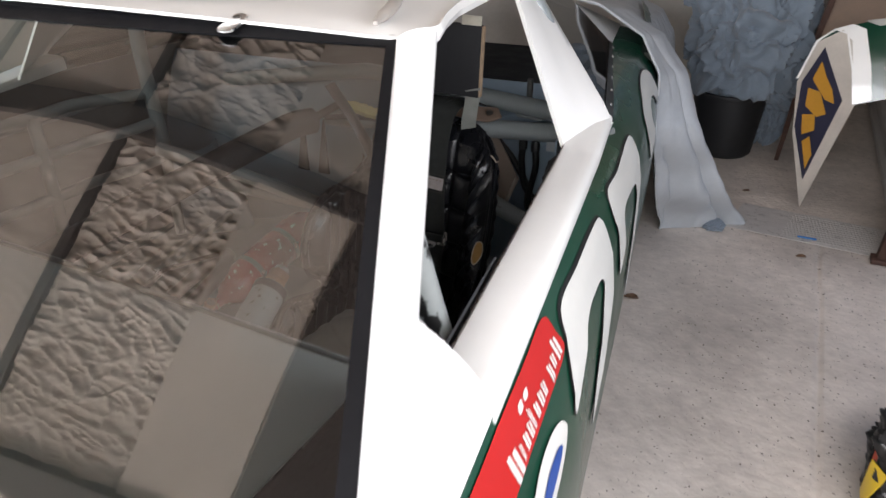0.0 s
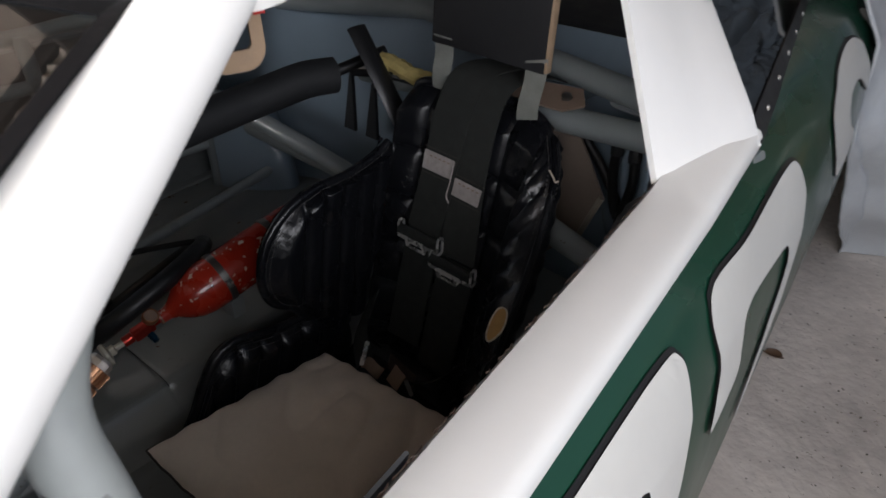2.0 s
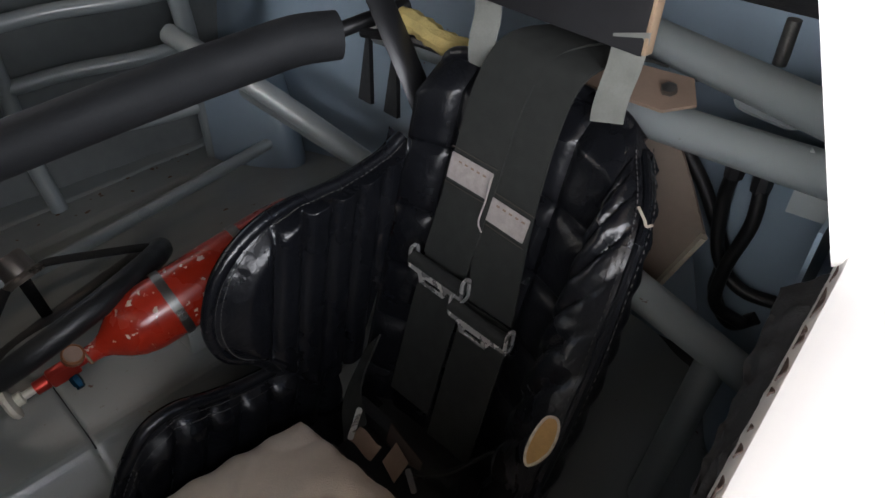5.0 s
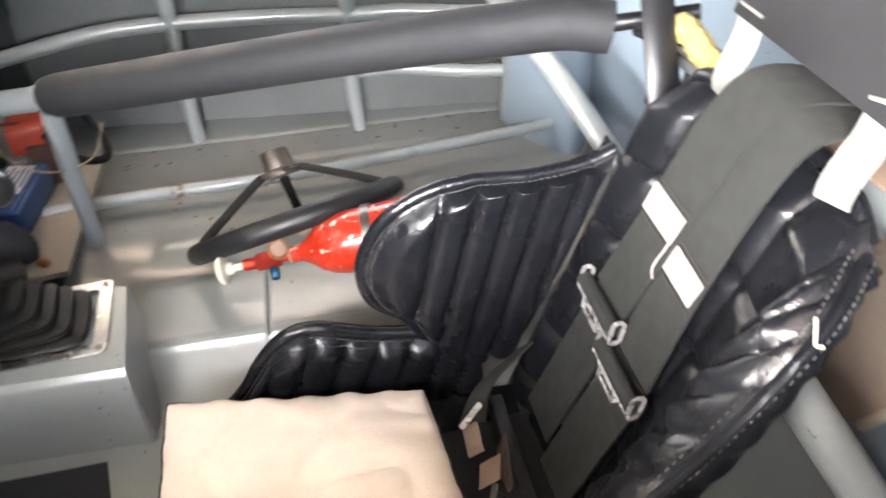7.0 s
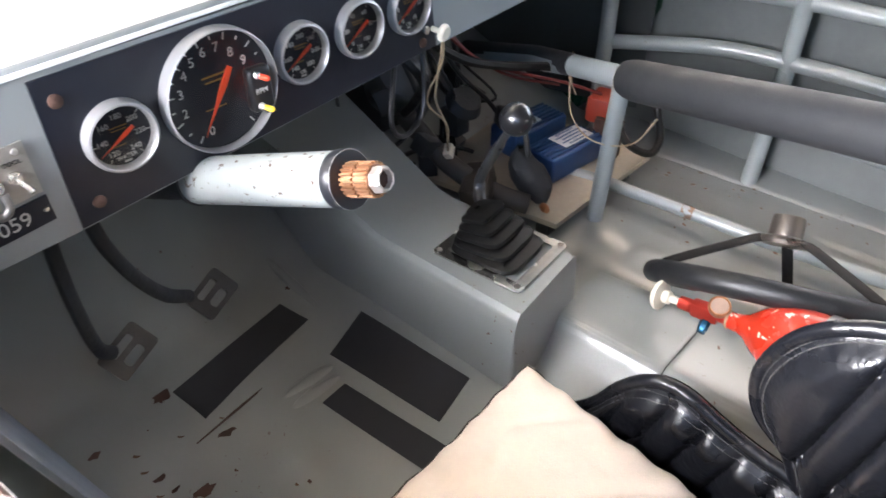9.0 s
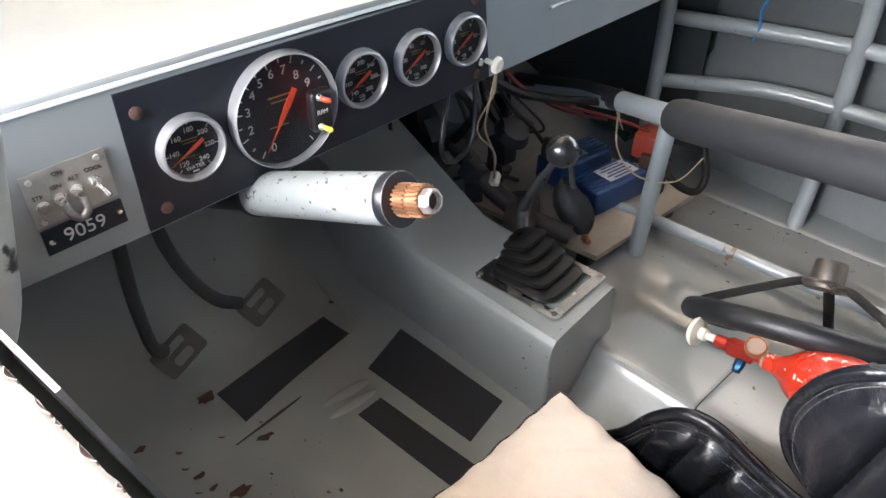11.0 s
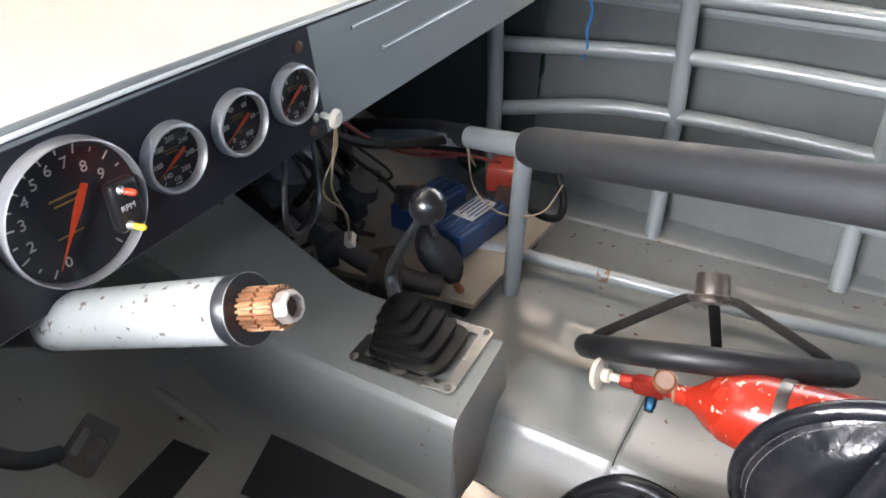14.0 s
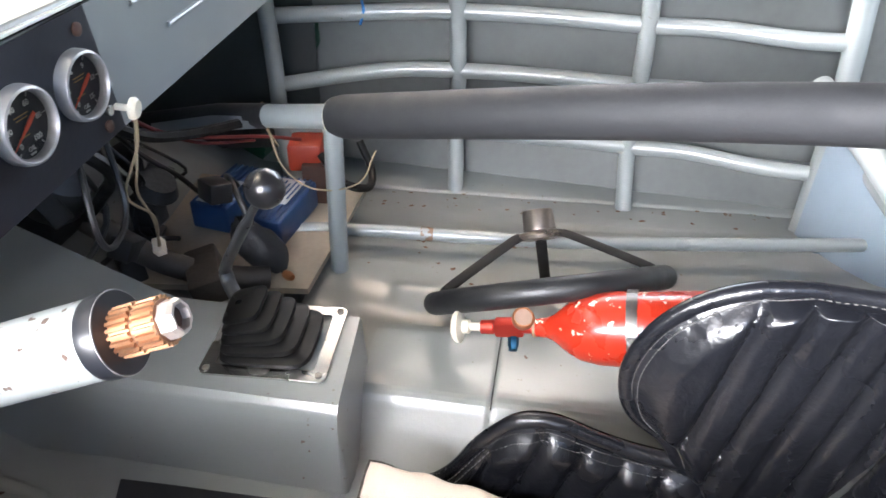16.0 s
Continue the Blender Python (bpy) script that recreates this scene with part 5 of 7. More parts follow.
part("rust_band", tube([(-0.4180, 0.262, 0.302), (-0.4203, 0.286, 0.302)], 0.0142, 16), material("rust_stain", (0.17, 0.10, 0.06), 0.6, vary=0.4, scale=60, spots=(0.25, 0.275, 0.275), spot_scale=75, spot_amount=0.50, spot_edge=0.06), car, "brown rust stain on the floor rail")

# ---- gear lever ----
gl = thing("gear_lever", (0.065, 0.15, 0.43), "bent steel gear lever with black ball and ribbed boot", "gear lever")
PA, PB, PC = V(0.120, 0.092, 0.4295), V(0.125, 0.237, 0.4325), V(0.000, 0.229, 0.4325)
pxv = (PC - PB).normalized()
pyv = (PA - PB)
pzv = pxv.cross(pyv).normalized() * (1 if pxv.cross(pyv).z > 0 else -1)
pyv = pzv.cross(pxv).normalized()
pw, ph = (PC - PB).length + 0.018, (PA - PB).length + 0.018
pc = (PA + PC) / 2
pm = Matrix((pxv, pyv, pzv)).transposed().to_4x4()
pm.translation = pc
part("boot_frame", plate(round_rect(pw, ph, 0.010), pm, 0.003, holes=(round_rect(pw - 0.034, ph - 0.034, 0.006),)), material("worn_plate", (0.56, 0.55, 0.53), 0.26, metal=1.0, vary=0.3, scale=18), gl, "bright worn steel frame", smooth=False)
for sx in (-1, 1):
    for sy in (-1, 1):
        part("screw", lathe([(0.005, 0.003), (0.005, 0.005), (0.002, 0.006), (0, 0.005)], pm @ Matrix.Translation((sx * (pw / 2 - 0.009), sy * (ph / 2 - 0.009), 0)), 12), DULL_STEEL, gl)
boot = bmesh.new()
# folds of the boot: half width, half length, height, and how far each fold has leant forward
FOLDS = []
for k in range(5):
    a, b_, f = 0.0550 - 0.0064 * k, 0.0610 - 0.0090 * k, 0.0066 * k
    h = 0.0140 * k
    FOLDS += [(a - 0.006, b_ - 0.007, h, f), (a - 0.001, b_ - 0.001, h + 0.0026, f), (a, b_, h + 0.0062, f), (a - 0.001, b_ - 0.001, h + 0.0098, f), (a - 0.008, b_ - 0.010, h + 0.0122, f + 0.0025)]
FOLDS += [(0.015, 0.014, 0.0680, 0.034), (0.004, 0.004, 0.0676, 0.034)]


def boot_fn(u, v):
    hx, hy, h, lean = FOLDS[round(v * (len(FOLDS) - 1))]
    a = 2 * math.pi * u
    c, sn = math.cos(a), math.sin(a)
    x = hx * math.copysign(abs(c) ** 0.38, c)
    y = hy * math.copysign(abs(sn) ** 0.38, sn)
    sag = 0.0015 * noise.noise((x * 40, y * 40, h * 60))
    return pm @ V(x - 0.004 - 0.2 * lean, y + 0.003 + lean, 0.003 + h + sag + (x * 0.12 - y * 0.30) * (h / 0.067))


sheet(boot_fn, 64, len(FOLDS) - 1, 0, boot, closed_u=True)
part("boot", boot, RUBBER, gl, "ribbed black rubber boot")
BALL = V(0.071, 0.179, 0.671)
lp = [V(0.060, 0.125, 0.468), V(0.036, 0.098, 0.484), V(0.0235, 0.085, 0.500), V(0.026, 0.090, 0.522), V(0.046, 0.130, 0.592), BALL]
part("lever", tube(smooth_path(lp, 6), [0.0098] * 14 + [0.0088] * 12 + [0.0062] * 5, 14, flat=0.62), material("worn_dark_steel", (0.075, 0.078, 0.080), 0.38, metal=0.6, vary=0.3, scale=30), gl, "bent flat steel lever")
part("ball", lathe([(0.0, -0.0235)] + [(0.0235 * math.cos(radians(a)), 0.0235 * math.sin(radians(a))) for a in range(-75, 90, 15)] + [(0, 0.0235)], frame_of(BALL, (0, 0.3, 1)), 28), material("glossy_black_ball", (0.009, 0.009, 0.010), 0.28, coat=0.15, vary=0.1, rough_vary=0.05), gl, "glossy black ball knob")

# ---- fire bottle on the tunnel ----
fb = thing("fire_bottle", (-0.03, 0.6, 0.36), "scratched red fire extinguisher bottle clamped on the tunnel", "fire extinguisher")
FA, FB_ = V(-0.043, 0.392, 0.405), V(-0.020, 0.645, 0.462)
fd = (FB_ - FA).normalized()
fm = frame_of(FA, fd)
part("bottle", lathe([(0.0, 0.104), (0.012, 0.105), (0.014, 0.125), (0.019, 0.135), (0.034, 0.153), (0.044, 0.172), (0.049, 0.195), (0.0505, 0.22), (0.0505, 0.42), (0.046, 0.46), (0.03, 0.485), (0, 0.492)], fm, 40), RED, fb, "red painted bottle with chipped paint")
part("valve", block(fm @ Matrix.Translation((0, 0, 0.072)), 0.020, 0.024, 0.042, 0.004), RED_ANOD, fb, "red anodised valve block")
part("valve_stem", lathe([(0.010, 0.032), (0.0105, 0.050), (0.0085, 0.052), (0.0085, 0.105)], fm, 16), RED_ANOD, fb)
part("handwheel", lathe([(0.0, -0.008), (0.020, -0.008), (0.0235, -0.004), (0.0235, 0.001), (0.018, 0.003), (0.010, 0.005), (0.010, 0.014), (0.006, 0.016), (0.006, 0.034)], fm, 20), PLASTIC_W, fb, "yellowed white handwheel")
gm = frame_of(fm @ V(0.0, 0.012, 0.092), (0.45, 0.1, 0.85))
part("pressure_gauge", lathe([(0.0, 0.0), (0.0145, 0.0), (0.0155, 0.004), (0.0155, 0.012), (0.0135, 0.014), (0.0125, 0.0125), (0, 0.0125)], gm, 24), RUSTY_COPPER, fb, "small round pressure gauge")
part("gauge_face", lathe([(0.012, 0.0132), (0, 0.0133)], gm, 20), material("gauge_paper", (0.30, 0.20, 0.15), 0.5, vary=0.15, scale=80), fb)
part("outlet", lathe([(0.0075, 0), (0.0075, 0.012), (0.0060, 0.014), (0.0060, 0.019), (0, 0.020)], frame_of(fm @ V(-0.010, -0.010, 0.078), (0.85, 0.1, -0.55)), 6), BLUE_ANOD, fb, "blue outlet fitting")
part("tie", tube([fm @ V(0.0125 * math.cos(a), 0.0125 * math.sin(a), 0.108) for a in [k * math.pi / 6 for k in range(12)]], 0.002, 6, closed=True), WIRE_TAN, fb)
for h in (0.233, 0.36):
    part("band_clamp", lathe([(0.0508, h), (0.0525, h), (0.0525, h + 0.014), (0.0508, h + 0.014)], fm, 40), DULL_STEEL, fb, "dull steel band clamp")
    part("clamp_screw", block(fm @ Matrix.Translation((-0.051, 0.016, h + 0.007)) @ pose(0, 0, 0, 0, 0, 105), 0.02, 0.010, 0.013, 0.003), STEEL, fb)
for h in (0.24, 0.40):
    part("saddle", block(Matrix.Translation(fm @ V(0, -0.066, h)), 0.05, 0.03, 0.058, 0.004), GREY, fb)

# ---- loose steering wheel leaning on the bottle ----
sw_ = thing("steering_wheel", (-0.2, 0.51, 0.38), "black padded steering wheel with three spokes and steel hub", "steering wheel")
wn_ = V(-0.594, -0.231, 0.771).normalized()
d1 = V(-0.126, 0.973, 0.194)
d1 = (d1 - wn_ * d1.dot(wn_)).normalized()
wm = Matrix((d1, wn_.cross(d1), wn_)).transposed().to_4x4()
WC = V(-0.186, 0.512, 0.378)
wm.translation = WC
WR = 0.180
part("rim", tube([wm @ V(WR * math.cos(2 * math.pi * k / 56), WR * math.sin(2 * math.pi * k / 56), 0) for k in range(56)], 0.0185, 16, closed=True), RIM, sw_, "black padded rim")
HUB = 0.088
for a in (90, 205, 335):
    c, s_ = math.cos(radians(a)), math.sin(radians(a))
    pts = [wm @ V(0.030 * c, 0.030 * s_, HUB), wm @ V(0.05 * c, 0.05 * s_, HUB - 0.006), wm @ V(0.155 * c, 0.155 * s_, 0.025), wm @ V(0.172 * c, 0.172 * s_, 0.012)]
    part("spoke", tube(smooth_path(pts, 5), 0.0100, 10, flat=0.24), SPOKE, sw_, "flat black spoke")
part("hub", lathe([(0.0, HUB - 0.006), (0.036, HUB - 0.006), (0.038, HUB), (0.036, HUB + 0.005), (0.026, HUB + 0.008), (0.0245, HUB + 0.038), (0.0225, HUB + 0.041), (0.013, HUB + 0.041), (0.013, HUB + 0.02), (0, HUB + 0.02)], wm, 28), material("brown_steel_hub", (0.22, 0.19, 0.165), 0.35, metal=0.85, vary=0.2, scale=30), sw_, "dull steel quick release hub")


# ---- racing seat ----
seat = thing("racing_seat", (0.33, 0.75, 0.28), "worn black vinyl racing seat with quilted back and side wings", "seat")


def back_y(z):
    return 0.738 + 0.28 * z


def quilt(x, z, xs, zs, depth):
    """Padded squares: shallow at the seams, proud between."""
    fx = min(abs(x - a) for a in xs)
    fz = min(abs(z - a) for a in zs)
    return depth * (1 - math.exp(-(fx / 0.007))) * (1 - math.exp(-(fz / 0.006))) * (1 + 0.25 * noise.noise((x * 28, 1.0, z * 28)))


SX, SZ = [0.186, 0.243, 0.330, 0.408, 0.487], [0.36, 0.450, 0.536, 0.622, 0.712, 0.84]


def back_fn(u, v):
    x = 0.185 + 0.305 * u
    z = 0.30 + 0.525 * v
    side = abs(2 * u - 1)
    z -= 0.030 * max(0, side - 0.80) * (v ** 6) * 4
    bow = 0.028 * side ** 2.4
    return V(x + 0.012 * (v - 0.5) * (2 * u - 1), back_y(z) - bow - quilt(x, z, SX, SZ, 0.012) + 0.035 * max(0.0, v - 0.93) / 0.07, z)


part("backrest", sheet(back_fn, 96, 150, 0.02), VINYL, seat, "quilted black vinyl back panel")
part("backrest_shell", sheet(lambda u, v: V(0.188 + 0.285 * u, back_y(0.30 + 0.48 * v) + 0.048, 0.28 + 0.49 * v), 8, 12, 0.006), NEAR_BLACK, seat, "dark seat shell")
part("backrest_crown", tube(smooth_path([(0.182, 0.955, 0.74), (0.188, 0.968, 0.795), (0.215, 0.972, 0.822), (0.33, 0.982, 0.832), (0.43, 0.980, 0.827), (0.474, 0.976, 0.806)], 6), 0.009, 10), VINYL, seat, "rolled black vinyl top edge")

# right bolster with slanting pleats and a piped outer edge
BOL = [(0.482, 0.972, 0.804), (0.528, 0.912, 0.772), (0.551, 0.848, 0.702), (0.570, 0.778, 0.637), (0.580, 0.705, 0.55), (0.578, 0.655, 0.45), (0.565, 0.615, 0.35)]
BOLP = smooth_path(BOL, 8)
INP = smooth_path([(0.470, 0.955, 0.808)] + [(0.478, back_y(z) - 0.032, z) for z in (0.745, 0.665, 0.585, 0.49, 0.40, 0.33)], 8)


def along(path, t):
    k = t * (len(path) - 1)
    i = min(len(path) - 2, int(k))
    return path[i].lerp(path[i + 1], k - i)


def bolster(u, v):
    p = along(INP, u).lerp(along(BOLP, u), v)
    f = (u * 10.5 + v * 2.2 + 0.12 * noise.noise((u * 6, v * 2, 0.0))) % 1.0
    pleat = 1 - abs(2 * f - 1) ** 3
    round_ = math.sin(math.pi * min(1.0, 0.04 + 0.93 * v)) ** 0.8
    swell = 0.022 * round_ * min(1.0, u * 5) + 0.010 * pleat * round_ * min(1.0, u * 6) + 0.003 * noise.noise((u * 30, v * 6, 2.0)) * round_
    n = (along(BOLP, u) - along(INP, u)).cross(along(INP, min(1, u + 0.02)) - along(INP, max(0, u - 0.02))).normalized()
    if n.y > 0:
        n = -n
    return p + n * swell


part("side_bolster", sheet(bolster, 160, 26, 0.010), VINYL, seat, "pleated black vinyl side bolster")
part("bolster_side", sheet(lambda u, v: along(BOLP, u) + V(0.010 * math.sin(math.pi * v) - 0.010 * v, (0.012 + 0.052 * min(1, 2.2 * u)) * v, -0.010 * v) + V(0.002 * math.sin(u * 90), 0, 0) * math.sin(math.pi * v), 90, 8, 0.006), VINYL, seat, "smooth outer side of the bolster")
part("piping", tube([p + V(0.003, -0.004, 0) for p in BOLP], 0.0052, 8), VINYL, seat)


def stitches(path, off, name_parent, n, length=0.0042, r=0.0006):
    b = bmesh.new()
    for k in range(n):
        t = (k + 0.5) / n
        p = along(path, t)
        q = along(path, min(1, t + 0.004))
        d = (q - p).normalized() if (q - p).length > 1e-6 else V(0, 0, 1)
        tube([p + off - d * length / 2, p + off + d * length / 2], r, 5, bm=b)
    return part("stitching", b, THREAD, name_parent, "worn grey stitching")


stitches(BOLP, V(-0.004, -0.012, 0.003), seat, 70)
stitches(BOLP, V(0.008, 0.002, 0.004), seat, 70)
TORN = frame_of((0.5660, 0.7335, 0.609), (0.30, -0.72, 0.58), (-0.02, 0.62, 0.78))
HOLE = [(0.80 * x, 0.88 * y) for x, y in ((0.013, -0.004), (0.0125, 0.012), (0.008, 0.025), (0.001, 0.030), (-0.008, 0.026), (-0.012, 0.012), (-0.0125, -0.004), (-0.010, -0.020), (-0.003, -0.030), (0.005, -0.024), (0.010, -0.014))]
part("torn_patch", plate([(p.x, p.y) for p in smooth_path([V(x, y, 0) for x, y in HOLE], 4, True)], TORN, 0.002), TAN_FOAM, seat, "tan foam showing through a torn hole")
part("torn_lip", tube([TORN @ p for p in smooth_path([V(x * 1.05, y * 1.04, 0.002) for x, y in HOLE], 4, True)], 0.0016, 6, closed=True), material("pale_torn_backing", (0.55, 0.50, 0.42), 0.8, vary=0.3, scale=200), seat, "pale frayed lip of the hole")
part("frayed_thread", tube(smooth_path([(0.522, 0.906, 0.782), (0.534, 0.900, 0.776), (0.538, 0.900, 0.770), (0.543, 0.902, 0.773)], 4), 0.0016, 6), material("pale_frayed_thread", (0.42, 0.36, 0.29), 0.9, vary=0.2), seat, "frayed pale thread on the bolster edge")

# left wing and leg support: pleated panels in the plane of the seat's side
WING = smooth_path([V(0, 0.895, 0.722), V(0, 0.858, 0.706), V(0, 0.790, 0.696), V(0, 0.723, 0.698), V(0, 0.675, 0.690), V(0, 0.632, 0.666), V(0, 0.602, 0.628), V(0, 0.588, 0.575), V(0, 0.602, 0.524), V(0, 0.643, 0.488), V(0, 0.668, 0.445), V(0, 0.70, 0.40)], 6)
LEGS = smooth_path([V(0, 0.345, 0.325), V(0, 0.390, 0.352), V(0, 0.422, 0.390), V(0, 0.449, 0.440), V(0, 0.484, 0.480), V(0, 0.525, 0.488), V(0, 0.566, 0.474), V(0, 0.602, 0.463), V(0, 0.648, 0.455), V(0, 0.74, 0.445)], 6)


def wing_fn(u, v):
    e = along(WING, u)
    c = V(0, 0.885, 0.735).lerp(V(0, 0.80, 0.40), u)
    p = e.lerp(c, v)
    across = (p.y - 0.685 - 0.16 * (p.z - 0.69)) / 0.041
    f = across % 1.0
    pleat = (1 - abs(2 * f - 1) ** 3.5) if across > 0 else 1 - max(0.0, 1 + across * 2) ** 3 * 0.9
    edge = min(1.0, v / 0.16)
    soft = edge * edge * (3 - 2 * edge)
    x = 0.190 + 0.012 * soft - 0.006 * v + 0.013 * pleat * soft + 0.0016 * noise.noise((p.y * 45, p.z * 30, 1.0))
    return V(x, p.y, p.z)


part("side_wing", sheet(lambda u, v: V(0.172, wing_fn(u, v).y, wing_fn(u, v).z), 40, 10, 0, sheet(wing_fn, 150, 150, 0)), VINYL, seat, "pleated black vinyl shoulder wing")
part("wing_rim", tube([V(0.186, p.y, p.z) for p in WING], 0.0085, 10), VINYL, seat)
for v_ in (0.022, 0.044):
    stitches([wing_fn(0.02 + 0.86 * k / 90, v_) + V(0.0012, 0, 0) for k in range(91)], V(0, 0, 0), seat, 84)


def leg_fn(u, v):
    e = along(LEGS, u)
    p = e.lerp(V(0, e.y + 0.02, 0.31), v)
    f = ((p.y - 0.30 * p.z) / 0.047) % 1.0
    pleat = 1 - abs(2 * f - 1) ** 3.5
    edge = min(1.0, v / 0.22)
    soft = edge * edge * (3 - 2 * edge)
    return V(0.189 + 0.009 * soft + 0.012 * pleat * soft + 0.0016 * noise.noise((p.y * 45, p.z * 30, 6.0)), p.y, p.z)


part("leg_support", sheet(lambda u, v: V(0.172, leg_fn(u, v).y, leg_fn(u, v).z), 40, 6, 0, sheet(leg_fn, 150, 50, 0)), VINYL, seat, "pleated black vinyl leg support")
part("leg_rim", tube([V(0.186, p.y, p.z) for p in LEGS], 0.0085, 10), VINYL, seat)
for v_ in (0.06, 0.11):
    stitches([leg_fn(0.02 + 0.9 * k / 90, v_) + V(0.0012, 0, 0) for k in range(91)], V(0, 0, 0), seat, 60)
part("seat_base", sheet(lambda u, v: V(0.20 + 0.34 * u, 0.36 + 0.44 * v, 0.335 - 0.02 * math.sin(math.pi * u) - 0.01 * v), 16, 16, 0.02), VINYL, seat, "black vinyl seat base")
part("seat_shell", block(Matrix.Translation((0.37, 0.60, 0.292)), 0.33, 0.44, 0.05, 0.01), NEAR_BLACK, seat)
part("base_bracket", block(Matrix.Translation((0.33, 0.765, 0.325)), 0.20, 0.02, 0.045, 0.003), NEAR_BLACK, seat, "dark bracket at the seat base")

# ---- harness ----
har = thing("safety_harness", (0.31, 0.95, 0.8), "black webbing shoulder harness with steel adjusters over the seat", "harness")


def belt(pts, w, name="strap"):
    """A flat strap along pts: (centre, half-width direction)."""
    c = smooth_path([p for p, _ in pts], 6)
    d = smooth_path([q for _, q in pts], 6)
    return part(name, sheet(lambda u, v: along(c, u) + along(d, u) * (2 * v - 1) * w / 2, 60, 4, 0.0028), BELT, har, "black webbing strap")


def on_back(x, z, lift=0.022):
    return V(x, back_y(z) - lift - 0.006, z)


belt([(V(0.345, 1.09, 0.850), V(1, 0.1, 0)), (V(0.342, 1.03, 0.872), V(1, 0.1, 0)), (V(0.322, 0.965, 0.868), V(1, 0, 0)), (on_back(0.308, 0.815, 0.026), V(1, 0, 0.02)), (on_back(0.302, 0.71, 0.026), V(1, 0, 0.02)), (on_back(0.296, 0.590, 0.030), V(1, 0, 0.02))], 0.076)
belt([(V(0.395, 1.085, 0.848), V(1, -0.1, 0)), (V(0.388, 1.03, 0.868), V(1, -0.05, 0)), (V(0.372, 0.962, 0.866), V(1, 0, 0)), (on_back(0.360, 0.81, 0.022), V(1, 0, 0.02)), (on_back(0.362, 0.69, 0.022), V(1, 0, 0.02)), (on_back(0.381, 0.566, 0.028), V(1, 0, 0.02))], 0.076)
belt([(on_back(0.296, 0.585, 0.024), V(1, 0, 0.02)), (on_back(0.296, 0.48, 0.028), V(1, 0, 0.02)), (on_back(0.298, 0.37, 0.032), V(1, 0, 0.05))], 0.078)
belt([(on_back(0.381, 0.560, 0.026), V(1, 0, 0.02)), (on_back(0.382, 0.46, 0.030), V(1, 0, 0.04)), (on_back(0.384, 0.35, 0.034), V(1, 0, 0.1))], 0.079)
for x, z, lift in ((0.297, 0.580, 0.033), (0.381, 0.556, 0.035)):
    bmx = frame_of(on_back(x, z, lift), (0, -0.95, 0.30), (0.0, 0.28, 0.96))
    tab = [(-0.047, -0.010), (-0.047, -0.0155), (-0.030, -0.0165), (-0.024, -0.0270), (0.020, -0.0270), (0.025, -0.0165), (0.047, -0.0155), (0.047, -0.010)]
    adj = part("adjuster", plate(tab, bmx @ Matrix.Translation((0, 0, 0.006)), 0.0024, holes=([(px - 0.002, py - 0.0205) for px, py in round_rect(0.030, 0.0050, 0.002, 3)],)), POLISHED, har, "polished steel strap adjuster with a slotted tab", smooth=False)
    for sx in (-1, 1):
        part("cheek", plate(round_rect(0.018, 0.038, 0.0085), frame_of(bmx @ V(sx * 0.0475, 0.002, 0.006), bmx.to_3x3() @ V(1, 0, 0), bmx.to_3x3() @ V(0, 1, 0.25)), 0.0026, holes=(round_rect(0.0095, 0.0290, 0.0045),)), POLISHED, adj, "rounded steel cheek")
    part("roller", tube([bmx @ V(-0.046, 0.001, 0.008), bmx @ V(0.046, 0.001, 0.008)], 0.0095, 12), BELT, adj, "webbing wound on the bar")
for x, z, lift, w, h, rot in ((0.300, 0.714, 0.0292, 0.068, 0.034, -1), (0.368, 0.685, 0.0252, 0.060, 0.031, -3)):
    lm = frame_of(on_back(x, z, lift), (0, -0.96, 0.27), (0, 0.28, 0.96)) @ pose(0, 0, 0, 0, 0, rot)
    lb = part("label", plate(round_rect(w, h, 0.001, 1), lm, 0.0012), LABEL, har, "frayed white woven label with faint print", smooth=False)
    for k in range(5):
        part("print_bar", block(lm @ Matrix.Translation((-0.018 + 0.010 * k, 0.009, 0.0014)), 0.005, 0.0022, 0.0004, 0), CARD, lb)
    for k in (-1, 1):
        part("seam", block(lm @ Matrix.Translation((0, k * (h / 2 + 0.006), 0.0002)), w + 0.006, 0.0012, 0.0008, 0), PIPING, lb)
part("loose_thread", tube(smooth_path([on_back(0.334, 0.725, 0.034), on_back(0.337, 0.70, 0.036), on_back(0.335, 0.672, 0.036), on_back(0.342, 0.660, 0.034)], 4), 0.0012, 5), LABEL, har)
belt([(V(0.225, 0.80, 0.44), V(0.3, 0.3, 0.6)), (V(0.25, 0.74, 0.40), V(0.3, 0.4, 0.5)), (V(0.285, 0.715, 0.365), V(0.2, 0.7, 0.3))], 0.05, "lap_strap")
part("lap_buckle", plate(round_rect(0.008, 0.046, 0.003), frame_of((0.290, 0.712, 0.392), (0.7, -0.5, 0.5), (-0.15, 0.55, 0.8)), 0.003), STEEL, har, "bright steel lap strap tip")
part("strap_tag", sheet(lambda u, v: V(0.290 + 0.045 * u, 0.700 + 0.020 * v, 0.366 + 0.012 * v + 0.004 * math.sin(6 * u)), 8, 4, 0.0012), CARD, har, "dirty beige cloth tag on the strap")
part("strap_tag", sheet(lambda u, v: V(0.345 + 0.035 * u, 0.712 + 0.026 * v - 0.010 * u, 0.362 + 0.018 * v), 6, 4, 0.0012), CARD, har, "dirty beige cloth tag on the strap")
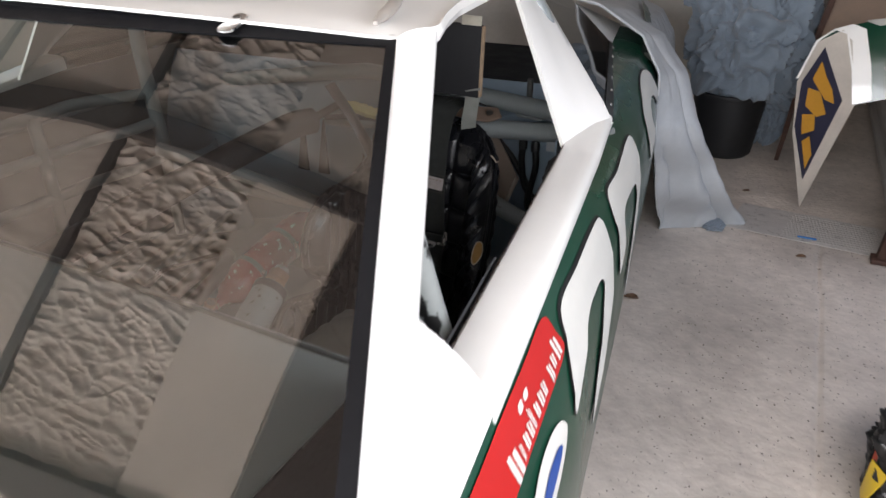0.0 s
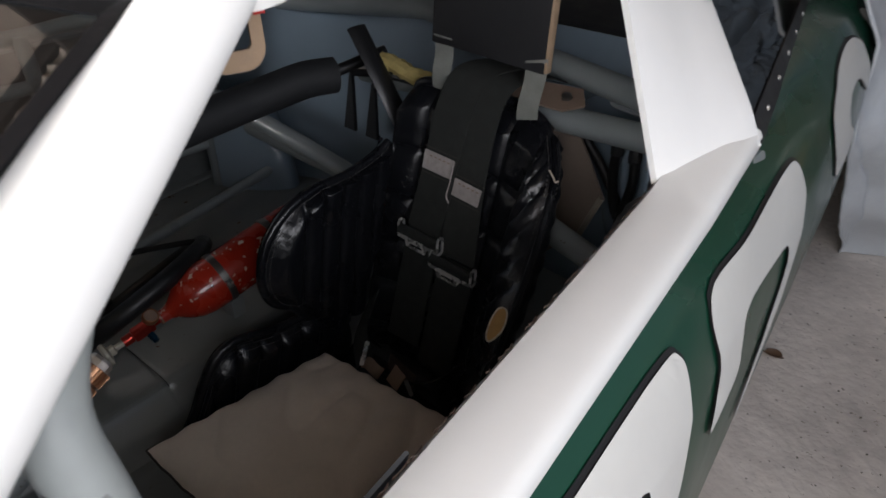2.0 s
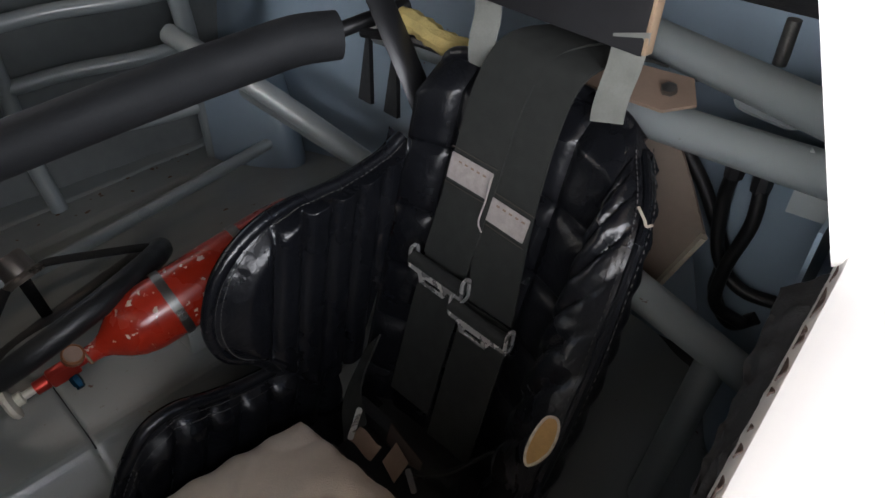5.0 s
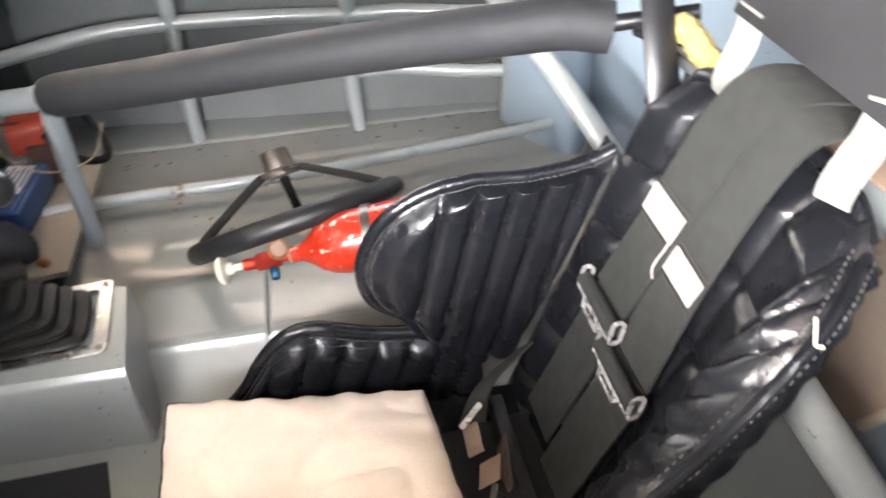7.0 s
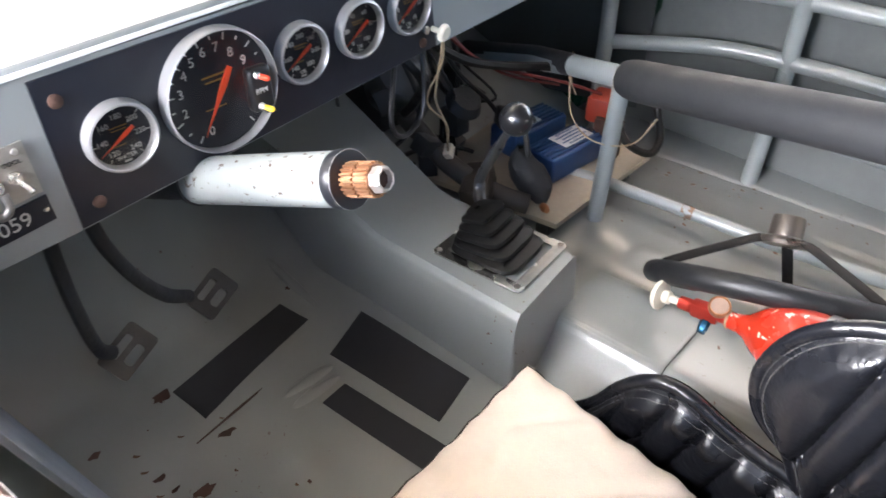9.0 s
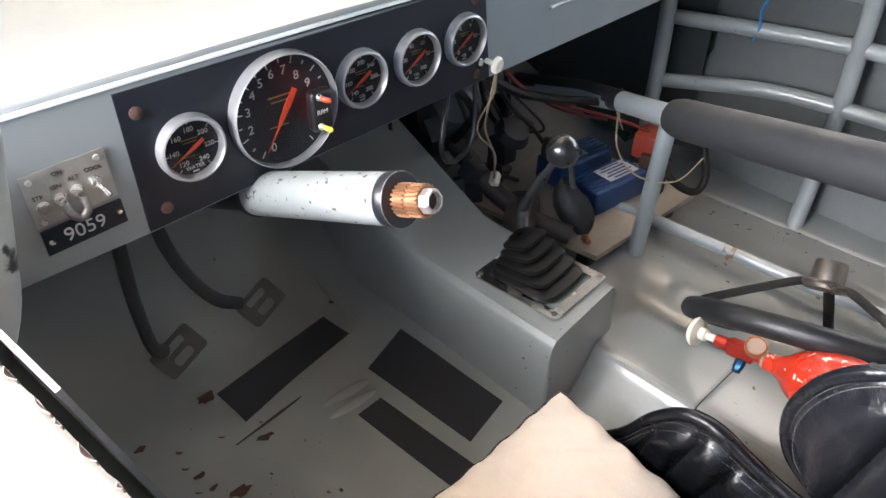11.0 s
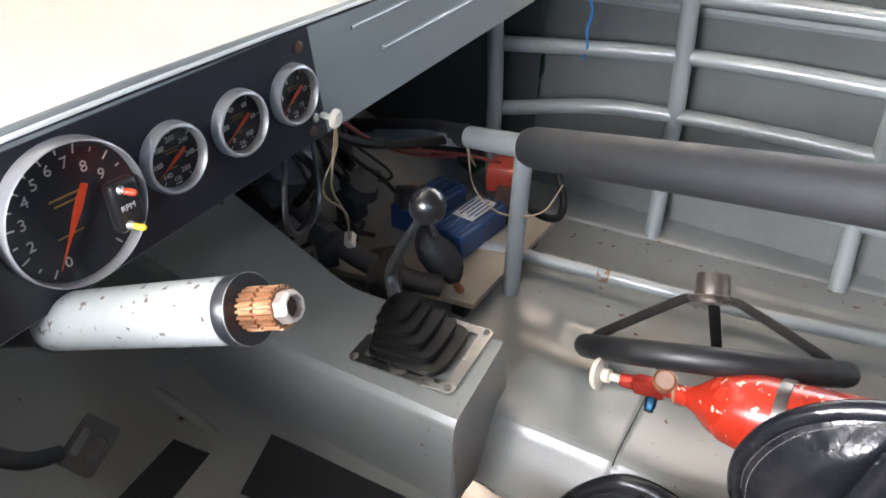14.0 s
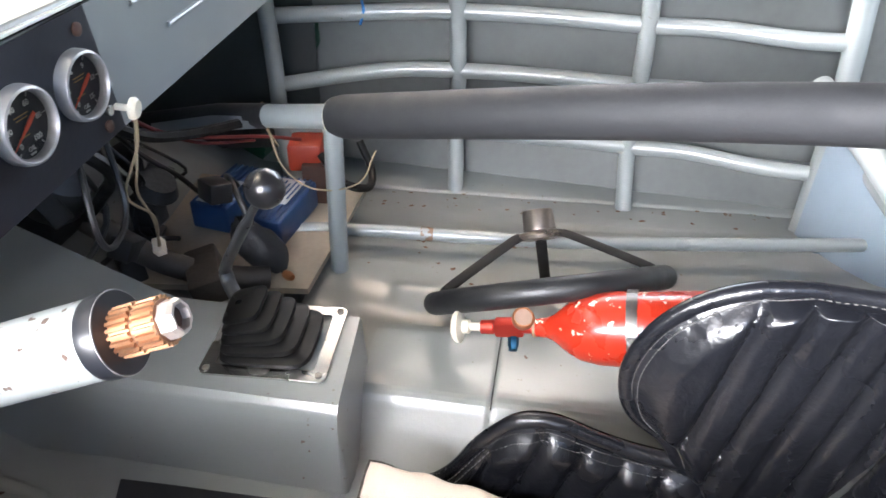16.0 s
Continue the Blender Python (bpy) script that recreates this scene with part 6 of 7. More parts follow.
part("frayed_strap", sheet(lambda u, v: V(0.318 + 0.075 * u, 0.742 + 0.010 * v - 0.012 * u, 0.352 + 0.030 * v + 0.003 * noise.noise((u * 20, v, 0))), 20, 4, 0.002), BEAM, har, "brown frayed strap along the seat base")
belt([(V(0.46, 0.80, 0.42), V(0.3, -0.3, 0.6)), (V(0.42, 0.75, 0.38), V(0.3, -0.4, 0.5)), (V(0.36, 0.73, 0.355), V(0.2, -0.7, 0.3))], 0.05, "lap_strap")
part("floor_buckle", plate(round_rect(0.032, 0.008, 0.003), frame_of((0.40, 0.715, 0.375), (0.1, -0.6, 0.8), (0.5, 0.7, 0.4)), 0.003), DULL_STEEL, har)

# ---- cushion ----
cu = thing("seat_cushion", (0.36, 0.49, 0.34), "cream canvas cushion with dark piping on the driver seat", "cushion")
CQ = [V(0.206, 0.322, 0), V(0.245, 0.658, 0), V(0.540, 0.692, 0), V(0.548, 0.326, 0)]


def cushion(top):
    def fn(u, v):
        p = CQ[0].lerp(CQ[1], u).lerp(CQ[3].lerp(CQ[2], u), v)
        a, b_ = abs(2 * u - 1), abs(2 * v - 1)
        e = (1 - a ** 4) * (1 - b_ ** 4)
        pinch = 0.020 * (a ** 3 + b_ ** 3)
        crease = 1 - min(1.0, abs(noise.noise((u * 2.2 + v * 2.6, v * 1.8 - u, 4.0))) * 4)
        fold = 0.010 * noise.noise((u * 3.0, v * 4.2, 1.0)) + 0.003 * noise.noise((u * 9, v * 8, 3.0)) - 0.007 * crease ** 2
        pucker = 0.004 * math.sin(38 * (u if b_ > a else v)) * max(a, b_) ** 8 * (1 - (a * b_) ** 4)
        z = 0.404 + 0.003 * (a * b_) ** 3 + (0.034 * e ** 0.55 + fold * e ** 0.5 + pucker if top else -0.062 * e ** 0.4)
        c = V(0.38, 0.50, 0)
        p = p + (c - p) * (pinch * 1.6 * (1 - a * b_) + 0.02 * (a * b_) ** 6)
        return V(p.x, p.y, z)
    return fn


part("cover", sheet(cushion(True), 80, 80, 0), CANVAS, cu, "cream canvas cover with soft folds")
part("underside", sheet(cushion(False), 30, 30, 0), CANVAS, cu)
rimp = [cushion(True)(u, v) for u, v in [(k / 24, 0) for k in range(24)] + [(1, k / 24) for k in range(24)] + [(1 - k / 24, 1) for k in range(24)] + [(0, 1 - k / 24) for k in range(24)]]
part("piping", tube([p + (p - V(0.38, 0.50, p.z)).normalized() * 0.001 + V(0, 0, -0.010 if p.x < 0.30 and p.y > 0.36 else -0.001) for p in rimp], 0.0022, 8, closed=True), PIPING, cu, "dark piped seam")

# ---- head board taped behind the seat ----
hb = thing("head_board", (0.345, 0.97, 0.9), "black head protection board taped above the seat", "board")
HM = frame_of((0.345, 0.972, 0.985), (0, -1, 0.06))
part("board", block(HM, 0.228, 0.17, 0.012, 0.002), material("matt_black_board", (0.02, 0.02, 0.022), 0.6, vary=0.2, scale=8), hb)
part("board_edge", block(HM @ Matrix.Translation((0.1165, 0, -0.001)), 0.005, 0.165, 0.014, 0.001), material("bare_wood_edge", (0.42, 0.30, 0.2), 0.8, vary=0.2, scale=60), hb, "bare wooden edge")
for x in (0.256, 0.445):
    part("tape", sheet(lambda u, v: V(x - 0.020 + 0.040 * u - (0.008 * v if x > 0.4 else 0), 0.962 + 0.004 * math.sin(6 * v), 0.915 - (0.094 if x < 0.4 else 0.10) * v + (0.012 * u if x > 0.4 else 0)), 4, 12, 0.0012), TAPE, hb, "grey cloth tape strap")
part("white_tab", block(frame_of((0.435, 0.967, 1.08), (0, -1, 0.1)), 0.05, 0.022, 0.004, 0.001), PLASTIC_W, hb)
# bracket and bolts on the harness bar
part("seat_bracket", plate([(0, 0), (0.10, 0.012), (0.125, 0.04), (0.10, 0.075), (0.0, 0.055)], frame_of((0.37, 1.00, 0.828), (0.05, -0.28, 0.95), (0, 1, 0.3)), 0.004), CARD, car, "brown rusted bracket on the harness bar", smooth=False)
part("bracket_bolt", lathe([(0.009, 0), (0.009, 0.006), (0.004, 0.008), (0, 0.009)], frame_of((0.462, 1.035, 0.842), (0.05, -0.28, 0.95)), 6), DULL_STEEL, car)
part("side_card", plate([(0.410, 0.770), (0.474, 0.768), (0.505, 0.720), (0.535, 0.668), (0.498, 0.566), (0.43, 0.50), (0.40, 0.60)], Matrix(((1, 0, 0, 0), (0, 0, -1, 1.075), (0, 1, 0, 0), (0, 0, 0, 1))), 0.004), material("brown_grey_sheet", (0.20, 0.16, 0.13), 0.6, vary=0.12, scale=8), car, "brown grey sheet behind the seat", smooth=False)
part("card_edge", tube([(0.497, 1.068, 0.563), (0.536, 1.068, 0.668)], 0.006, 6), BEIGE, car)
# hoses and the valve bracket
for pts in ([(0.464, 1.11, 0.775), (0.464, 1.11, 0.747), (0.505, 1.11, 0.702), (0.551, 1.11, 0.628), (0.557, 1.11, 0.568), (0.589, 1.11, 0.532), (0.618, 1.11, 0.562)],
            [(0.535, 1.10, 0.755), (0.534, 1.10, 0.702), (0.550, 1.097, 0.633), (0.590, 1.10, 0.598), (0.643, 1.11, 0.600)],
            [(0.569, 1.10, 0.750), (0.577, 1.09, 0.697), (0.567, 1.085, 0.628), (0.571, 1.085, 0.571), (0.607, 1.10, 0.550)]):
    part("hose", tube(smooth_path(pts, 6), 0.0088, 10), RUBBER, car, "black rubber breather hose")
for x, z in ((0.535, 0.752), (0.569, 0.748)):
    part("hose_fitting", lathe([(0.0115, -0.012), (0.0125, 0.0), (0.0115, 0.012), (0.008, 0.02)], frame_of((x, 1.10, z), (0, 0, 1)), 8), BLACK, car)
VM = frame_of((0.552, 1.100, 0.838), (0.05, -0.45, 0.88), (0, 0.9, 0.4))
vb = part("valve_bracket", plate(round_rect(0.085, 0.045, 0.02), VM, 0.004), TUBE, car, "blue grey bracket with a drain fitting")
part("fitting", lathe([(0.012, 0.004), (0.012, 0.012), (0.007, 0.014), (0.007, 0.03), (0.004, 0.032), (0.004, 0.04)], VM @ Matrix.Translation((0.012, 0, 0)), 6), STEEL, vb)
part("thread_end", lathe([(0.008, 0), (0.008, 0.05), (0, 0.051)], frame_of((0.53, 1.14, 0.865), (0, 0, 1)), 10), DULL_STEEL, car)
# torn black lining below the sill, inside
part("sill_lining", sheet(lambda u, v: C(0.8085 - 0.020 * v * (0.4 + u) + 0.005 * noise.noise((u * 9, v * 3, 0)), 0.52 + 0.24 * u, 0.846 - 0.045 * v * (0.3 + u) * (0.5 + 0.5 * math.sin(3.1 * min(1, u + 0.2))) + 0.008 * noise.noise((u * 12, v * 4, 7))), 40, 6, 0.003), FOAM, car, "torn black lining under the sill")
# yellow foam and black strap by the hoop
part("foam_strip", tube(smooth_path([(0.03, 1.03, 0.80), (0.08, 1.025, 0.803), (0.13, 1.02, 0.797), (0.19, 1.02, 0.80)], 5), [0.012, 0.018, 0.016, 0.019, 0.017, 0.014, 0.018, 0.016, 0.018, 0.015, 0.016, 0.018, 0.015, 0.017, 0.014, 0.012], 8), material("yellowed_foam", (0.58, 0.45, 0.17), 0.95, vary=0.2, scale=40, bump=0.6, bump_scale=150), car, "yellowed foam strip")
part("strap_end", tube(smooth_path([(0.01, 0.99, 0.87), (0.07, 0.985, 0.80), (0.12, 0.99, 0.72), (0.14, 1.0, 0.66)], 6), 0.022, 8, flat=0.35), BLACK, car, "black strap beside the seat")
part("fuel_line", tube(smooth_path([(-0.02, 1.0, 0.77), (0.06, 1.03, 0.775), (0.15, 1.03, 0.78), (0.25, 1.03, 0.785)], 5), 0.008, 8), BLACK, car)
part("line_fitting", lathe([(0.010, 0), (0.011, 0.01), (0.010, 0.022)], frame_of((0.16, 1.028, 0.785), (1, 0, 0.05)), 6), BLUE_ANOD, car)
for x in (-0.28, -0.20):
    part("wall_rib", plate([(0, 0), (0.02, 0.18), (0.04, 0.0)], frame_of((x, 1.20, 0.50), (0, -1, 0.1)), 0.01), NEAR_BLACK, car)

# ---- electrical tray beside the tunnel ----
tray = thing("electrical_tray", (-0.36, 0.02, 0.28), "beige painted tray for ignition boxes on the passenger floor", "tray")
part("tray_plate", plate([(-0.205, 0.102), (-0.565, 0.112), (-0.555, -0.26), (-0.16, -0.22)], Matrix.Translation((0, 0, 0.292)), 0.012), BEIGE, tray, smooth=False)
part("tray_leg", block(Matrix.Translation((-0.50, 0.08, 0.275)), 0.03, 0.03, 0.035, 0.002), NEAR_BLACK, tray)
part("tray_leg", block(Matrix.Translation((-0.22, 0.07, 0.275)), 0.03, 0.03, 0.03, 0.002), NEAR_BLACK, tray)


def ignition_box(c, sx, sy, sz, rz, lid):
    b = thing("ignition_box", (c[0], c[1], c[2] - sz / 2), "blue finned ignition box with a printed label", "ignition box", "ignition boxes on the tray")
    m = pose(*c, 0, 0, rz)
    part("case", block(m, sx, sy, sz, 0.006, 3), BLUE_BOX, b)
    for k in range(6):
        part("fin", block(m @ Matrix.Translation((0, -sy / 2 + sy * (k + 0.8) / 6.6, sz / 2 + 0.002)), sx * 0.94, 0.004, 0.005, 0.001), BLUE_BOX, b)
    lb_ = part("label_plate", block(m @ Matrix.Translation((sx * (0.12 if lid else -0.2), 0.0, sz / 2 + 0.0045)), sx * 0.55, sy * 0.62, 0.002, 0.0005), material("printed_label", (0.45, 0.46, 0.47), 0.5, vary=0.1), b)
    for k in range(5):
        part("print_bar", block(m @ Matrix.Translation((sx * (0.12 if lid else -0.2), sy * (-0.24 + 0.12 * k), sz / 2 + 0.0058)), sx * (0.46 if k % 2 else 0.34), sy * 0.05, 0.0005, 0), BLUE_BOX, lb_)
    part("mount_screw", lathe([(0.007, 0), (0.007, 0.004), (0.0, 0.006)], m @ Matrix.Translation((sx / 2 - 0.006, sy / 2 + 0.004, -sz / 2 + 0.004)), 10), STEEL, b)
    return b


ignition_box((-0.392, -0.012, 0.337), 0.165, 0.082, 0.058, 174, True)
ignition_box((-0.42, -0.125, 0.337), 0.165, 0.082, 0.058, 172, False)
coil = thing("ignition_coil", (-0.60, -0.12, 0.34), "orange and black ignition coil with thick leads", "coil")
part("coil_body", block(pose(-0.53, 0.0, 0.398, 0, 0, 10), 0.07, 0.07, 0.06, 0.008), material("orange_red_plastic", (0.27, 0.032, 0.016), 0.45, vary=0.15), coil, "orange red plastic body")
part("bracket", block(pose(-0.50, 0.03, 0.345, 0, 0, 8), 0.03, 0.06, 0.09, 0.003), RUST, coil)
part("lead", tube(smooth_path([(-0.50, 0.04, 0.41), (-0.47, 0.09, 0.37), (-0.50, 0.135, 0.345), (-0.55, 0.13, 0.36), (-0.575, 0.10, 0.41)], 7), 0.0085, 10), RUBBER, coil, "looped black lead")
dist = thing("relay_cluster", (-0.24, 0.0, 0.30), "dark relay cluster with copper terminals", "relay")
part("housing", sheet(lambda u, v: V(-0.245 + 0.035 * math.sin(math.pi * (0.05 + 0.9 * v)) * math.cos(2 * math.pi * u), 0.005 + 0.045 * math.sin(math.pi * (0.05 + 0.9 * v)) * math.sin(2 * math.pi * u) + 0.06 * (0.5 - v), 0.30 + 0.11 * v + 0.01 * noise.noise((u * 6, v * 6, 0))), 24, 12, 0, closed_u=True), NEAR_BLACK, dist)
part("terminal", lathe([(0.008, 0), (0.009, 0.012), (0.006, 0.02), (0, 0.022)], frame_of((-0.225, 0.055, 0.315), (0.5, 0.8, 0.1)), 10), RUSTY_COPPER, dist)
part("block", block(pose(-0.14, -0.045, 0.36, 12, 5, 30), 0.10, 0.055, 0.05, 0.006), material("dirty_brown_casting", (0.06, 0.05, 0.042), 0.6, metal=0.3, vary=0.3, scale=30, bump=0.3), dist)
part("pipe", tube(smooth_path([(-0.12, -0.22, 0.46), (-0.13, -0.14, 0.40), (-0.14, -0.08, 0.37), (-0.18, -0.02, 0.33), (-0.21, 0.03, 0.315)], 6), 0.021, 10), material("dark_brown_hose", (0.035, 0.03, 0.026), 0.6, vary=0.3, scale=30, bump=0.2), dist)
mot = thing("blower_motor", (-0.12, -0.30, 0.42), "round dark motor under the dashboard", "motor")
part("motor_body", lathe([(0.0, -0.07), (0.05, -0.07), (0.058, -0.05), (0.058, 0.05), (0.05, 0.065), (0.02, 0.075), (0, 0.08)], frame_of((-0.16, -0.28, 0.50), (0.3, 0.6, 0.6)), 28), material("grey_motor", (0.11, 0.11, 0.11), 0.5, metal=0.4, vary=0.2), mot)
part("mount", block(Matrix.Translation((-0.20, -0.36, 0.44)), 0.14, 0.12, 0.12, 0.01), NEAR_BLACK, mot)
part("flange", lathe([(0.03, 0), (0.04, 0.01), (0.03, 0.03)], frame_of((-0.22, -0.16, 0.46), (0, 0.5, 0.8)), 20), NEAR_BLACK, mot)
loom = thing("wiring_loom", (-0.1, -0.1, 0.6), "tangled wiring hanging under the dashboard", "wiring")
for mat_, r, pts in (
    (WIRE_TAN, 0.0018, [(0.045, 0.025, 0.735), (0.03, 0.0, 0.66), (0.0, -0.03, 0.60), (-0.06, -0.06, 0.52), (-0.09, -0.08, 0.45)]),
    (WIRE_TAN, 0.0018, [(0.045, 0.025, 0.735), (0.02, 0.0, 0.68), (0.01, -0.04, 0.60), (-0.05, -0.05, 0.53), (-0.10, -0.09, 0.44)]),
    (WIRE_TAN, 0.0017, [(-0.375, -0.01, 0.525), (-0.33, 0.03, 0.47), (-0.30, 0.10, 0.45), (-0.32, 0.17, 0.46), (-0.37, 0.19, 0.50)]),
    (WIRE_TAN, 0.0017, [(-0.41, -0.03, 0.555), (-0.40, -0.02, 0.50), (-0.39, 0.0, 0.48), (-0.372, -0.01, 0.52)]),
    (WIRE_RED, 0.0035, [(-0.10, -0.14, 0.72), (-0.14, -0.12, 0.64), (-0.24, -0.10, 0.56), (-0.40, -0.04, 0.49), (-0.50, 0.0, 0.44)]),
    (WIRE_RED, 0.003, [(-0.12, -0.14, 0.72), (-0.17, -0.13, 0.62), (-0.28, -0.10, 0.53), (-0.42, -0.06, 0.47)]),
    (RUBBER, 0.009, [(0.02, -0.12, 0.74), (-0.12, -0.10, 0.62), (-0.25, -0.09, 0.56), (-0.42, -0.06, 0.51), (-0.55, -0.04, 0.46)]),
    (RUBBER, 0.010, [(0.02, -0.16, 0.70), (-0.02, -0.08, 0.62), (-0.07, -0.14, 0.54), (-0.10, -0.2, 0.48)]),
    (BLACK, 0.004, [(0.10, -0.02, 0.70), (0.13, 0.0, 0.62), (0.08, -0.02, 0.575), (0.03, -0.03, 0.60), (0.01, -0.05, 0.70)]),
    (BLACK, 0.006, [(-0.24, 0.0, 0.40), (-0.27, -0.04, 0.46), (-0.33, -0.08, 0.44), (-0.40, -0.10, 0.38)]),
    (BLACK, 0.005, [(-0.12, -0.2, 0.70), (-0.2, -0.16, 0.55), (-0.3, -0.16, 0.45), (-0.36, -0.16, 0.38)])):
    part("wire", tube(smooth_path(pts, 7), r, 7), mat_, loom)
rw = random.Random(17)
for k in range(8):
    x0, y0 = rw.uniform(-0.36, -0.04), rw.uniform(-0.34, -0.18)
    pts = [(x0, y0, rw.uniform(0.55, 0.72)), (x0 + rw.uniform(-0.07, 0.07), y0 + rw.uniform(-0.02, 0.06), rw.uniform(0.46, 0.56)), (x0 + rw.uniform(-0.12, 0.04), y0 + rw.uniform(0.0, 0.10), rw.uniform(0.38, 0.46)), (x0 + rw.uniform(-0.15, 0.05), y0 + rw.uniform(-0.04, 0.08), rw.uniform(0.32, 0.38))]
    part("wire", tube(smooth_path(pts, 6), rw.choice((0.003, 0.004, 0.005, 0.008)), 7), rw.choice((RUBBER, NEAR_BLACK)), loom)
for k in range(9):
    part("relay_box", block(pose(rw.uniform(-0.33, -0.10), rw.uniform(-0.28, -0.06), rw.uniform(0.34, 0.50), rw.uniform(-30, 30), rw.uniform(-20, 20), rw.uniform(0, 90)), rw.uniform(0.03, 0.07), rw.uniform(0.03, 0.05), rw.uniform(0.03, 0.06), 0.004), rw.choice((BLACK, NEAR_BLACK)), loom, "small dark relay box")
part("connector", block(pose(-0.115, -0.10, 0.428, 20, 30, 30), 0.026, 0.016, 0.018, 0.002), PLASTIC_W, loom, "white plastic connector")
part("connector", block(pose(0.05, -0.05, 0.71, 20, 30, 30), 0.02, 0.016, 0.018, 0.002), PLASTIC_W, loom)

# ---- hanging things on the passenger side ----
wb = thing("water_bottle", (-0.77, 0.04, 0.75), "small clear bottle with blue cap tied to the door bar", "bottle")
part("bottle_body", lathe([(0.0, 0.012), (0.012, 0.012), (0.022, 0.03), (0.024, 0.05), (0.024, 0.13), (0.0, 0.135)], Matrix.Translation((-0.755, 0.04, 0.755)), 20), material("pale_blue_plastic", (0.35, 0.45, 0.55), 0.2, vary=0.1), wb)
part("cap", lathe([(0.0, 0.0), (0.022, 0.0), (0.024, 0.006), (0.022, 0.016), (0.012, 0.018)], Matrix.Translation((-0.755, 0.04, 0.742)), 20), WIRE_BLUE, wb, "blue cap")
part("cord", tube(smooth_path([(-0.755, 0.055, 0.745), (-0.765, 0.07, 0.70), (-0.768, 0.062, 0.66), (-0.77, 0.066, 0.62), (-0.775, 0.056, 0.59)], 6), 0.003, 6), WIRE_BLUE, wb, "frayed blue cord")
th = thing("net_strap", (0.62, 0.33, 1.12), "tan webbing loop with red stitching hanging from the roof rail", "strap")
HMX = frame_of((0.618, 0.334, 1.153), (0.93, -0.28, 0.10))
part("loop", plate(round_rect(0.042, 0.060, 0.015, 6), HMX, 0.003, holes=([(x + 0.003, y + 0.004) for x, y in round_rect(0.018, 0.040, 0.004, 3)],)), material("tan_webbing", (0.28, 0.19, 0.12), 0.8, vary=0.15, scale=60), th)
for dx in (-0.017, 0.020):
    part("stitch_patch", block(HMX @ Matrix.Translation((dx, 0.012, 0.0036)), 0.008, 0.014, 0.0012, 0.0004), RED_DECAL, th)


# ---- things in the garage ----
cover_ = thing("car_cover", C(MID, 2.4, 0), "grey car cover draped over the tail of the race car", "car cover")


def drape(u, v):
    """u from the near side floor over the tail to the far side; v along the car."""
    sec = [(1.03, 0.0), (1.005, 0.12), (0.985, 0.35), (0.965, 0.60), (0.95, 0.78), (0.88, 0.90), (0.72, 0.98), (0.35, 1.04), (MID, 1.05)]
    k = (1 - abs(2 * u - 1)) * 8
    i = min(7, int(k))
    f = k - i
    a, z = sec[i][0] * (1 - f) + sec[i + 1][0] * f, sec[i][1] * (1 - f) + sec[i + 1][1] * f
    low = max(0.0, 1 - z / 0.85)
    b0 = float(np.interp(z, [0.0, 0.3, 0.6, 0.85, 1.0], [2.22, 1.97, 1.77, 1.82, 1.86])) + 0.012 * math.sin(z * 21)
    b = b0 + (3.4 - b0) * v ** 1.35
    d = b - b0
    warp = noise.noise((d * 3.0, z * 1.6, 2.0))
    pipes = abs(math.sin(26 * d + 3.0 * warp)) ** 0.7 - 0.5
    crease = abs(noise.noise((d * 7 + z * 2, z * 2.2, 5.0))) + 0.6 * abs(noise.noise((d * 15 - z * 6, z * 6, 9.0)))
    fold = (0.016 + 0.050 * low) * pipes * min(1.0, d / 0.06) + (0.008 + 0.035 * low) * (crease - 0.25)
    z2 = z * (1 - 0.18 * v) + 0.010 * noise.noise((u * 14, v * 14, 3))
    flare = (0.30 * max(0.0, 1 - z / 0.9) ** 1.2 + 0.06) * math.exp(-(((d - 0.20) / 0.13) ** 2))
    if u > 0.5:
        return C(2 * MID - a - fold, b, z2)
    return C(a + fold + flare, b, max(0.004, z2))


part("sheet", sheet(drape, 170, 230, 0.003), COVER, cover_, "smooth grey cover with hanging folds")
part("hem", tube([drape(k / 170, 0.0) for k in range(171)], 0.005, 8), COVER, cover_, "rolled hem of the cover")
bin_ = thing("storage_tub", (0.88, 3.5, 0), "black plastic tub heaped with cloth", "tub")
part("tub", lathe([(0.0, 0.0), (0.15, 0.0), (0.165, 0.015), (0.19, 0.33), (0.18, 0.33), (0.155, 0.03), (0, 0.03)], Matrix.Translation((0.885, 3.52, 0)), 32), BIN, bin_)
part("rim", lathe([(0.181, 0.330), (0.200, 0.328), (0.202, 0.335), (0.201, 0.352), (0.188, 0.354), (0.181, 0.345), (0.181, 0.330)], Matrix.Translation((0.885, 3.52, 0)), 32, caps=False), BIN, bin_)
heap = thing("cloth_heap", (0.9, 3.6, 0.35), "crumpled blue grey cloth piled over the tub", "cloth")


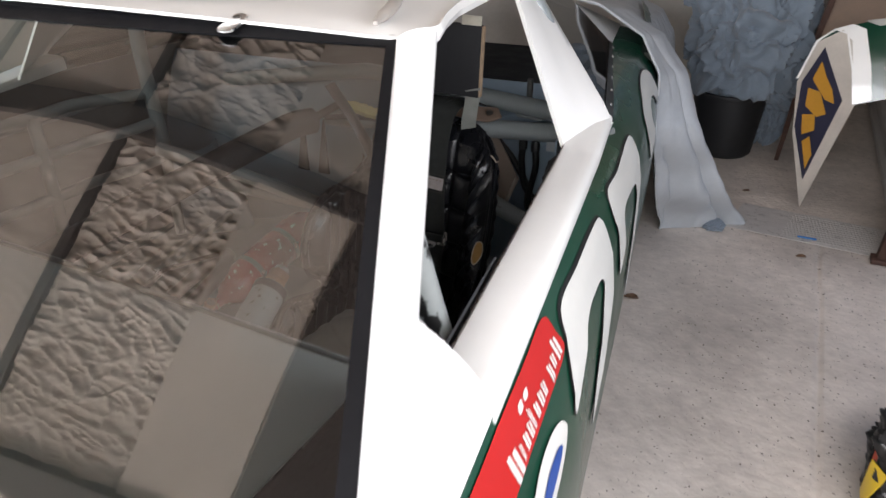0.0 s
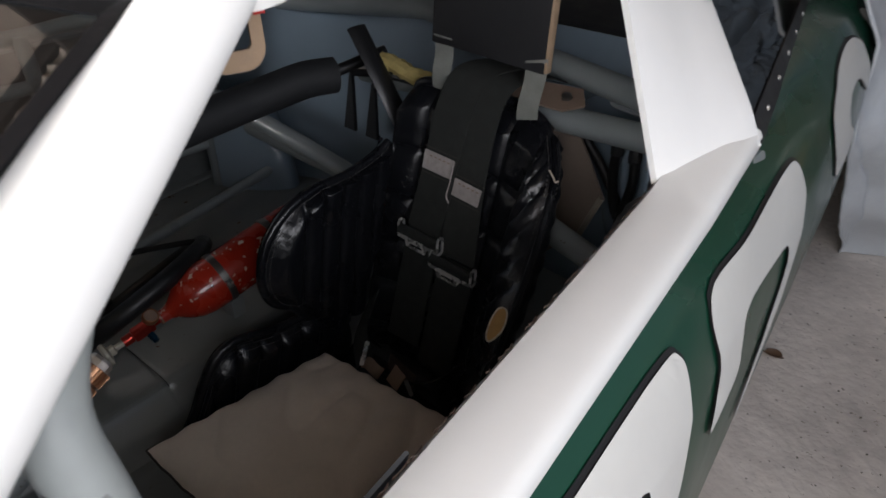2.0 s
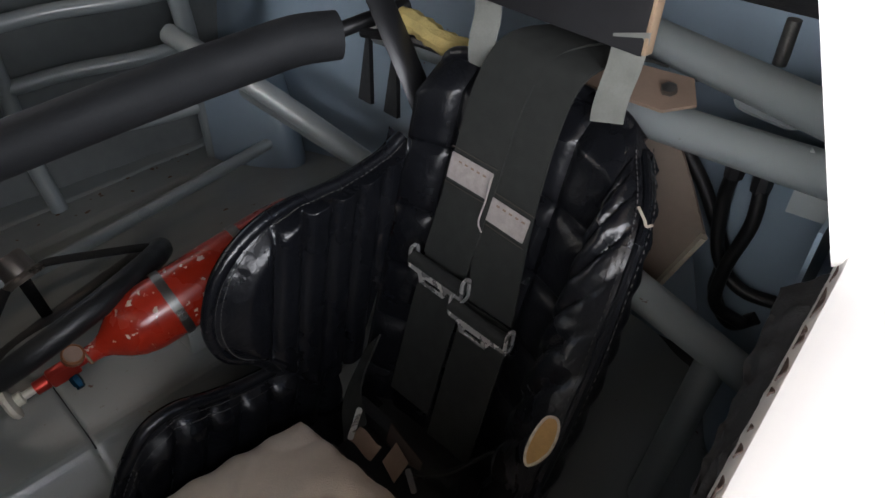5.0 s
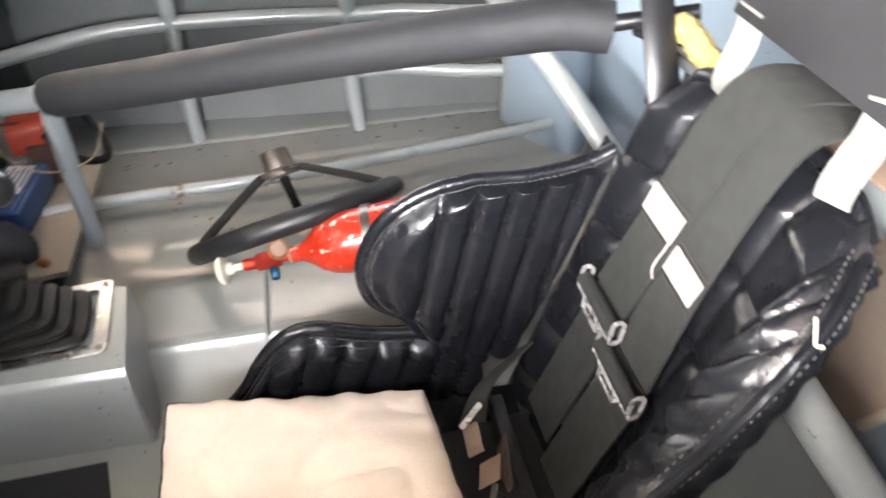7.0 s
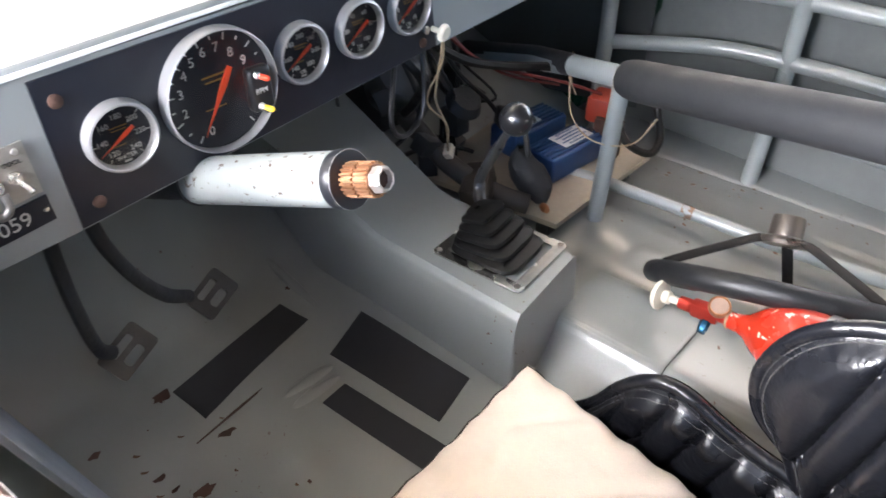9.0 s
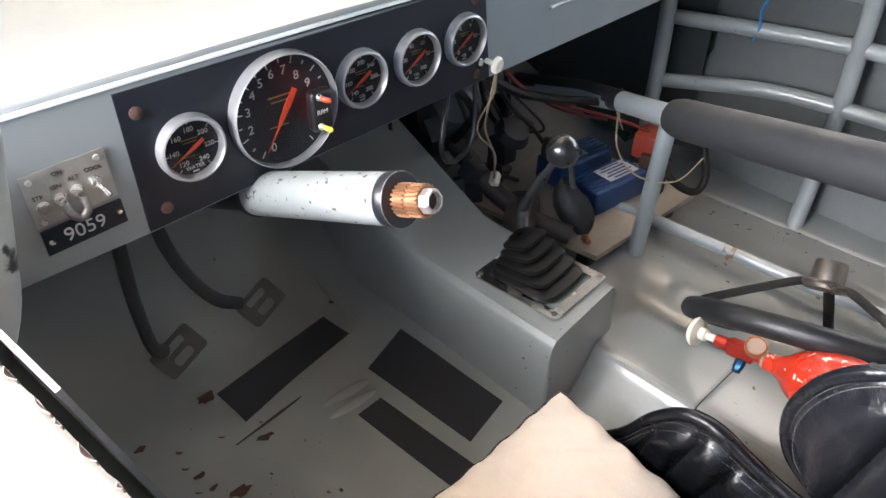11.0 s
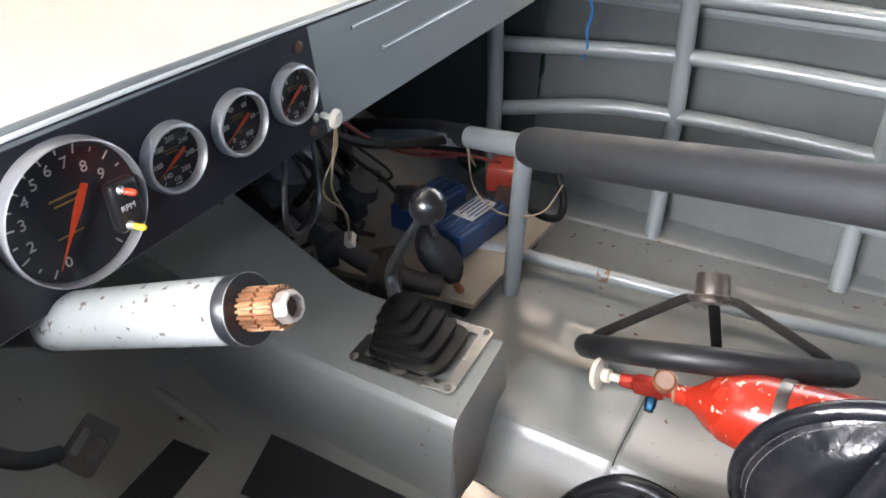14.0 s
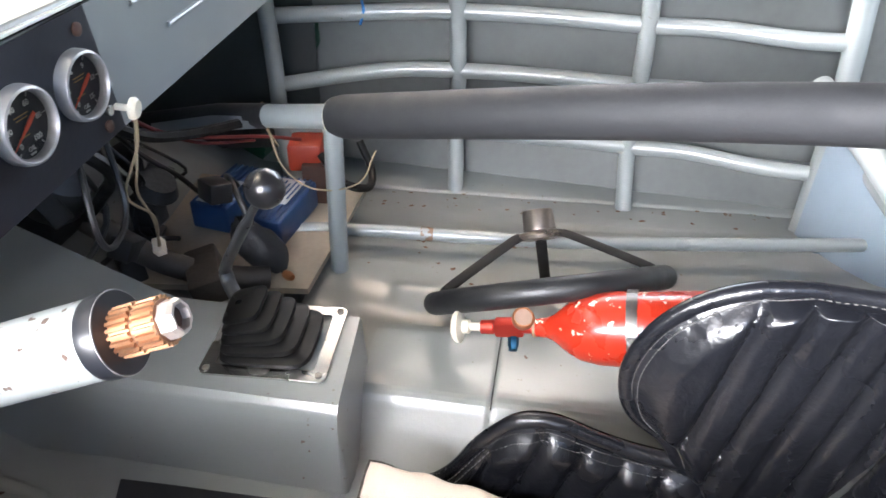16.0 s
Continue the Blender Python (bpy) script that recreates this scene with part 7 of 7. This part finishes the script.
def lump(c, rx, ry, rz, seed):
    """A mound of cloth: long rounded folds with sharp valleys between."""
    rr = random.Random(int(seed * 7))
    n1, n2, n3 = (V(rr.uniform(-1, 1), rr.uniform(-1, 1), rr.uniform(-0.6, 1)).normalized() for _ in range(3))

    def fn(u, v):
        a, h = 2 * math.pi * u, math.pi * (v - 0.5)
        d = V(math.cos(h) * math.cos(a), math.cos(h) * math.sin(a), math.sin(h))
        w1, w2 = noise.noise(d * 1.4 + V(seed, 0, 0)), noise.noise(d * 2.3 + V(0, seed, 0))
        q = d * 1.5 + V(0.8 * w1, 0.7 * w2, seed)
        q1, q2 = q + n1 * q.dot(n1) * 1.4, q * 2.0 + n2 * q.dot(n2) * 4.0 + V(w2, w1, 0)
        f1, f2 = abs(noise.noise(q1)), abs(noise.noise(q2))
        f3 = abs(noise.noise(q * 5.0 + n3 * q.dot(n3) * 8.0))
        r = 0.76 + 0.42 * f1 + 0.15 * f2 + 0.022 * f3 + 0.08 * w1
        return V(c[0] + rx * r * d.x, c[1] + ry * r * d.y, c[2] + rz * r * d.z)
    return sheet(fn, 150, 110, 0, closed_u=True)


part("cloth_mound", lump((0.93, 3.55, 0.62), 0.33, 0.32, 0.40, 1.0), DENIM, heap, "large crumpled fold")
part("cloth_fold", lump((1.06, 3.60, 0.50), 0.22, 0.20, 0.26, 5.0), DENIM, heap)
part("cloth_fold", lump((0.84, 3.70, 0.98), 0.36, 0.32, 0.30, 9.0), DENIM, heap)
part("cloth_fold", lump((1.08, 3.80, 0.22), 0.14, 0.15, 0.26, 12.0), DENIM, heap)
scrap = thing("cloth_scrap", (0.99, 2.44, 0), "small blue grey rag on the concrete under the cover", "rag")
part("rag", lump((0.985, 2.45, 0.018), 0.055, 0.045, 0.028, 3.0), DENIM, scrap)
# leaning body panels
bp = thing("painted_body_panel", (1.33, 2.87, 0), "green and white car panel with a navy and gold sign", "body panel")
pm_ = frame_of((1.325, 2.872, 0.005), V(-0.55, -0.83, 0.10), (-0.02, 0.12, 1))


def panel_shape(pts, m, thick):
    return plate([(p.x, p.y) for p in smooth_path([V(x, y, 0) for x, y in pts], 4, True)], m, thick)


part("end_face", plate([(0.0, 0.0), (-0.12, 0.33), (-0.155, 0.56), (-0.10, 0.74), (0.0, 0.80), (0.05, 0.76), (0.13, 0.50)], pm_, 0.006), material("dusty_white_panel", (0.55, 0.50, 0.44), 0.5, vary=0.12, scale=8), bp, "dusty white end face", smooth=False)
part("sign", plate([(-0.015, 0.13), (-0.115, 0.36), (-0.13, 0.56), (-0.06, 0.72), (0.075, 0.51)], pm_ @ Matrix.Translation((0, 0, 0.007)), 0.003), NAVY, bp, "navy sign field", smooth=False)
for pts in ([(-0.015, 0.18), (-0.06, 0.30), (-0.03, 0.33), (0.0, 0.25)], [(-0.07, 0.33), (-0.09, 0.42), (-0.03, 0.43), (-0.015, 0.36)], [(-0.085, 0.46), (-0.09, 0.54), (-0.03, 0.53), (0.02, 0.44), (-0.02, 0.42)], [(-0.08, 0.58), (-0.055, 0.66), (-0.02, 0.60), (0.02, 0.55), (0.045, 0.49), (0.0, 0.50)]):
    part("sign_mark", plate(pts, pm_ @ Matrix.Translation((0, 0, 0.011)), 0.002), GOLD, bp, smooth=False)


def hood(u, v):
    p = pm_ @ V([-0.155, -0.10, -0.03, 0.03, 0.09, 0.13][round(u * 5)], [0.57, 0.745, 0.80, 0.785, 0.64, 0.50][round(u * 5)], 0)
    return p + V(0.42, -0.02, 0.02) * v + V(0, 0.0, 0.05 * math.sin(math.pi * v))


part("top_face", sheet(hood, 5, 12, 0.005), GREEN, bp, "green top face with white lettering")
for k in range(3):
    part("top_letter", sheet(lambda u, v: hood(0.42 + 0.16 * k + 0.10 * u, 0.25 + 0.55 * v) + V(-0.004, -0.006, 0.006), 3, 8, 0.002), DECAL, bp)
part("white_rim", sheet(lambda u, v: hood(u, -0.02 + 0.16 * v) + V(-0.003, -0.004, 0.004), 5, 3, 0.002), WHITE, bp)
rp = thing("rusty_panel", (1.19, 3.5, 0), "thin brown rusty panel standing on its edge", "body panel")
part("panel_sheet", plate([(-0.012, 0), (0.010, 0.0), (0.022, 0.16), (0.030, 0.33), (0.055, 0.62), (0.085, 0.85), (0.19, 1.5), (0.13, 1.5), (0.055, 0.85), (0.025, 0.62), (0.003, 0.33)], frame_of((1.190, 3.506, 0), (-0.05, -1, 0)), 0.02), RUST, rp, smooth=False)
part("panel_back", plate([(0.03, 0.22), (0.20, 0.30), (0.55, 0.9), (0.62, 1.5), (0.19, 1.5), (0.085, 0.85), (0.055, 0.62)], frame_of((1.190, 3.515, 0), (-0.05, -1, 0)), 0.008), CARD, rp, smooth=False)
rpost = thing("steel_post", (1.64, 2.43, 0), "brown rusty steel post with a foot plate", "post")
part("shaft", block(pose(1.69, 2.44, 0.9, 0, 3, 0), 0.05, 0.05, 1.78, 0.004), RUST, rpost)
part("foot_plate", block(Matrix.Translation((1.645, 2.43, 0.014)), 0.09, 0.07, 0.02, 0.003), RUST, rpost)
bw = thing("bubble_wrap", (1.33, 2.62, 0), "flat sheet of clear bubble wrap with a blue strip", "bubble wrap")
part("wrap_sheet", sheet(lambda u, v: V(1.03 + 0.60 * u + 0.05 * v, 2.49 + 0.30 * v - 0.02 * u, 0.005 + 0.004 * abs(noise.noise((u * 9, v * 6, 0)))), 40, 24, 0.002), BUBBLE, bw)
bub = bmesh.new()
for i in range(26):
    for j in range(12):
        lathe([(0.007, 0), (0.0055, 0.0014), (0.0, 0.002)], Matrix.Translation((1.26 + 0.36 * i / 26 + 0.05 * j / 12 + 0.006 * (j % 2), 2.50 + 0.27 * j / 12, 0.009)), 6, bub)
tagged(part("bubble", bub, BUBBLE, bw), kind="stuff")
part("blue_strip", block(pose(1.362, 2.512, 0.013, 0, 0, 2), 0.075, 0.012, 0.004, 0.001), WIRE_BLUE, bw)
for n_, (x, y, r) in enumerate(((0.79, 1.70, 0.028), (1.345, 2.33, 0.02), (1.08, 2.95, 0.018))):
    lf = thing("dry_leaf", (x, y, 0), "curled brown dry leaf on the concrete", "leaf", "leaves on the floor")
    part("blade", sheet(lambda u, v: V(x + r * (2 * u - 1) * (1 - 0.3 * v), y + 0.6 * r * (2 * v - 1) * math.sin(math.pi * (0.08 + 0.84 * u)), 0.004 + 0.35 * r * (2 * v - 1) ** 2 + 0.004 * u), 10, 6, 0.001), LEAF, lf)
bag = thing("flame_bag", (1.62, 1.05, 0), "black bag with orange and yellow flame print", "bag")
part("bag_body", lump((1.64, 1.02, 0.15), 0.15, 0.20, 0.17, 21.0), BLACK, bag)
for k in range(4):
    part("flame", sheet(lambda u, v: V(1.505 + 0.012 * k + 0.03 * v * (1 - u), 0.93 + 0.05 * k + 0.05 * u, 0.06 + 0.05 * k * 0.6 + 0.10 * v), 4, 6, 0.003), ORANGE if k % 2 else YELLOW_CAP, bag)
# grit on the floor
grit = bmesh.new()
rg = random.Random(9)
for k in range(420):
    x, y = rg.uniform(0.95, 1.6), rg.uniform(0.3, 2.6)
    r = rg.uniform(0.0012, 0.0035)
    lathe([(r, 0), (r * 0.8, r * 0.7), (0, r)], Matrix.Translation((x, y, concrete_height(x, y) - 0.0004)), 5, grit)
g_ = part("grit", grit, material("dark_grit", (0.10, 0.085, 0.07), 0.9, vary=0.3))
tagged(g_, "scattered dark grit on the concrete floor", "grit", kind="stuff")
crumbs = bmesh.new()
for k in range(150):
    x, y = (rg.uniform(0.40, 0.68), rg.uniform(-0.1, 0.30)) if k < 90 else (rg.uniform(-0.75, -0.2), rg.uniform(0.1, 0.9))
    r = rg.uniform(0.001, 0.0032)
    lathe([(r, 0), (r * 0.8, r * 0.6), (0, r * 0.9)], Matrix.Translation((x, y, floor_height(x, y) + 0.0015)), 5, crumbs)
for k in range(9):
    x, y = rg.uniform(0.42, 0.62), rg.uniform(-0.05, 0.22)
    r = rg.uniform(0.003, 0.008)
    sheet(lambda u, v: V(x + r * (2 * u - 1), y + r * 0.7 * (2 * v - 1) * math.sin(math.pi * (0.1 + 0.8 * u)), floor_height(x, y) + 0.003 + 0.4 * r * u * u), 4, 3, 0.0006, crumbs)
tagged(part("floor_crumbs", crumbs, LEAF), "brown leaf crumbs and grit on the car floor", "debris", kind="stuff")
flecks = bmesh.new()
for k in range(14):
    x, y = (rg.uniform(0.34, 0.68), rg.uniform(-0.12, 0.12)) if k < 10 else (rg.uniform(-0.55, -0.25), rg.uniform(0.2, 0.8))
    r = rg.uniform(0.0010, 0.0022)
    lathe([(r, 0), (r * 0.8, r * 0.5), (0, r * 0.7)], Matrix.Translation((x, y, floor_height(x, y) + 0.0022)), 6, flecks)
tagged(part("paint_flecks", flecks, material("white_fleck", (0.8, 0.8, 0.78), 0.5, vary=0.02)), "tiny white flecks on the car floor", "debris", kind="stuff")
